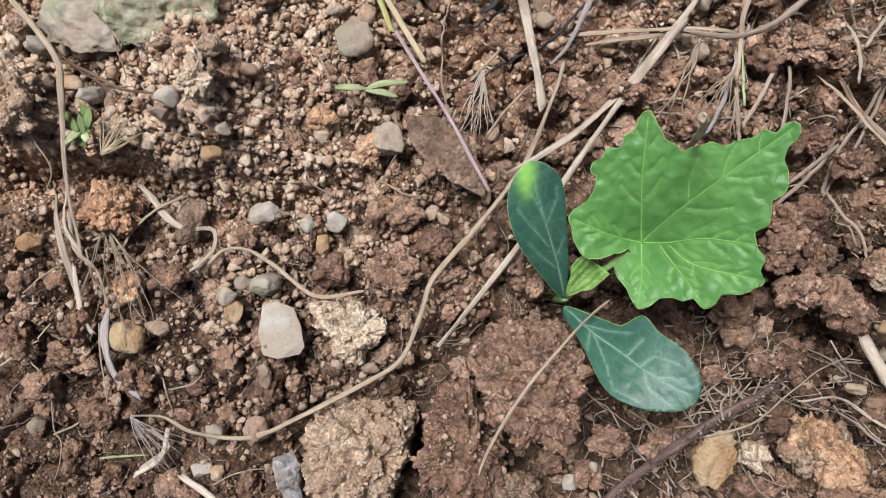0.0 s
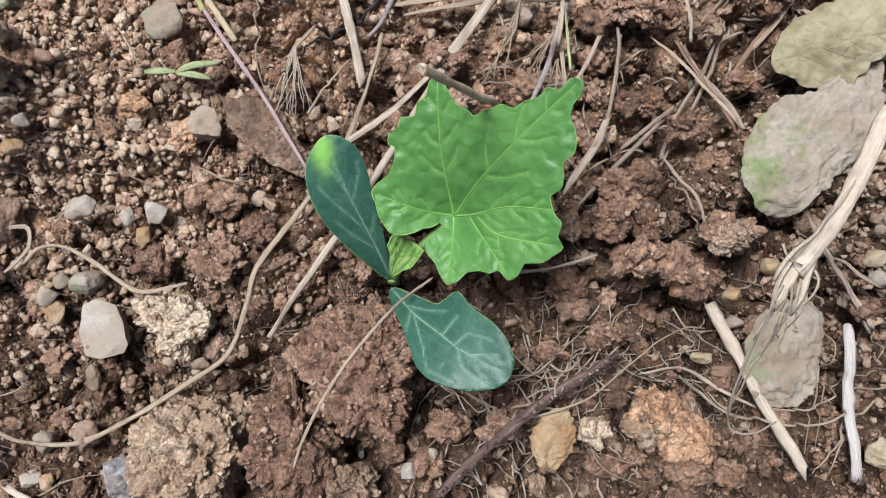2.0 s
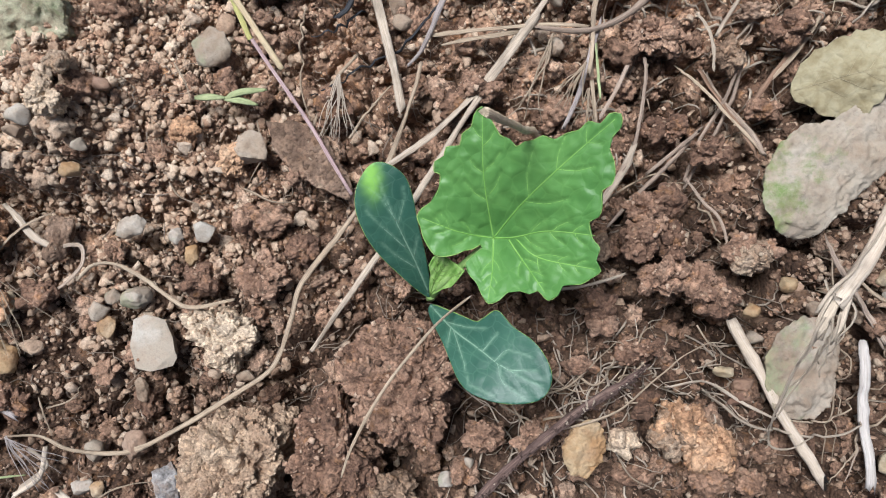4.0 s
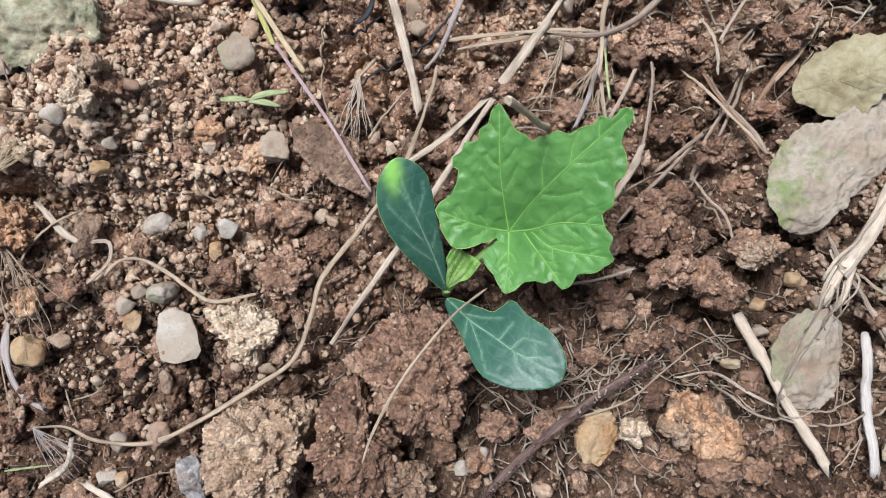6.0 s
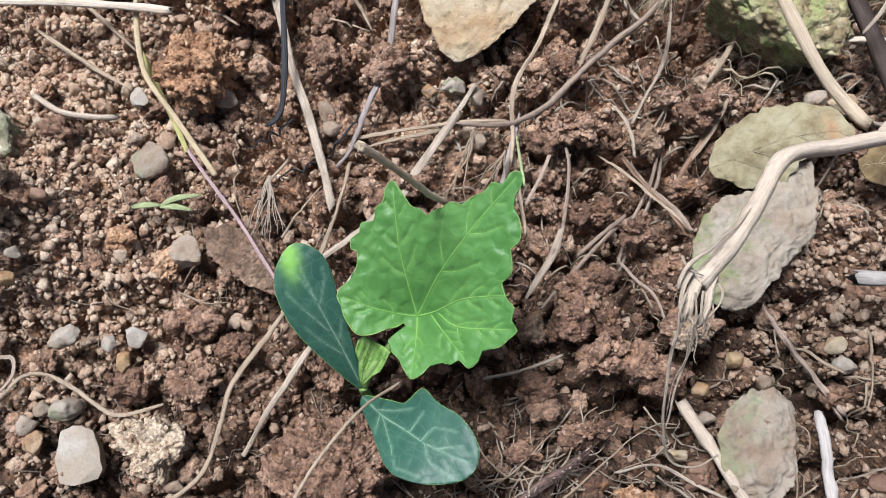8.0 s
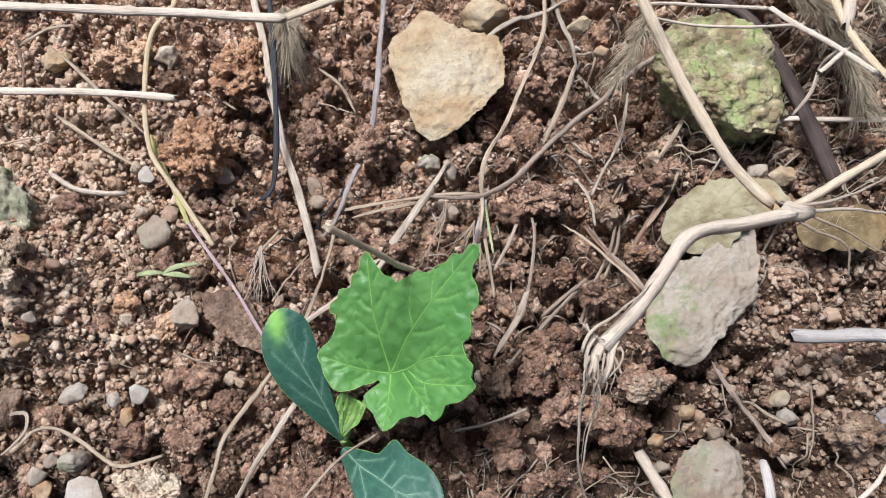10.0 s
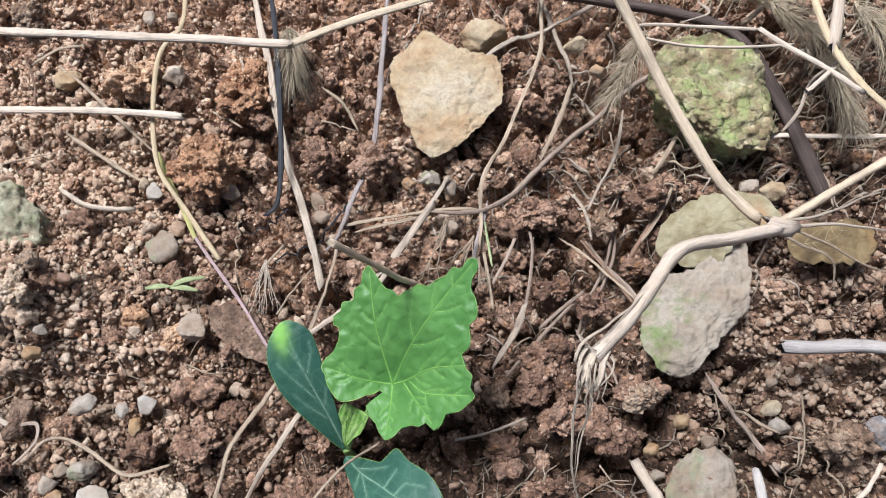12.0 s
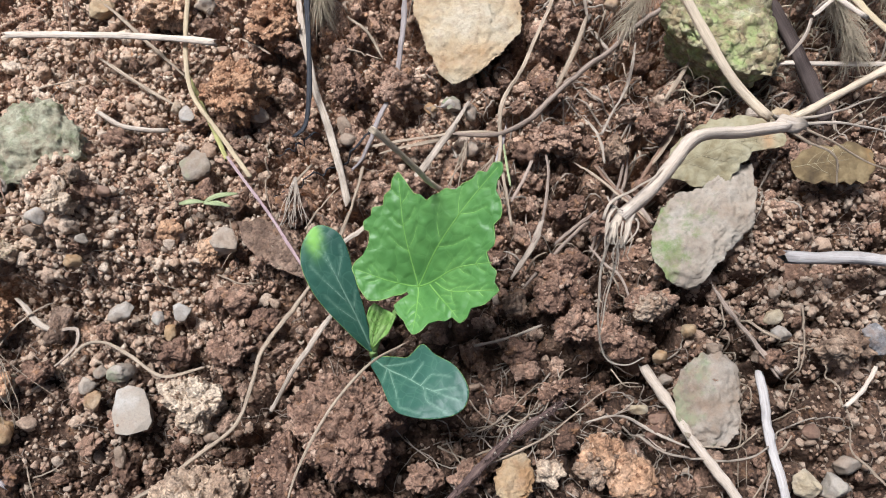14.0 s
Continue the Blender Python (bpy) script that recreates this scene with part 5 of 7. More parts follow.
straw("grey", [(0.0079, 0.0282, 0.007), (0.0187, 0.0341, 0.007), (0.0314, 0.0426, 0.007), (0.0452, 0.0558, 0.007), (0.0535, 0.065, 0.007), (0.0629, 0.0767, 0.0069), (0.0713, 0.0876, 0.0069)], 0.0013)
straw("grey", [(-0.0042, 0.1926, 0.0063), (0.0007, 0.1672, 0.0121), (0.0052, 0.1407, 0.0138), (0.0079, 0.1082, 0.0064), (0.0134, 0.0834, 0.0051), (0.017, 0.0653, 0.005), (0.0195, 0.0502, 0.005)], 0.0016)
straw("bleached", [(0.057, 0.1857, 0.0098), (0.0545, 0.1674, 0.0117), (0.05, 0.1374, 0.0126), (0.0444, 0.1089, 0.0098), (0.0355, 0.0859, 0.0091), (0.0284, 0.0704, 0.009), (0.0232, 0.0642, 0.009)], 0.00124)
straw("twig", [(0.1868, 0.137, 0.0134), (0.1771, 0.1316, 0.0119), (0.1605, 0.1231, 0.0086), (0.1397, 0.114, 0.0007), (0.1058, 0.0862, 0.0057), (0.0912, 0.075, 0.0058), (0.0777, 0.0711, 0.0072), (0.0649, 0.0726, 0.0079)], 0.00165)
straw("tan", [(0.0801, 0.0733, 0.0051), (0.0649, 0.0743, 0.0059), (0.0474, 0.0737, 0.006), (0.0286, 0.0727, 0.006)], 0.00115)
straw("tan", [(0.067, 0.0744, 0.0048), (0.0515, 0.0724, 0.005), (0.0337, 0.0701, 0.005)], 0.00096)
pink_weed = thing("weed", "thin weed with a pinkish stem and yellowing dry tops", "weed", (0.0024, 0.0233, 0.005))
straw("pink", [(-0.0274, 0.0739, 0.0092), (-0.0202, 0.0621, 0.0091), (-0.0094, 0.0449, 0.009), (-0.0031, 0.0332, 0.009), (0.0024, 0.0229, 0.009)], 0.00072, pink_weed, "stem")
straw("cream", [(-0.0181, 0.0638, 0.0091), (-0.0225, 0.0713, 0.0091), (-0.0358, 0.093, 0.0095), (-0.0427, 0.1084, 0.0102), (-0.0428, 0.1321, 0.0137), (-0.0394, 0.1541, 0.0161), (-0.0309, 0.1674, 0.0149), (-0.0307, 0.1973, 0.0097)], 0.00103, pink_weed, "stem")
straw("lime", [(-0.0287, 0.0749, 0.0043), (-0.0367, 0.094, 0.0045), (-0.0446, 0.1146, 0.0057)], 0.00101, pink_weed, "leaf", "narrow yellow-green leaf")
straw("tan", [(-0.0458, 0.1148, 0.0057), (-0.0624, 0.1334, 0.007), (-0.0768, 0.1507, 0.0064), (-0.0879, 0.1614, 0.0053)], 0.00095)
straw("tan", [(-0.0101, 0.0846, 0.0061), (-0.0126, 0.0737, 0.006), (-0.0126, 0.0573, 0.006), (-0.0113, 0.05, 0.006), (-0.009, 0.0445, 0.006)], 0.00045)
straw("bleached", [(0.0845, 0.0754, 0.0068), (0.0804, 0.0634, 0.0065), (0.0762, 0.0513, 0.0068), (0.0704, 0.0402, 0.0075)], 0.00095)
straw("green", [(0.0828, 0.0726, 0.0047), (0.0829, 0.0623, 0.004), (0.0835, 0.05, 0.0035)], 0.00061)
straw("twig", [(0.1029, 0.0762, 0.0011), (0.0983, 0.0713, 0.0007), (0.0943, 0.0627, -0.0001), (0.0892, 0.053, 0.0008), (0.0832, 0.044, 0.0028)], 0.00094)
straw("twig", [(0.1224, 0.0607, -0.0051), (0.1289, 0.0454, -0.0038), (0.1323, 0.0374, -0.0009), (0.1362, 0.0292, 0.002)], 0.00118)
straw("tan", [(0.1113, 0.0614, -0.0052), (0.1202, 0.0521, -0.0067), (0.129, 0.0397, -0.0024), (0.1359, 0.0299, 0.0018)], 0.00063)
straw("twig", [(0.1331, 0.0637, -0.0023), (0.1304, 0.051, -0.0048), (0.1244, 0.0405, -0.0049), (0.112, 0.0204, 0.0012)], 0.00102)
straw("twig", [(0.123, 0.0426, -0.0058), (0.1151, 0.0364, -0.0043), (0.1028, 0.0264, 0.0005), (0.0931, 0.0178, 0.003), (0.0837, 0.0085, 0.0037)], 0.00102)
straw("twig", [(0.0996, 0.0638, -0.0016), (0.0998, 0.0569, -0.0029), (0.0971, 0.045, -0.0016), (0.0933, 0.0329, 0.0017), (0.0891, 0.0264, 0.0034), (0.0842, 0.019, 0.0045)], 0.00094)
straw("grey", [(0.0935, 0.0339, 0.0015), (0.0901, 0.0267, 0.0033), (0.0842, 0.019, 0.0045), (0.0795, 0.0131, 0.0048)], 0.00146)
straw("brown", [(0.1522, 0.0702, 0.0043), (0.1463, 0.0614, 0.0025), (0.1397, 0.0537, -0.0001), (0.1338, 0.0465, -0.0022)], 0.00106)
straw("twig", [(0.1114, 0.0232, 0.0005), (0.1158, 0.0148, 0.0022), (0.1197, 0.0093, 0.0024), (0.1225, 0.0004, 0.0011)], 0.0007)
straw("tan", [(0.0861, 0.0181, 0.0034), (0.099, 0.0247, 0.0014), (0.1112, 0.0214, 0.001)], 0.00044)
straw("twig", [(0.157, -0.0085, 0.0037), (0.1622, -0.0192, 0.004), (0.1664, -0.0297, 0.0045), (0.1688, -0.0349, 0.0047)], 0.00099)
straw("tan", [(0.1541, -0.0135, 0.0018), (0.1563, -0.0293, 0.0024), (0.1573, -0.0362, 0.0031), (0.1518, -0.0514, 0.0037), (0.1471, -0.07, 0.004)], 0.00045)
straw("white", [(0.162, -0.0328, 0.0043), (0.1614, -0.0481, 0.0048), (0.1611, -0.0596, 0.005), (0.1611, -0.0781, 0.005)], 0.0017)
straw("bone", [(0.1251, -0.024, -0.0026), (0.1296, -0.0395, 0.0019), (0.1367, -0.0562, 0.0047), (0.1437, -0.0691, 0.005), (0.1463, -0.0749, 0.005)], 0.00178)
straw("grey", [(0.112, -0.0455, 0.0054), (0.1212, -0.0547, 0.0057), (0.1339, -0.0592, 0.0058), (0.1509, -0.0609, 0.006), (0.1614, -0.0568, 0.006), (0.1684, -0.0518, 0.006), (0.1786, -0.0495, 0.006), (0.1859, -0.0511, 0.006), (0.1882, -0.0557, 0.006)], 0.00058)
straw("tan", [(0.1879, -0.0547, 0.006), (0.1869, -0.0622, 0.006), (0.191, -0.0682, 0.006), (0.1951, -0.0741, 0.006)], 0.00067)
straw("tan", [(0.1684, -0.0545, 0.004), (0.1606, -0.0632, 0.004), (0.153, -0.0718, 0.004), (0.1481, -0.0769, 0.004)], 0.0005)
straw("pale", [(0.1643, -0.0598, 0.004), (0.1575, -0.0685, 0.004), (0.154, -0.0756, 0.004)], 0.0005)
straw("tan", [(0.1552, 0.0, 0.0042), (0.1543, -0.0104, 0.0031), (0.1554, -0.0251, 0.003), (0.158, -0.0368, 0.0042), (0.1537, -0.0512, 0.0048), (0.1493, -0.0696, 0.005)], 0.0004)
straw("twig", [(0.153, 0.0016, 0.0031), (0.1577, -0.0096, 0.0027), (0.1641, -0.022, 0.0032), (0.1698, -0.0333, 0.0038)], 0.00117)
straw("tan", [(0.1614, -0.0111, 0.0031), (0.1688, -0.0184, 0.0036), (0.1796, -0.0238, 0.0039), (0.1949, -0.0265, 0.004)], 0.00051)
straw("tan", [(0.1829, -0.0095, 0.004), (0.1806, -0.0218, 0.0039), (0.1736, -0.0433, 0.0039)], 0.00051)
straw("tan", [(0.1869, -0.0307, 0.004), (0.1888, -0.0429, 0.004), (0.1897, -0.0547, 0.004)], 0.00049)
straw("white", [(0.1764, 0.0052, 0.018), (0.1877, 0.0039, 0.016), (0.2031, 0.003, 0.012), (0.2205, 0.001, 0.008)], 0.00252)
straw("bone", [(0.2117, -0.0084, 0.004), (0.2159, -0.0078, 0.004), (0.2246, -0.0056, 0.004)], 0.00092)
straw("bone", [(0.2018, -0.0347, 0.006), (0.196, -0.042, 0.006), (0.1888, -0.0471, 0.006)], 0.00079)
dry_stalk = thing("dry_stalk", "tall bleached dry stalk bent at its nodes, arching over the ground", "dry stalk", (0.1568, 0.0248, 0.088))
straw("stub", [(0.1151, 0.0869, 0.126), (0.1187, 0.0801, 0.121), (0.123, 0.0719, 0.115), (0.1319, 0.0525, 0.104), (0.1406, 0.0375, 0.096), (0.1475, 0.0299, 0.091), (0.1516, 0.0264, 0.089)], 0.00158, dry_stalk, "stalk")
straw("bone", [(0.1565, 0.0236, 0.088), (0.1424, 0.0206, 0.094), (0.127, 0.0162, 0.104), (0.1167, 0.0061, 0.113), (0.1075, -0.0039, 0.12), (0.0997, -0.0108, 0.125)], 0.00191, dry_stalk, "stalk")
straw("stub", [(0.1561, 0.0249, 0.088), (0.1659, 0.0288, 0.085), (0.1783, 0.0353, 0.082), (0.1991, 0.0453, 0.078)], 0.00138, dry_stalk, "stalk")
straw("bone", [(0.1577, 0.0252, 0.088), (0.1698, 0.0269, 0.086), (0.1884, 0.0332, 0.08)], 0.00056, dry_stalk, "stalk")
straw("bone", [(0.1573, 0.0235, 0.088), (0.1706, 0.0236, 0.086), (0.1926, 0.0216, 0.078)], 0.00056, dry_stalk, "stalk")
straw("tan", [(0.1586, 0.0242, 0.087), (0.1669, 0.0198, 0.085), (0.1779, 0.0133, 0.081), (0.1897, 0.0092, 0.077)], 0.00048, dry_stalk, "strand")
straw("tan", [(0.1566, 0.0224, 0.087), (0.1621, 0.0195, 0.085), (0.1705, 0.0151, 0.081), (0.1708, 0.0085, 0.076)], 0.00056, dry_stalk, "strand")
straw("bone", [(0.1534, 0.0249, 0.089), (0.1566, 0.0239, 0.088), (0.1596, 0.0237, 0.087)], 0.00267, dry_stalk, "node")
straw("bone", [(0.1009, -0.009, 0.125), (0.0983, -0.0113, 0.126), (0.0967, -0.0139, 0.126), (0.0956, -0.017, 0.125)], 0.00094, dry_stalk, "sheath")
straw("bone", [(0.1019, -0.0098, 0.124), (0.1003, -0.0122, 0.125), (0.0993, -0.0152, 0.125), (0.0975, -0.0179, 0.124)], 0.00069, dry_stalk, "sheath")
straw("bone", [(0.098, -0.0092, 0.127), (0.0958, -0.0117, 0.128), (0.0947, -0.0147, 0.127), (0.0947, -0.017, 0.126)], 0.00056, dry_stalk, "sheath")
straw("bone", [(0.1022, -0.0106, 0.123), (0.1027, -0.0125, 0.124), (0.1015, -0.0151, 0.124), (0.0992, -0.0171, 0.124), (0.0983, -0.0182, 0.122)], 0.00031, dry_stalk, "strip")
straw("bone", [(0.099, -0.0125, 0.127), (0.0979, -0.0164, 0.127), (0.0986, -0.0184, 0.125), (0.0976, -0.02, 0.123)], 0.00025, dry_stalk, "strip")
straw("bone", [(0.097, -0.0133, 0.128), (0.0967, -0.0175, 0.127), (0.0956, -0.02, 0.125), (0.0966, -0.0215, 0.123)], 0.00025, dry_stalk, "strip")
straw("bone", [(0.0955, -0.0132, 0.128), (0.094, -0.0159, 0.127), (0.094, -0.0192, 0.125), (0.0931, -0.0217, 0.123)], 0.00025, dry_stalk, "strip")
straw("bone", [(0.1002, -0.0133, 0.125), (0.1004, -0.0169, 0.124), (0.0994, -0.0191, 0.122), (0.1001, -0.0202, 0.121)], 0.00019, dry_stalk, "strip")
straw("bone", [(0.0961, -0.0168, 0.127), (0.0971, -0.0195, 0.125), (0.0962, -0.0227, 0.123), (0.0966, -0.024, 0.122)], 0.00019, dry_stalk, "strip")
straw("bone", [(0.0946, -0.0127, 0.128), (0.0962, -0.0098, 0.129), (0.1002, -0.0066, 0.127), (0.1058, -0.003, 0.123), (0.1131, 0.0025, 0.117)], 0.00038, dry_stalk, "strip")
straw("bone", [(0.0958, -0.0065, 0.128), (0.0967, -0.0089, 0.128), (0.0989, -0.0101, 0.127)], 0.00025, dry_stalk, "strip")
straw("bone", [(0.0958, -0.0155, 0.127), (0.0944, -0.0189, 0.124), (0.0931, -0.0241, 0.12), (0.0921, -0.0288, 0.116), (0.0916, -0.0331, 0.112), (0.0927, -0.0373, 0.108), (0.0952, -0.0394, 0.105), (0.0991, -0.0402, 0.103), (0.1033, -0.0387, 0.102)], 0.00039, dry_stalk, "strip")
straw("bone", [(0.0975, -0.0166, 0.126), (0.0967, -0.0205, 0.122), (0.0949, -0.0251, 0.118), (0.0931, -0.0305, 0.114), (0.0921, -0.0348, 0.11), (0.0933, -0.038, 0.107)], 0.00032, dry_stalk, "strip")
straw("bone", [(0.0964, -0.0181, 0.125), (0.096, -0.0221, 0.121), (0.0939, -0.026, 0.117), (0.0925, -0.0315, 0.113)], 0.00019, dry_stalk, "strip")
straw("tan", [(0.0929, -0.0372, 0.107), (0.0974, -0.0393, 0.095), (0.1038, -0.0403, 0.08)], 0.00028, dry_stalk, "strand")
long_straw = thing("long_straw", "long pale hollow straw bent at a node, lying above the ground", "straw", (0.041, 0.0667, 0.133))
straw("bone", [(-0.0436, 0.0877, 0.128), (-0.0188, 0.0808, 0.13), (0.0099, 0.0749, 0.131), (0.041, 0.0667, 0.133)], 0.00123, long_straw, "stalk")
straw("stub", [(0.0417, 0.0667, 0.133), (0.0512, 0.0686, 0.134), (0.0647, 0.0704, 0.135), (0.078, 0.0722, 0.136), (0.0913, 0.0747, 0.136)], 0.00097, long_straw, "stalk")
straw("bone", [(-0.1173, 0.1372, 0.018), (-0.0893, 0.1339, 0.017), (-0.061, 0.1293, 0.017), (-0.0302, 0.1226, 0.016)], 0.00148)
straw("tan", [(-0.0835, 0.1294, 0.0054), (-0.0659, 0.1137, 0.0057), (-0.0481, 0.1007, 0.0051)], 0.00091)
straw("bone", [(-0.0807, 0.1001, 0.0082), (-0.0713, 0.0935, 0.0092), (-0.0607, 0.0905, 0.0071), (-0.0534, 0.0897, 0.0055)], 0.00123)
straw("tan", [(-0.1149, 0.1187, 0.004), (-0.1005, 0.1198, 0.0041), (-0.0884, 0.1206, 0.0043)], 0.00058)
straw("tan", [(-0.0995, 0.1621, 0.0047), (-0.0885, 0.1688, 0.005), (-0.077, 0.1695, 0.0056)], 0.00073)
straw("brown", [(-0.1026, 0.1671, 0.0065), (-0.0986, 0.1551, 0.0069), (-0.0968, 0.1411, 0.007)], 0.0006)
straw("grey", [(-0.0069, 0.1479, 0.0159), (-0.0041, 0.1366, 0.0142), (-0.0014, 0.1295, 0.0122)], 0.0008)
straw("tan", [(-0.021, 0.1275, 0.0093), (-0.0154, 0.1244, 0.0087), (-0.0089, 0.119, 0.0074)], 0.00069)
straw("tan", [(0.0189, 0.1191, 0.007), (0.0278, 0.1169, 0.0062), (0.0366, 0.1128, 0.0053)], 0.00057)
straw("tan", [(0.0249, 0.1319, 0.0104), (0.0332, 0.1229, 0.008), (0.0379, 0.1117, 0.0062)], 0.00068)
straw("dark", [(0.0070, 0.1772, 0.0193), (0.0094, 0.1564, 0.0222), (0.0100, 0.1358, 0.0206), (0.0094, 0.1177, 0.0170), (0.0080, 0.0964, 0.0134), (0.0050, 0.0834, 0.0091), (0.0003, 0.0792, 0.007)], 0.00112)
straw("tan", [(0.1214, 0.1757, 0.0092), (0.1169, 0.1564, 0.0093), (0.1123, 0.1327, 0.0092), (0.0959, 0.1027, 0.0076), (0.0841, 0.0844, 0.0084), (0.0815, 0.0664, 0.0075), (0.0794, 0.0575, 0.0074)], 0.00098)
straw("tan", [(0.0815, 0.0678, 0.0036), (0.0814, 0.052, 0.003), (0.0817, 0.0341, 0.0037)], 0.00074)
straw("grey", [(0.1159, 0.1731, 0.0062), (0.1207, 0.1496, 0.0063), (0.124, 0.1329, 0.0062), (0.1252, 0.122, 0.0042)], 0.00102)
straw("tan", [(0.1247, 0.1226, 0.0054), (0.1186, 0.1105, 0.0009), (0.1092, 0.0939, 0.004), (0.1025, 0.0858, 0.005)], 0.00128)
straw("grey", [(0.1255, 0.1236, 0.0037), (0.131, 0.116, -0.0005), (0.1341, 0.112, -0.0035)], 0.00092)
straw("grey", [(0.0713, 0.1341, 0.0105), (0.0876, 0.1361, 0.0098), (0.1046, 0.1431, 0.0094), (0.1218, 0.1501, 0.0093), (0.1386, 0.1541, 0.0096)], 0.00111)
straw("tan", [(0.1919, 0.129, 0.0123), (0.1785, 0.113, 0.0081), (0.1643, 0.0979, 0.0028), (0.1493, 0.0792, 0.0053)], 0.00116)
straw("tan", [(0.1546, 0.0721, 0.0037), (0.1477, 0.0621, 0.0018), (0.1401, 0.0538, -0.001)], 0.00094)
straw("grey", [(0.1443, 0.1114, -0.0027), (0.1365, 0.0899, 0.0019), (0.1289, 0.0785, 0.0025), (0.1229, 0.0689, -0.0013)], 0.00078)
straw("grey", [(0.1169, 0.0774, 0.0003), (0.1207, 0.0727, -0.0011), (0.1225, 0.0652, -0.0037), (0.1225, 0.0588, -0.0055)], 0.00088)
straw("tan", [(0.2039, 0.1412, 0.022), (0.1958, 0.1328, 0.0209), (0.1899, 0.1293, 0.0199)], 0.00115)
woody_stem = thing("woody_stem", "thick dark-barked woody stem bending down to the soil", "stem", (0.2078, 0.0532, 0.01))
straw("bark", [(0.0992, 0.1736, 0.0163), (0.116, 0.1602, 0.0163), (0.1374, 0.1511, 0.0166), (0.1562, 0.1441, 0.0176), (0.1738, 0.1347, 0.0195), (0.1845, 0.1256, 0.0209), (0.1897, 0.1159, 0.0211)], 0.00267, woody_stem, "limb")
straw("bark", [(0.189, 0.1201, 0.0193), (0.192, 0.1095, 0.0188), (0.1961, 0.0948, 0.0181), (0.1992, 0.0808, 0.0169), (0.2018, 0.0694, 0.0158), (0.2037, 0.0583, 0.0151)], 0.00303, woody_stem, "limb")
straw("bone", [(0.2163, 0.132, 0.0502), (0.2123, 0.1192, 0.0492), (0.2057, 0.098, 0.0457)], 0.00214)
straw("cream", [(0.204, 0.1308, 0.0484), (0.204, 0.1148, 0.0476), (0.2064, 0.0995, 0.046), (0.2126, 0.0851, 0.0443), (0.2222, 0.0707, 0.0427)], 0.00125)
straw("bone", [(0.1851, 0.1113, 0.0435), (0.1925, 0.1027, 0.0442), (0.203, 0.0919, 0.0445), (0.212, 0.0822, 0.0439)], 0.00097)
straw("bone", [(0.1426, 0.1226, 0.0384), (0.1525, 0.1215, 0.0389), (0.1675, 0.1174, 0.0403), (0.1842, 0.1115, 0.0433)], 0.00071)
straw("bone", [(0.1482, 0.1182, 0.0365), (0.1614, 0.113, 0.0367), (0.1771, 0.1074, 0.0407), (0.1943, 0.1027, 0.0446)], 0.0006)
straw("grey", [(0.2118, 0.099, 0.0365), (0.2014, 0.0937, 0.0346), (0.1956, 0.0842, 0.033), (0.1883, 0.0769, 0.0318)], 0.00078)
straw("bone", [(0.1776, 0.0788, 0.0153), (0.1905, 0.0823, 0.0164), (0.2061, 0.0801, 0.0172), (0.2351, 0.0757, 0.0177)], 0.00103)
straw("bone", [(0.2048, 0.0916, 0.0447), (0.1963, 0.086, 0.0432), (0.1943, 0.0854, 0.043)], 0.00086)
straw("grey", [(0.1704, 0.1332, 0.033), (0.1734, 0.1275, 0.0332), (0.1651, 0.1261, 0.0319), (0.162, 0.1257, 0.0314)], 0.00063)
straw("tan", [(0.0385, -0.0112, 0.012), (0.03, -0.0167, 0.024), (0.0225, -0.0238, 0.031), (0.0147, -0.0324, 0.034), (0.0072, -0.0428, 0.034), (0.0019, -0.052, 0.033), (-0.001, -0.0594, 0.032)], 0.00063)
straw("bone", [(0.0628, -0.0114, -0.0012), (0.0723, -0.0106, 0.0025), (0.0809, -0.009, 0.0048), (0.0887, -0.007, 0.0054)], 0.00061)
straw("stub", [(0.0660, 0.0355, -0.006), (0.0572, 0.0336, 0.042), (0.0540, 0.0318, 0.055), (0.0480, 0.0292, 0.082), (0.0428, 0.0284, 0.105)], 0.0011)
hairy_root = thing("hairy_root", "dark hairy root with fine pale rootlets half buried in soil", "root", (0.0572, -0.0573, 0.012))
straw("root", [(0.0328, -0.0799, 0.008), (0.0447, -0.0692, 0.0081), (0.0573, -0.058, 0.0106), (0.071, -0.0476, 0.015), (0.0833, -0.041, 0.0128), (0.0928, -0.0352, 0.0085)], 0.0019, hairy_root, "root")
straw("tan", [(0.0593, -0.0511, 0.0101), (0.071, -0.0476, 0.014), (0.0815, -0.0417, 0.0124), (0.0876, -0.034, 0.0082), (0.0928, -0.0259, 0.0056), (0.0965, -0.0235, 0.0048)], 0.00043, hairy_root, "rootlet")
straw("tan", [(0.058, -0.0444, 0.0092), (0.0683, -0.0403, 0.0111), (0.0792, -0.0319, 0.0082), (0.0839, -0.0283, 0.0069), (0.0863, -0.0297, 0.0071)], 0.00043, hairy_root, "rootlet")
straw("tan", [(0.0625, -0.0544, 0.0109), (0.0791, -0.0495, 0.0149), (0.0939, -0.041, 0.0089), (0.1035, -0.0351, 0.005), (0.1132, -0.0306, 0.002), (0.1204, -0.0311, 0.0007)], 0.00043, hairy_root, "rootlet")
straw("tan", [(0.0588, -0.0311, 0.005), (0.0619, -0.0363, 0.0071), (0.0682, -0.0421, 0.0108), (0.0765, -0.0423, 0.0121)], 0.00034, hairy_root, "rootlet")
straw("tan", [(0.0846, -0.0468, 0.0124), (0.0935, -0.0477, 0.0093), (0.0987, -0.05, 0.0076)], 0.00034, hairy_root, "rootlet")
straw("tan", [(0.0565, -0.0411, 0.0072), (0.0632, -0.042, 0.0093), (0.0734, -0.0398, 0.0107)], 0.00034, hairy_root, "rootlet")
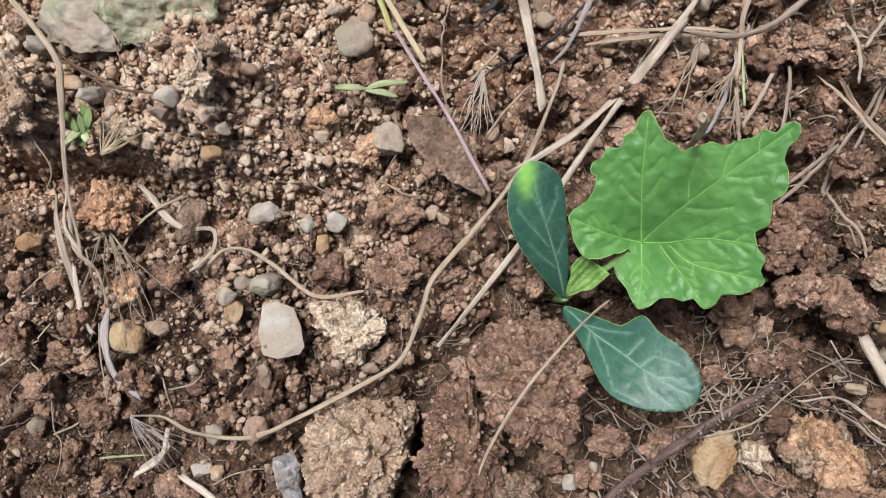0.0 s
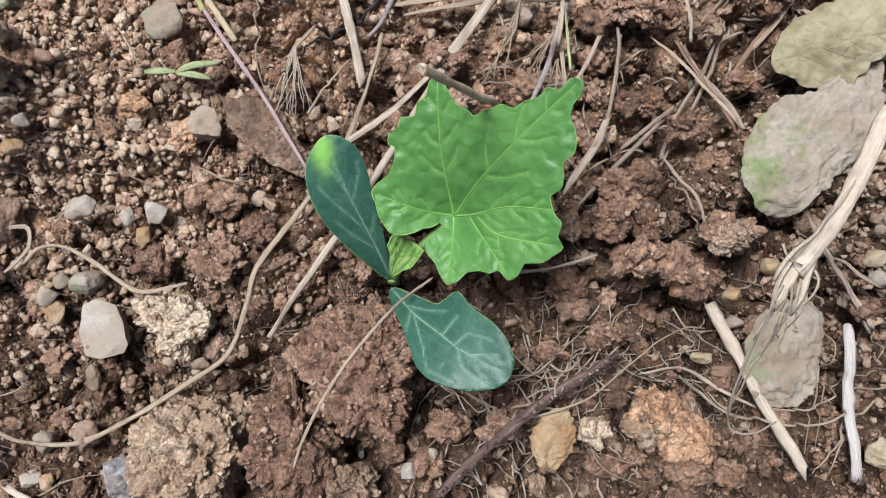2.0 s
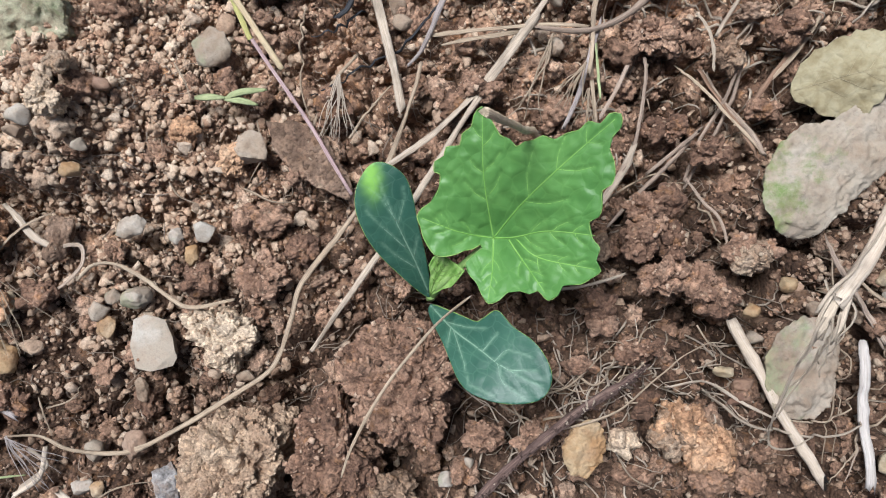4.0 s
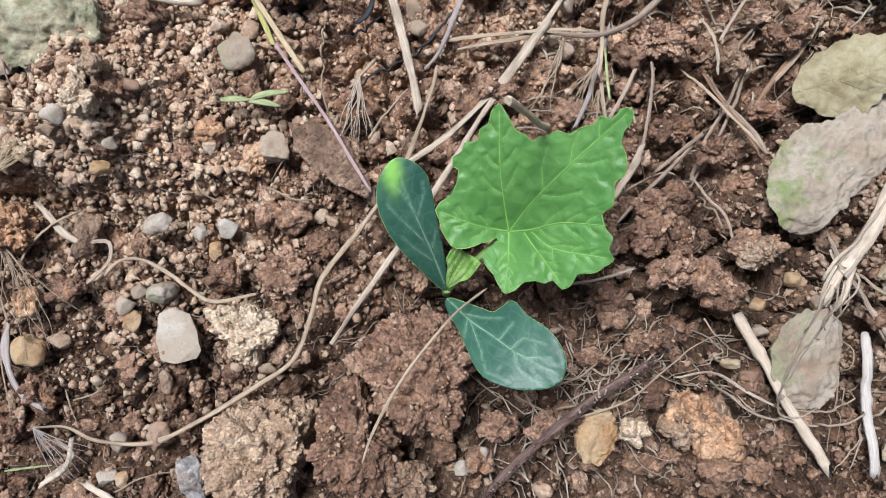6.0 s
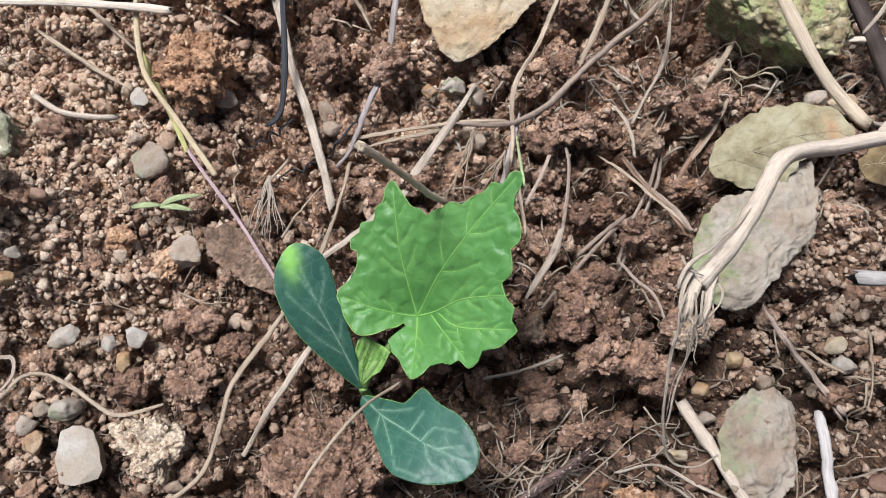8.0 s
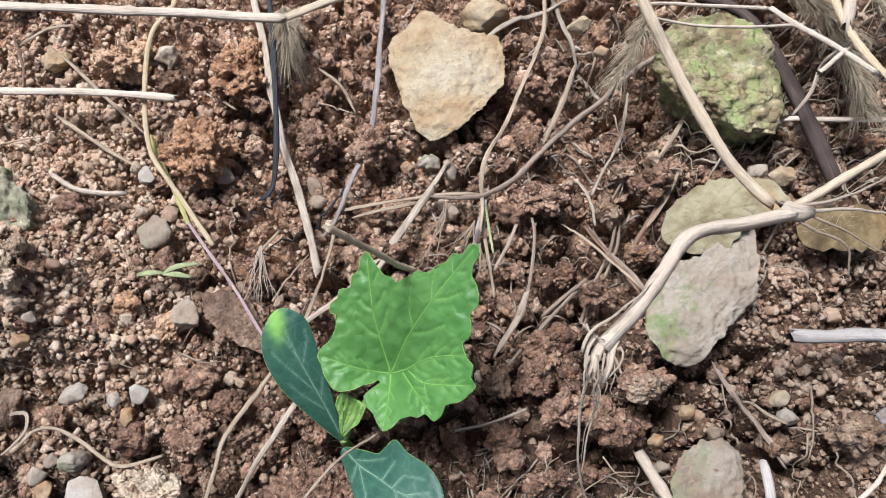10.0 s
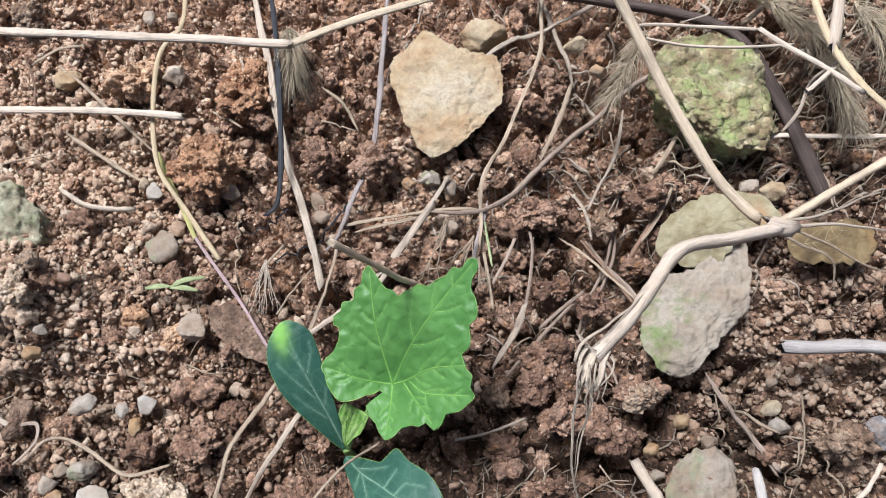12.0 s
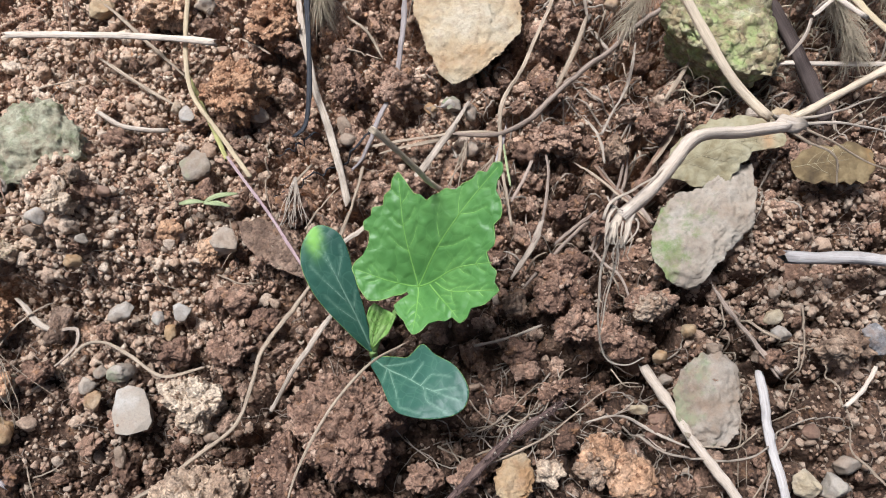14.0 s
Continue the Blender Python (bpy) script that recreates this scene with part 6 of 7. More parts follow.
straw("tan", [(0.0459, -0.046, 0.0057), (0.0542, -0.0513, 0.0074), (0.0592, -0.0547, 0.0087)], 0.00043, hairy_root, "rootlet")
straw("tan", [(0.0494, -0.0444, 0.0062), (0.0525, -0.0513, 0.007), (0.0573, -0.0583, 0.0076)], 0.00034, hairy_root, "rootlet")
straw("tan", [(0.0826, -0.0645, 0.0076), (0.0877, -0.0722, 0.005), (0.0962, -0.0763, 0.0042)], 0.00034, hairy_root, "rootlet")
straw("tan", [(0.0931, -0.026, 0.0036), (0.0907, -0.0327, 0.0052), (0.0962, -0.0398, 0.0059)], 0.00035, hairy_root, "rootlet")
straw("tan", [(0.1115, -0.0246, -0.0007), (0.1155, -0.0309, -0.0005), (0.1217, -0.0322, -0.0011)], 0.00035, hairy_root, "rootlet")
straw("grey", [(0.0993, -0.0433, 0.0067), (0.112, -0.0426, 0.0039), (0.1235, -0.05, 0.0042), (0.1333, -0.0555, 0.0047)], 0.0006)
straw("tan", [(0.1363, -0.0555, 0.0057), (0.148, -0.0569, 0.0059), (0.1567, -0.053, 0.0059), (0.1688, -0.0476, 0.0059), (0.1773, -0.0463, 0.006)], 0.0004)
straw("tan", [(0.159, -0.0086, 0.0029), (0.1684, -0.0178, 0.0035), (0.178, -0.0251, 0.0039)], 0.00043)
straw("tan", [(0.178, -0.0251, 0.0039), (0.1739, -0.037, 0.0039), (0.17, -0.0437, 0.0039)], 0.00043)
straw("tan", [(-0.1502, -0.0304, 0.0064), (-0.1441, -0.0361, 0.0054), (-0.1417, -0.0436, 0.0044), (-0.141, -0.0548, 0.0038), (-0.1382, -0.0604, 0.0035), (-0.1408, -0.0734, 0.0038)], 0.00046)
straw("tan", [(-0.1254, -0.0193, 0.0051), (-0.1252, -0.0325, 0.0033), (-0.1238, -0.0476, 0.0021)], 0.00047)
straw("tan", [(-0.141, -0.0567, 0.0038), (-0.1328, -0.053, 0.0031), (-0.1273, -0.0438, 0.0027)], 0.00047)
straw("tan", [(-0.158, -0.0342, 0.006), (-0.1481, -0.0267, 0.0069), (-0.1403, -0.0202, 0.0073)], 0.00055)
straw("tan", [(-0.1484, -0.01, 0.0098), (-0.1425, -0.0045, 0.0103), (-0.1353, 0.0001, 0.0099)], 0.00036)
straw("tan", [(-0.1039, -0.0422, -0.0004), (-0.0965, -0.0404, -0.001), (-0.0926, -0.0356, -0.0009)], 0.00038)
straw("tan", [(-0.1056, -0.0384, 0.0), (-0.1039, -0.046, -0.0004), (-0.1019, -0.0516, -0.0005)], 0.00047)
straw("grey", [(-0.1579, -0.0314, 0.0063), (-0.1535, -0.0248, 0.0073), (-0.1493, -0.0192, 0.0082)], 0.00074)
straw("bone", [(-0.0983, -0.0694, 0.0014), (-0.0914, -0.0742, 0.0018), (-0.0865, -0.0786, 0.0023)], 0.00111)
straw("tan", [(-0.0896, -0.0733, 0.0017), (-0.0786, -0.0687, 0.0008), (-0.0692, -0.0677, 0.0007)], 0.00037)
straw("tan", [(-0.0529, 0.0679, 0.0091), (-0.0494, 0.0609, 0.0079), (-0.0486, 0.0555, 0.0075)], 0.00045)
straw("tan", [(-0.0279, 0.0487, 0.0042), (-0.027, 0.0376, 0.0041), (-0.0316, 0.0285, 0.004)], 0.00037)
straw("tan", [(-0.0335, 0.0267, 0.0039), (-0.0243, 0.0221, 0.0038), (-0.0169, 0.0211, 0.0039)], 0.00046)
straw("tan", [(0.0059, 0.0683, 0.005), (-0.0041, 0.0574, 0.005), (-0.0114, 0.0392, 0.005), (-0.0096, 0.0319, 0.005)], 0.00064)
straw("dark", [(0.0345, 0.0845, 0.0071), (0.0238, 0.0729, 0.007), (0.0122, 0.0676, 0.007), (0.0014, 0.0605, 0.007), (-0.0095, 0.0552, 0.007)], 0.00054)
straw("dark", [(0.0086, 0.0825, 0.0061), (0.0014, 0.0781, 0.006), (-0.0095, 0.0764, 0.006)], 0.00054)
straw("tan", [(0.0014, 0.0411, 0.004), (0.0086, 0.0502, 0.004), (0.0159, 0.0574, 0.004)], 0.00055)
straw("tan", [(-0.057, 0.0302, 0.0066), (-0.0537, 0.0249, 0.0042), (-0.0465, 0.0222, 0.0033)], 0.00037)
straw("tan", [(-0.1435, 0.0422, 0.0158), (-0.137, 0.0298, 0.0141), (-0.1389, 0.0226, 0.0138)], 0.00045)
straw("brown", [(-0.1344, 0.0649, 0.0143), (-0.1238, 0.0601, 0.0151), (-0.1105, 0.0534, 0.0201), (-0.0969, 0.0509, 0.0272)], 0.00062)
straw("brown", [(-0.1336, 0.0658, 0.0142), (-0.1196, 0.0562, 0.0162), (-0.1056, 0.0536, 0.0231)], 0.00044)
straw("brown", [(-0.1223, 0.0848, 0.0111), (-0.1164, 0.0724, 0.0156), (-0.1091, 0.0567, 0.0213)], 0.00053)
straw("bone", [(-0.132, -0.0008, 0.0091), (-0.1296, -0.0174, 0.0061), (-0.1265, -0.0231, 0.0048)], 0.00092)
straw("bone", [(-0.1092, -0.0552, 0.0005), (-0.1034, -0.0607, 0.0005), (-0.1122, -0.0679, 0.002)], 0.00075)
straw("bone", [(-0.1036, -0.0552, -0.0), (-0.106, -0.0643, 0.0012), (-0.114, -0.0697, 0.0023)], 0.00093)
straw("green", [(-0.1262, -0.0642, 0.0027), (-0.118, -0.0639, 0.0021), (-0.1106, -0.0634, 0.0014)], 0.00056)
straw("tan", [(0.1008, 0.0619, -0.0034), (0.0991, 0.0564, -0.0036), (0.101, 0.0463, -0.0042)], 0.00046)
straw("brown", [(0.1202, 0.0605, -0.0065), (0.1263, 0.0492, -0.0061), (0.1303, 0.0375, -0.0025), (0.1342, 0.028, 0.0009)], 0.00101)
straw("twig", [(0.132, 0.0632, -0.0028), (0.1271, 0.0491, -0.0059), (0.1189, 0.036, -0.0041), (0.1117, 0.0227, 0.0007)], 0.00097)
straw("twig", [(0.0978, 0.0254, 0.0014), (0.1072, 0.0321, -0.002), (0.1168, 0.0389, -0.0053)], 0.00097)
straw("tan", [(0.113, 0.0208, 0.0011), (0.1175, 0.0082, 0.0024), (0.1217, -0.0008, 0.0008)], 0.00054)
straw("tan", [(0.0849, -0.0409, 0.0095), (0.0975, -0.0311, 0.0036), (0.1054, -0.0278, 0.0013)], 0.00044)
straw("tan", [(0.0668, -0.0345, 0.0063), (0.076, -0.0408, 0.0104), (0.0864, -0.031, 0.0054)], 0.00044)
straw("tan", [(0.1266, 0.1188, 0.0026), (0.1371, 0.1083, -0.0048), (0.1363, 0.0842, 0.0036)], 0.00056)
straw("tan", [(0.135, 0.1293, 0.005), (0.129, 0.1191, 0.0016), (0.1194, 0.1156, 0.001)], 0.00057)
straw("tan", [(0.2057, 0.0746, 0.0085), (0.2103, 0.0673, 0.0079), (0.2098, 0.0563, 0.0071)], 0.00063)
straw("brown", [(0.1963, 0.0428, 0.0063), (0.2056, 0.0395, 0.0063), (0.2214, 0.0385, 0.0064)], 0.00061)
straw("tan", [(0.0676, 0.0691, 0.0078), (0.0636, 0.0588, 0.0078), (0.0598, 0.0521, 0.0079), (0.0544, 0.048, 0.008)], 0.00035)
straw("tan", [(0.0676, 0.0691, 0.0078), (0.0652, 0.057, 0.0077), (0.063, 0.0484, 0.0078), (0.0645, 0.0431, 0.0078)], 0.00035)
straw("tan", [(0.0684, 0.0673, 0.0077), (0.0617, 0.0555, 0.0079), (0.056, 0.0471, 0.0079), (0.0507, 0.0439, 0.008)], 0.00035)
straw("tan", [(0.0695, 0.0707, 0.0077), (0.0664, 0.0622, 0.0077), (0.0616, 0.0537, 0.0079), (0.0585, 0.0443, 0.0079)], 0.00043)
rock("tan", 0.0717, -0.0607, 0.0089, 0.0082, 0.0092, 0.0065, 171, [(-6.5, 4.5), (-3.0, 8.5), (2.5, 9.2), (7.0, 6.0), (8.2, 0.5), (6.5, -5.5), (1.0, -9.2), (-5.5, -7.0), (-8.2, -1.0)])
clod("pale", -0.1465, 0.0516, 0.0157, 0.0148, 0.0119, 0.012, 172, [(-14.8, 10.2), (-4.8, 11.9), (6.1, 9.3), (9.8, 4.2), (14.3, -1.1), (14.8, -7.3), (10.9, -10.3), (3.5, -11.9), (-3.5, -9.3), (-13.5, -9.8)])
rock("tan", -0.1181, -0.0246, 0.0027, 0.0067, 0.0056, 0.0045, 173)
rock("tan", -0.146, 0.0061, 0.0105, 0.0047, 0.0036, 0.004, 174)
rock("grey", -0.0311, 0.04, 0.0038, 0.0058, 0.0058, 0.0045, 175)
rock("slab", -0.0956, 0.013, 0.0031, 0.0063, 0.0083, 0.005, 177)
rock("pale", -0.0726, 0.0162, 0.0015, 0.0058, 0.0037, 0.0035, 178)
rock("white", -0.0475, 0.0139, 0.0024, 0.0039, 0.0041, 0.0035, 179)
rock("tan", -0.1151, -0.0087, 0.0034, 0.0046, 0.006, 0.0045, 180)
rock("grey", -0.0153, 0.0938, 0.0038, 0.0049, 0.0036, 0.0035, 181)
rock("pale", -0.0412, 0.0730, 0.0045, 0.0064, 0.0072, 0.006, 182, [(-5.2, 5.0), (-1.5, 7.2), (4.6, 4.4), (6.4, 0.0), (5.6, -5.0), (1.0, -7.0), (-4.6, -6.2), (-6.4, -1.0)])
rock("earth", -0.0748, -0.0557, -0.0018, 0.0051, 0.0053, 0.0045, 183)
rock("pale", -0.0888, -0.0573, -0.0028, 0.0036, 0.0038, 0.003, 184)
rock("grey", -0.0724, -0.0381, -0.0031, 0.0025, 0.0042, 0.0025, 185)
rock("pale", -0.1475, -0.054, 0.0032, 0.0039, 0.0032, 0.003, 186)
rock("ochre", -0.0826, -0.0162, 0.0003, 0.0039, 0.0042, 0.0035, 187)
rock("pale", -0.0714, -0.0068, 0.0021, 0.0048, 0.0042, 0.004, 188)
rock("grey", -0.0843, -0.0106, 0.0012, 0.0039, 0.0033, 0.0035, 189)
rock("pale", -0.0783, -0.0059, 0.0022, 0.0033, 0.0032, 0.003, 190)
rock("pale", -0.1242, 0.0539, 0.0131, 0.0043, 0.0031, 0.004, 191)
rock("grey", -0.1395, 0.0579, 0.0126, 0.0023, 0.0027, 0.003, 192)
rock("ochre", -0.1318, 0.0573, 0.0119, 0.0038, 0.003, 0.003, 193)
rock("pale", -0.0954, 0.0504, 0.0246, 0.0036, 0.0032, 0.004, 194)
rock("grey", -0.0986, 0.0465, 0.0215, 0.004, 0.0024, 0.003, 195)
rock("pale", -0.1436, 0.0705, 0.0118, 0.0036, 0.0027, 0.0035, 196)
rock("brown", -0.0712, 0.0591, 0.0212, 0.0033, 0.0022, 0.003, 197)
rock("tan", -0.0847, 0.0344, 0.0164, 0.0037, 0.0026, 0.003, 198)
rock("pale", -0.0795, 0.0411, 0.0198, 0.0028, 0.0023, 0.003, 199)
rock("pale", -0.0571, 0.0129, 0.0011, 0.0028, 0.003, 0.0025, 200)
rock("tan", -0.052, 0.0066, 0.002, 0.002, 0.0037, 0.0025, 201)
rock("pale", -0.0935, -0.0686, -0.0009, 0.0042, 0.0033, 0.003, 202)
rock("ochre", -0.0876, -0.0695, -0.0005, 0.0026, 0.0033, 0.0025, 203)
rock("slate", -0.0639, -0.0699, -0.0008, 0.0056, 0.0085, 0.004, 204, [(-5.6, 6.0), (2.0, 8.5), (4.4, 4.0), (4.0, -3.0), (5.6, -8.5), (-1.0, -8.0), (-3.0, -1.0)])
rock("grey", -0.0364, -0.0344, 0.0003, 0.003, 0.002, 0.002, 205)
rock("pale", 0.1185, -0.0185, -0.004, 0.0028, 0.0039, 0.0045, 206)
rock("grey", 0.1502, -0.021, -0.0014, 0.0033, 0.0025, 0.003, 207)
rock("tan", 0.1722, -0.0126, 0.0018, 0.0039, 0.0028, 0.003, 208)
rock("pale", 0.1735, -0.0191, 0.0023, 0.0038, 0.0031, 0.0035, 209)
rock("tan", 0.1417, -0.013, -0.0026, 0.0034, 0.0029, 0.0035, 210)
rock("pale", 0.1305, -0.0301, -0.0041, 0.0033, 0.0025, 0.003, 211)
rock("brown", 0.1241, -0.0444, 0.0003, 0.0042, 0.0025, 0.003, 212)
rock("brown", 0.1231, -0.0488, 0.0011, 0.0042, 0.0026, 0.003, 213)
rock("brown", 0.1763, -0.0535, 0.002, 0.0034, 0.0032, 0.003, 214)
rock("tan", 0.1702, -0.0712, 0.0025, 0.0048, 0.0053, 0.0045, 215)
rock("pale", 0.1795, -0.0728, 0.003, 0.0052, 0.0051, 0.005, 216)
rock("pale", 0.1846, -0.0665, 0.0025, 0.0048, 0.0038, 0.0045, 217)
rock("grey", 0.1745, -0.004, 0.0024, 0.0023, 0.0021, 0.0025, 218)
rock("slate", 0.2046, -0.0241, 0.0055, 0.0045, 0.0065, 0.0025, 219)
rock("white", -0.0464, 0.0981, 0.004, 0.0041, 0.0039, 0.003, 220)
rock("grey", 0.0557, 0.0875, 0.002, 0.0032, 0.0035, 0.003, 222)
rock("pale", 0.0632, 0.0893, 0.003, 0.0039, 0.0035, 0.003, 223)
rock("pale", 0.0713, 0.0845, 0.0019, 0.0029, 0.0039, 0.003, 224)
rock("grey", 0.0187, 0.0851, 0.0021, 0.0037, 0.004, 0.003, 225)
rock("grey", 0.0209, 0.0788, 0.002, 0.0034, 0.0032, 0.003, 226)
rock("grey", 0.0702, 0.0679, 0.0026, 0.0034, 0.0032, 0.003, 227)
clod("tan", 0.1287, 0.0634, -0.0032, 0.0057, 0.0063, 0.0057, 228)
rock("tan", -0.0838, 0.1547, 0.0037, 0.006, 0.0045, 0.004, 229)
rock("grey", -0.049, 0.1799, 0.0042, 0.0033, 0.003, 0.003, 230)
rock("grey", -0.0396, 0.179, 0.0053, 0.0025, 0.0021, 0.0025, 231)
rock("tan", 0.0554, 0.0879, 0.002, 0.0028, 0.003, 0.003, 232)
rock("pale", 0.0642, 0.0892, 0.0025, 0.0042, 0.0033, 0.0035, 233)
rock("ochre", 0.1363, 0.1262, 0.0034, 0.004, 0.0029, 0.004, 234)
rock("tan", 0.1292, 0.1401, 0.0039, 0.0052, 0.0029, 0.0045, 235)
rock("tan", 0.0906, 0.1476, 0.0048, 0.011, 0.007, 0.008, 236)
rock("tan", 0.1909, 0.0662, 0.0047, 0.0053, 0.0042, 0.0045, 237)
rock("grey", 0.1819, 0.0681, 0.0045, 0.0042, 0.0037, 0.0045, 238)
rock("ochre", -0.0347, 0.1462, 0.0112, 0.0052, 0.0047, 0.0045, 239)
rock("ochre", -0.0505, 0.1019, 0.0037, 0.0026, 0.0025, 0.0025, 240)
rock("pale", 0.0274, -0.0695, 0.0055, 0.0029, 0.0027, 0.0025, 241)
rock("pale", 0.0355, -0.0647, 0.005, 0.0016, 0.0019, 0.002, 242)
rock("tan", 0.1310, -0.0215, -0.0043, 0.0033, 0.0031, 0.004, 243)
rock("tan", 0.1199, -0.04, -0.0001, 0.004, 0.0024, 0.0035, 244)
rock("grey", 0.0183, -0.0289, 0.0139, 0.002, 0.0016, 0.002, 245)
rock("grey", 0.0203, -0.0217, 0.0138, 0.0031, 0.0018, 0.002, 246)
rock("pale", 0.084, -0.0592, 0.0087, 0.0026, 0.0026, 0.003, 247)
rock("white", -0.0651, -0.0216, 0.0005, 0.0084, 0.0103, 0.0065, 248, [(-7.5, 8.3), (-3.3, 10.3), (4.5, 8.3), (7.0, 1.4), (8.4, -6.0), (6.6, -9.3), (-1.6, -10.3), (-7.1, -9.2), (-8.4, -1.5)])
rock("tan", 0.0748, 0.1236, 0.0038, 0.0234, 0.0293, 0.011, 249, [(-23.4, 14.8), (-18.1, 23.5), (-11.6, 29.3), (-5.6, 26.0), (2.0, 20.4), (12.9, 14.3), (21.8, 11.3), (23.4, 0.7), (20.4, -8.8), (11.4, -17.8), (5.4, -21.3), (-3.1, -27.2), (-8.9, -29.3), (-14.3, -23.2), (-20.2, -6.4), (-22.5, 4.8)])
rock("mossy", 0.1718, 0.101, 0.0058, 0.0226, 0.025, 0.023, 250, [(-22.6, 7.5), (-16.4, 17.6), (-5.8, 25.0), (6.7, 24.4), (17.3, 15.6), (19.4, 5.8), (21.0, -6.1), (22.6, -17.7), (13.0, -25.0), (1.2, -23.1), (-8.7, -12.7), (-18.7, 0.0)])
rock("lichen", 0.1539, 0.0222, 0.0016, 0.022, 0.0255, 0.012, 251, [(-21.9, 0.3), (-16.9, 9.3), (-7.3, 15.9), (3.4, 17.5), (13.0, 23.1), (22.0, 25.5), (20.5, 10.5), (17.5, -0.6), (8.5, -8.5), (0.2, -14.0), (-6.6, -23.7), (-11.8, -25.5), (-18.1, -19.1), (-22.0, -11.2)])
rock("pale", 0.1435, -0.04, -0.0009, 0.0132, 0.0166, 0.01, 252, [(-12.2, 3.4), (-6.8, 13.4), (0.7, 16.6), (9.2, 16.1), (13.0, 11.6), (13.2, 2.3), (8.8, -11.0), (2.8, -16.2), (-5.0, -16.6), (-10.8, -11.9), (-13.2, -4.8)])
rock("moss", -0.1004, 0.0842, 0.008, 0.0202, 0.017, 0.02, 253, [(-19.8, 13.5), (-4.1, 17.0), (9.9, 13.4), (18.5, 2.3), (20.2, -8.8), (11.6, -13.7), (2.9, -16.2), (-10.3, -17.0), (-20.2, -6.2)])
rock("slab", -0.0115, 0.0347, 0.0016, 0.0143, 0.014, 0.0055, 254, [(-14.3, 14.0), (-5.5, 14.0), (3.7, 9.3), (10.1, 1.0), (14.3, -10.0), (12.8, -14.0), (1.9, -9.0), (-7.3, -2.6), (-11.9, 5.7)])
clod("pale", -0.0432, -0.022, -0.001, 0.0125, 0.0101, 0.009, 255, [(-12.5, 8.3), (-5.0, 10.1), (4.2, 7.4), (12.5, 4.7), (11.6, -0.8), (5.9, -4.6), (4.0, -10.1), (-3.5, -8.4), (-5.3, -2.8), (-10.8, 0.8)])
clod("pale", -0.0394, -0.0621, -0.0014, 0.0181, 0.0175, 0.018, 256, [(-18.1, 5.2), (-16.0, 11.2), (-8.8, 15.4), (3.3, 17.5), (15.3, 15.7), (18.1, 11.6), (15.7, 1.7), (13.3, -7.2), (10.1, -17.0), (-13.7, -17.5), (-16.9, -2.7)])
clod("brown", -0.0065, -0.057, 0.0018, 0.014, 0.0209, 0.019, 257, [(-14.0, -15.1), (-12.8, -1.0), (-9.2, 12.4), (-3.8, 20.1), (2.1, 20.9), (4.2, 14.4), (8.1, 3.8), (14.0, -3.1), (13.1, -16.3), (2.4, -20.9)])
clod("brown", 0.0157, -0.0383, 0.0038, 0.0207, 0.02, 0.021, 258, [(-20.7, 7.6), (-18.9, 15.5), (-12.7, 19.1), (-2.2, 20.0), (7.4, 18.3), (11.7, 14.8), (15.1, 7.9), (20.7, 7.0), (18.5, 0.9), (13.3, -2.6), (14.2, -13.0), (9.8, -20.0), (-0.6, -18.4), (-11.0, -13.3), (-16.3, -2.9)])
clod("tan", 0.0101, -0.0731, 0.0055, 0.0086, 0.0082, 0.0095, 259)
clod("rust", -0.024, 0.102, 0.0100, 0.0153, 0.0145, 0.012, 260)
clod("rust", -0.1162, -0.008, 0.0041, 0.0055, 0.0057, 0.005, 261)
clod("tan", -0.1045, 0.1887, 0.0047, 0.0088, 0.0071, 0.0066, 262)
clod("rust", -0.0534, 0.1475, 0.0088, 0.0137, 0.0105, 0.009, 263)
clod("rust", -0.0067, 0.135, 0.0114, 0.0119, 0.0136, 0.009, 264)
clod("brown", -0.0013, 0.1213, 0.0086, 0.0060, 0.0065, 0.0057, 265)
clod("brown", -0.0792, 0.0555, 0.0287, 0.0022, 0.0022, 0.0047, 266)
clod("pale", -0.0849, 0.0549, 0.0282, 0.0052, 0.0066, 0.007, 267)
clod("tan", -0.0805, 0.0644, 0.0294, 0.0037, 0.0037, 0.0057, 268)
clod("pale", -0.1129, 0.0426, 0.0144, 0.0062, 0.0044, 0.006, 269)
clod("brown", 0.0936, 0.0031, 0.0053, 0.0070, 0.0073, 0.0076, 270)
clod("brown", 0.1029, 0.0158, 0.0035, 0.0059, 0.0046, 0.0057, 271)
clod("brown", 0.1037, -0.0113, 0.0026, 0.0042, 0.0038, 0.0057, 272)
clod("brown", 0.1177, -0.0174, -0.0011, 0.0067, 0.0060, 0.0066, 273)
clod("tan", 0.1294, -0.0031, 0.0016, 0.0077, 0.0059, 0.0071, 274)
clod("brown", 0.0924, -0.031, 0.0059, 0.0090, 0.0048, 0.0066, 275)
clod("brown", 0.0777, -0.0178, 0.0034, 0.0054, 0.0038, 0.0052, 276)
clod("tan", 0.0793, 0.0021, 0.0050, 0.0045, 0.0052, 0.0066, 277)
clod("brown", 0.0718, -0.0354, 0.0082, 0.0058, 0.0031, 0.0052, 278)
clod("rust", 0.1034, -0.0569, 0.0044, 0.0094, 0.0102, 0.008, 279)
clod("brown", 0.0917, -0.0476, 0.0091, 0.0045, 0.0045, 0.0052, 280)
clod("pale", 0.0842, -0.0589, 0.0088, 0.0051, 0.0051, 0.005, 281)
clod("brown", 0.136, 0.0443, -0.0011, 0.0057, 0.0042, 0.0057, 282)
clod("tan", 0.1942, -0.0269, 0.0048, 0.0084, 0.0062, 0.0076, 283)
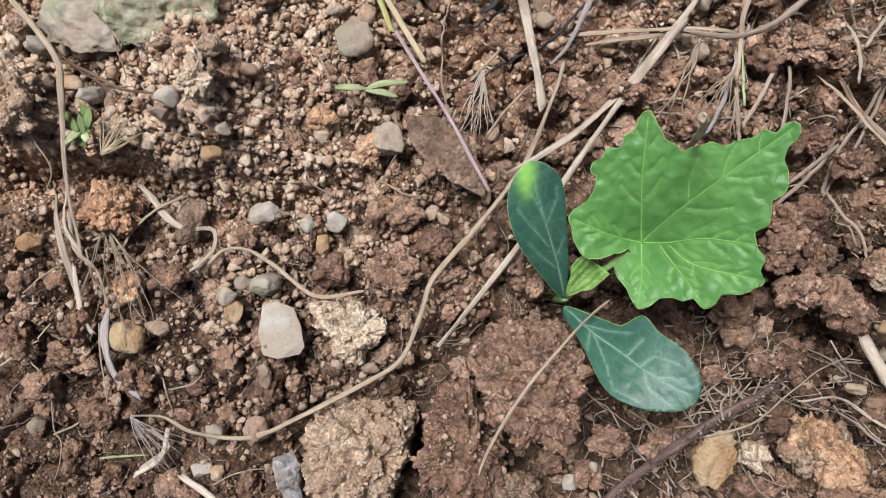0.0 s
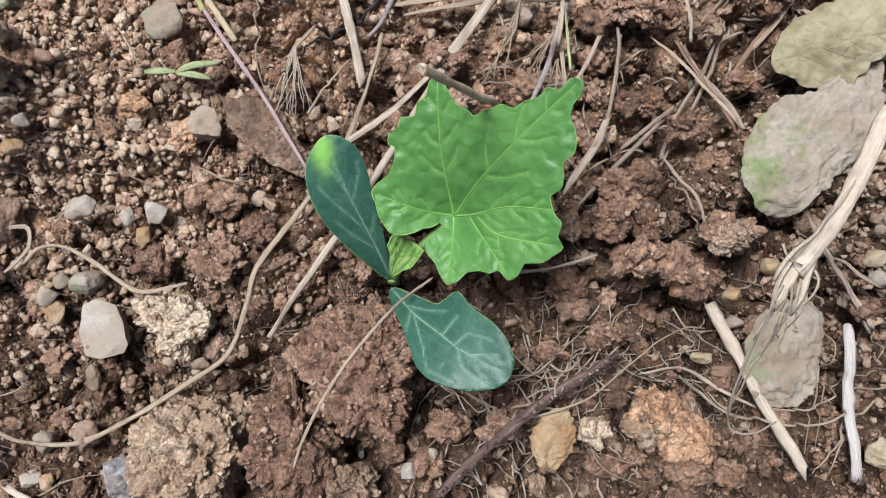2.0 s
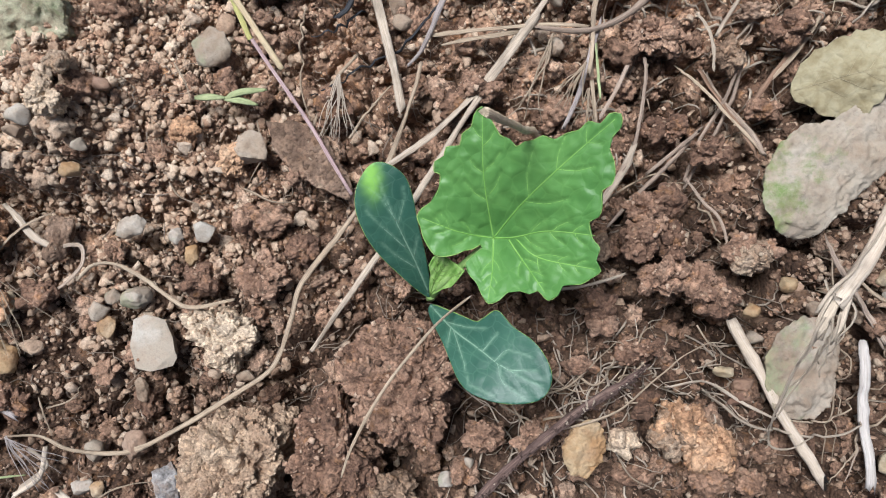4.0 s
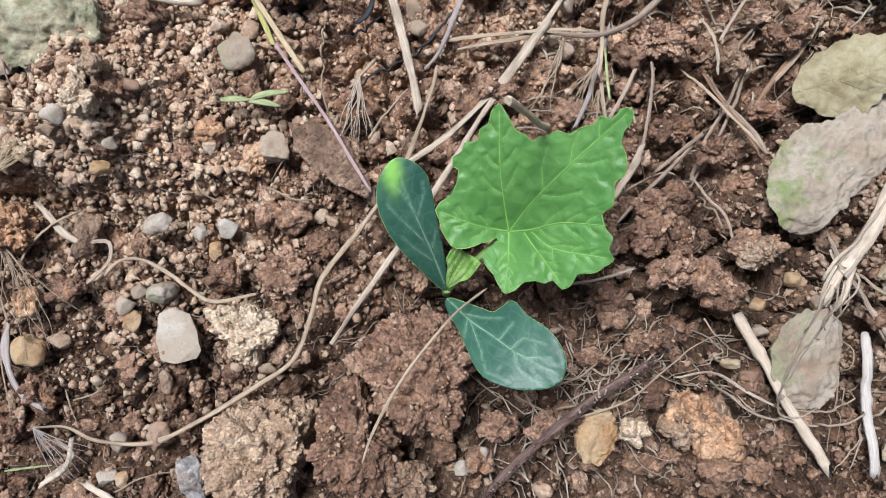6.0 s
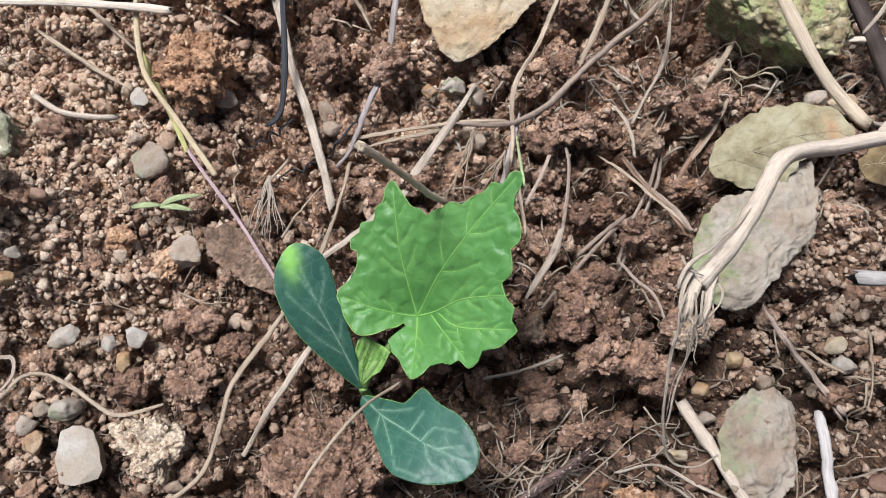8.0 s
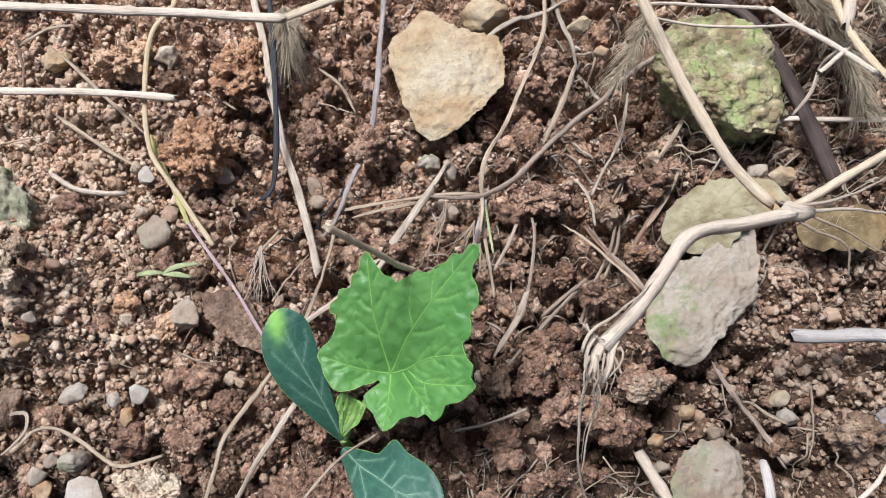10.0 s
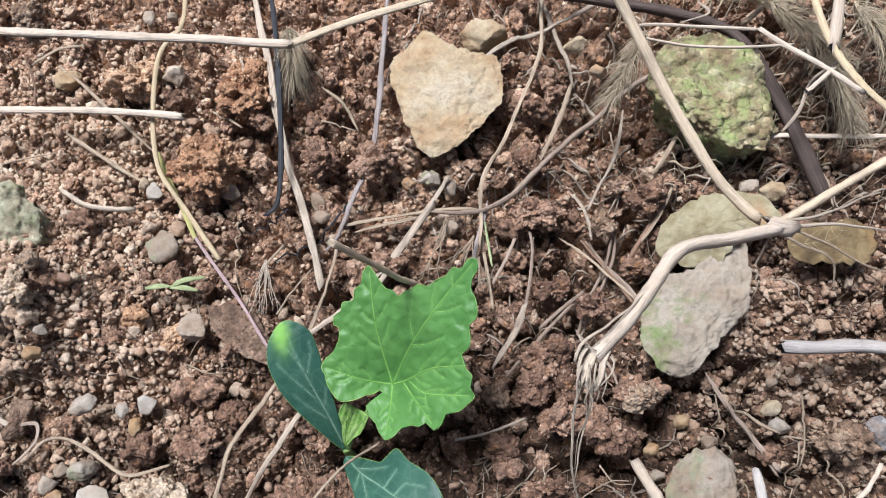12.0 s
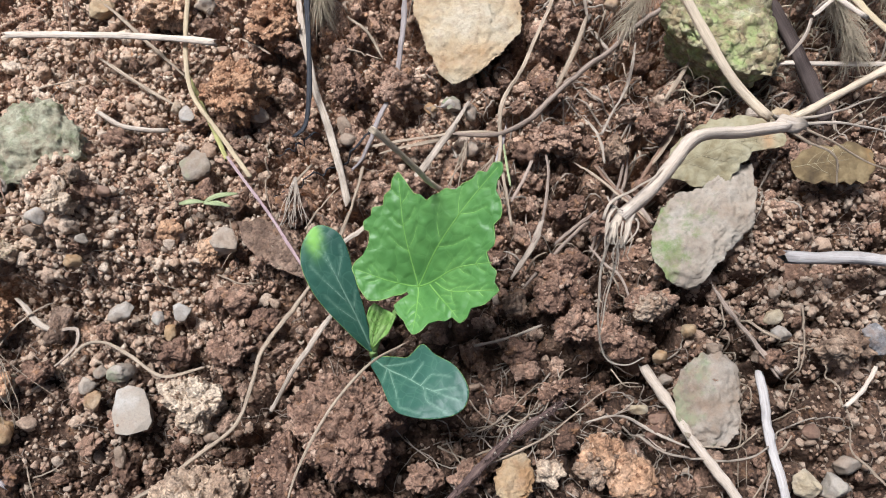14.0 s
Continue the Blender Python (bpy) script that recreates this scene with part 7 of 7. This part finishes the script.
clod("brown", 0.1044, 0.0023, 0.0043, 0.0050, 0.0075, 0.0066, 284)
clod("brown", 0.1294, -0.0009, 0.0019, 0.0084, 0.0050, 0.0062, 285)
clod("brown", 0.1178, -0.0162, -0.0011, 0.0075, 0.0066, 0.0066, 286)
clod("brown", 0.0802, -0.0225, 0.0042, 0.0050, 0.0041, 0.0047, 287)
clod("rust", 0.1126, -0.0643, 0.0031, 0.0087, 0.0097, 0.0075, 288)
clod("brown", 0.0225, 0.101, 0.0062, 0.0071, 0.0082, 0.0076, 289)
clod("brown", 0.0434, 0.0984, 0.0059, 0.0092, 0.0081, 0.0076, 290)
clod("brown", 0.1028, 0.0912, 0.0025, 0.0071, 0.0071, 0.0066, 291)
clod("brown", 0.1025, 0.0712, -0.0009, 0.0110, 0.0080, 0.0066, 292)
clod("brown", 0.1051, 0.04, -0.0027, 0.0080, 0.0054, 0.0066, 293)
clod("brown", 0.1451, 0.0687, 0.0027, 0.0093, 0.0059, 0.0076, 294)
clod("rust", -0.037, 0.0367, 0.0025, 0.0055, 0.0064, 0.005, 295)
clod("rust", -0.0512, 0.0463, 0.0058, 0.0054, 0.0054, 0.005, 296)
clod("brown", -0.0329, 0.0175, 0.0035, 0.0044, 0.0048, 0.0057, 297)
clod("brown", -0.015, 0.006, 0.0041, 0.0048, 0.0060, 0.0062, 298)
clod("brown", -0.0286, -0.0017, 0.0041, 0.0088, 0.0072, 0.0066, 299)
clod("brown", -0.037, 0.0613, 0.0047, 0.0048, 0.0048, 0.0052, 300)
clod("brown", -0.049, -0.0026, 0.0035, 0.0064, 0.0048, 0.0057, 301)
clod("rust", -0.1199, 0.0173, 0.0077, 0.0109, 0.0091, 0.008, 302)
clod("brown", -0.1022, -0.0045, 0.0043, 0.0069, 0.0048, 0.0062, 303)
clod("brown", -0.1152, -0.0391, 0.0012, 0.0057, 0.0074, 0.0057, 304)
clod("brown", -0.1271, -0.0502, 0.0023, 0.0066, 0.0057, 0.0052, 305)
clod("brown", -0.1311, -0.0211, 0.0058, 0.0065, 0.0065, 0.0057, 306)
clod("brown", -0.151, -0.0247, 0.0073, 0.0048, 0.0064, 0.0057, 307)
clod("brown", -0.1447, -0.0415, 0.0048, 0.0065, 0.0065, 0.0057, 308)
clod("brown", -0.0714, -0.0251, -0.0002, 0.0049, 0.0066, 0.0047, 309)
clod("brown", -0.0023, 0.0517, 0.0044, 0.0080, 0.0080, 0.0066, 310)
clod("brown", 0.0217, -0.0239, 0.0084, 0.0055, 0.0062, 0.0066, 311)
clod("brown", 0.0794, -0.0169, 0.0040, 0.0068, 0.0058, 0.0062, 312)
clod("brown", 0.0998, -0.0079, 0.0042, 0.0078, 0.0071, 0.0071, 313)
clod("brown", 0.0962, 0.0134, 0.0048, 0.0078, 0.0071, 0.0071, 314)
clod("brown", 0.1125, -0.0116, 0.0009, 0.0058, 0.0072, 0.0066, 315)
clod("brown", 0.1191, 0.0318, -0.0011, 0.0073, 0.0058, 0.0066, 316)
clod("brown", 0.0444, 0.0549, 0.0044, 0.0079, 0.0063, 0.0066, 317)
clod("brown", 0.0334, -0.069, 0.0040, 0.0063, 0.0049, 0.0057, 318)
clod("brown", 0.0552, -0.0575, 0.0060, 0.0055, 0.0062, 0.0052, 319)
clod("tan", 0.1006, -0.0575, 0.0065, 0.0062, 0.0084, 0.0076, 320)
clod("brown", 0.0405, -0.0562, 0.0043, 0.0063, 0.0063, 0.0057, 321)
root_hairs([(0.0328, -0.0799, 0.01), (0.0447, -0.0692, 0.0101), (0.0573, -0.058, 0.0126), (0.071, -0.0476, 0.018), (0.0833, -0.041, 0.0158), (0.0928, -0.0352, 0.0115)], 150, 0.0032, hairy_root, 4)


def side_roots(line, count, long, parent, seed):
    """Pale rootlets that leave a root on both sides and wander over the soil."""
    rnd = random.Random(seed)
    fine = catmull(line, 0.001)
    for k in range(count):
        i = rnd.randrange(6, len(fine) - 2)
        p, go = fine[i].copy(), (fine[i + 1] - fine[i]).normalized()
        a = math.atan2(go.y, go.x) + rnd.choice((1, -1)) * rnd.uniform(0.3, 1.3)
        if rnd.random() < 0.3:
            a += math.pi
        ln, pts, turn = long * rnd.uniform(0.5, 1.3), [], rnd.uniform(-0.25, 0.25)
        for step in range(7):
            pts.append(tuple(p))
            a += turn + rnd.gauss(0, 0.28)
            p = p + Vector((math.cos(a), math.sin(a), 0)) * ln / 6
            p.z = float(ground(p.x, p.y)) + 0.0025 + 0.004 * rnd.random()
        straw("bone", pts, rnd.uniform(0.00024, 0.00044), parent, "rootlet")


side_roots([(0.0328, -0.0799, 0.01), (0.0447, -0.0692, 0.0101), (0.0573, -0.058, 0.0126), (0.071, -0.0476, 0.018), (0.0833, -0.041, 0.0158), (0.0928, -0.0352, 0.0115)], 26, 0.030, hairy_root, 8)

rock("pale", -0.1259, 0.08, 0.0098, 0.016, 0.014, 0.011, 323, [(-16.0, -3.5), (-12.2, -10.1), (-1.1, -13.9), (12.7, -14.0), (16.0, -5.4), (11.3, 7.4), (-2.0, 14.0), (-12.6, 11.9)])
clod("tan", -0.147, 0.0769, 0.0128, 0.0060, 0.0048, 0.0066, 324)
rock("pale", -0.1425, 0.07, 0.0128, 0.004, 0.0032, 0.0045, 325)
rock("green", -0.1531, 0.0647, 0.0136, 0.004, 0.0039, 0.0045, 326)
straw("pale", [(-0.0964, 0.0099, 0.005), (-0.0909, 0.0112, 0.0046), (-0.0872, 0.0103, 0.0044), (-0.0875, 0.0047, 0.0045), (-0.0929, -0.0008, 0.0042), (-0.0957, -0.0027, 0.004)], 0.0009)
straw("grey", [(-0.1115, 0.0247, 0.0094), (-0.1074, 0.0211, 0.008), (-0.1017, 0.0148, 0.0058), (-0.0964, 0.0112, 0.005)], 0.00129)
straw("tan", [(-0.1257, 0.0074, 0.0087), (-0.1197, 0.0102, 0.0077), (-0.1135, 0.013, 0.0069)], 0.00055)
straw("tan", [(-0.1283, 0.0047, 0.009), (-0.127, -0.0027, 0.0078), (-0.1248, -0.01, 0.0064)], 0.00037)
straw("grey", [(-0.1339, 0.0245, 0.0129), (-0.1337, 0.0119, 0.0113), (-0.1284, 0.0028, 0.0088)], 0.00072)
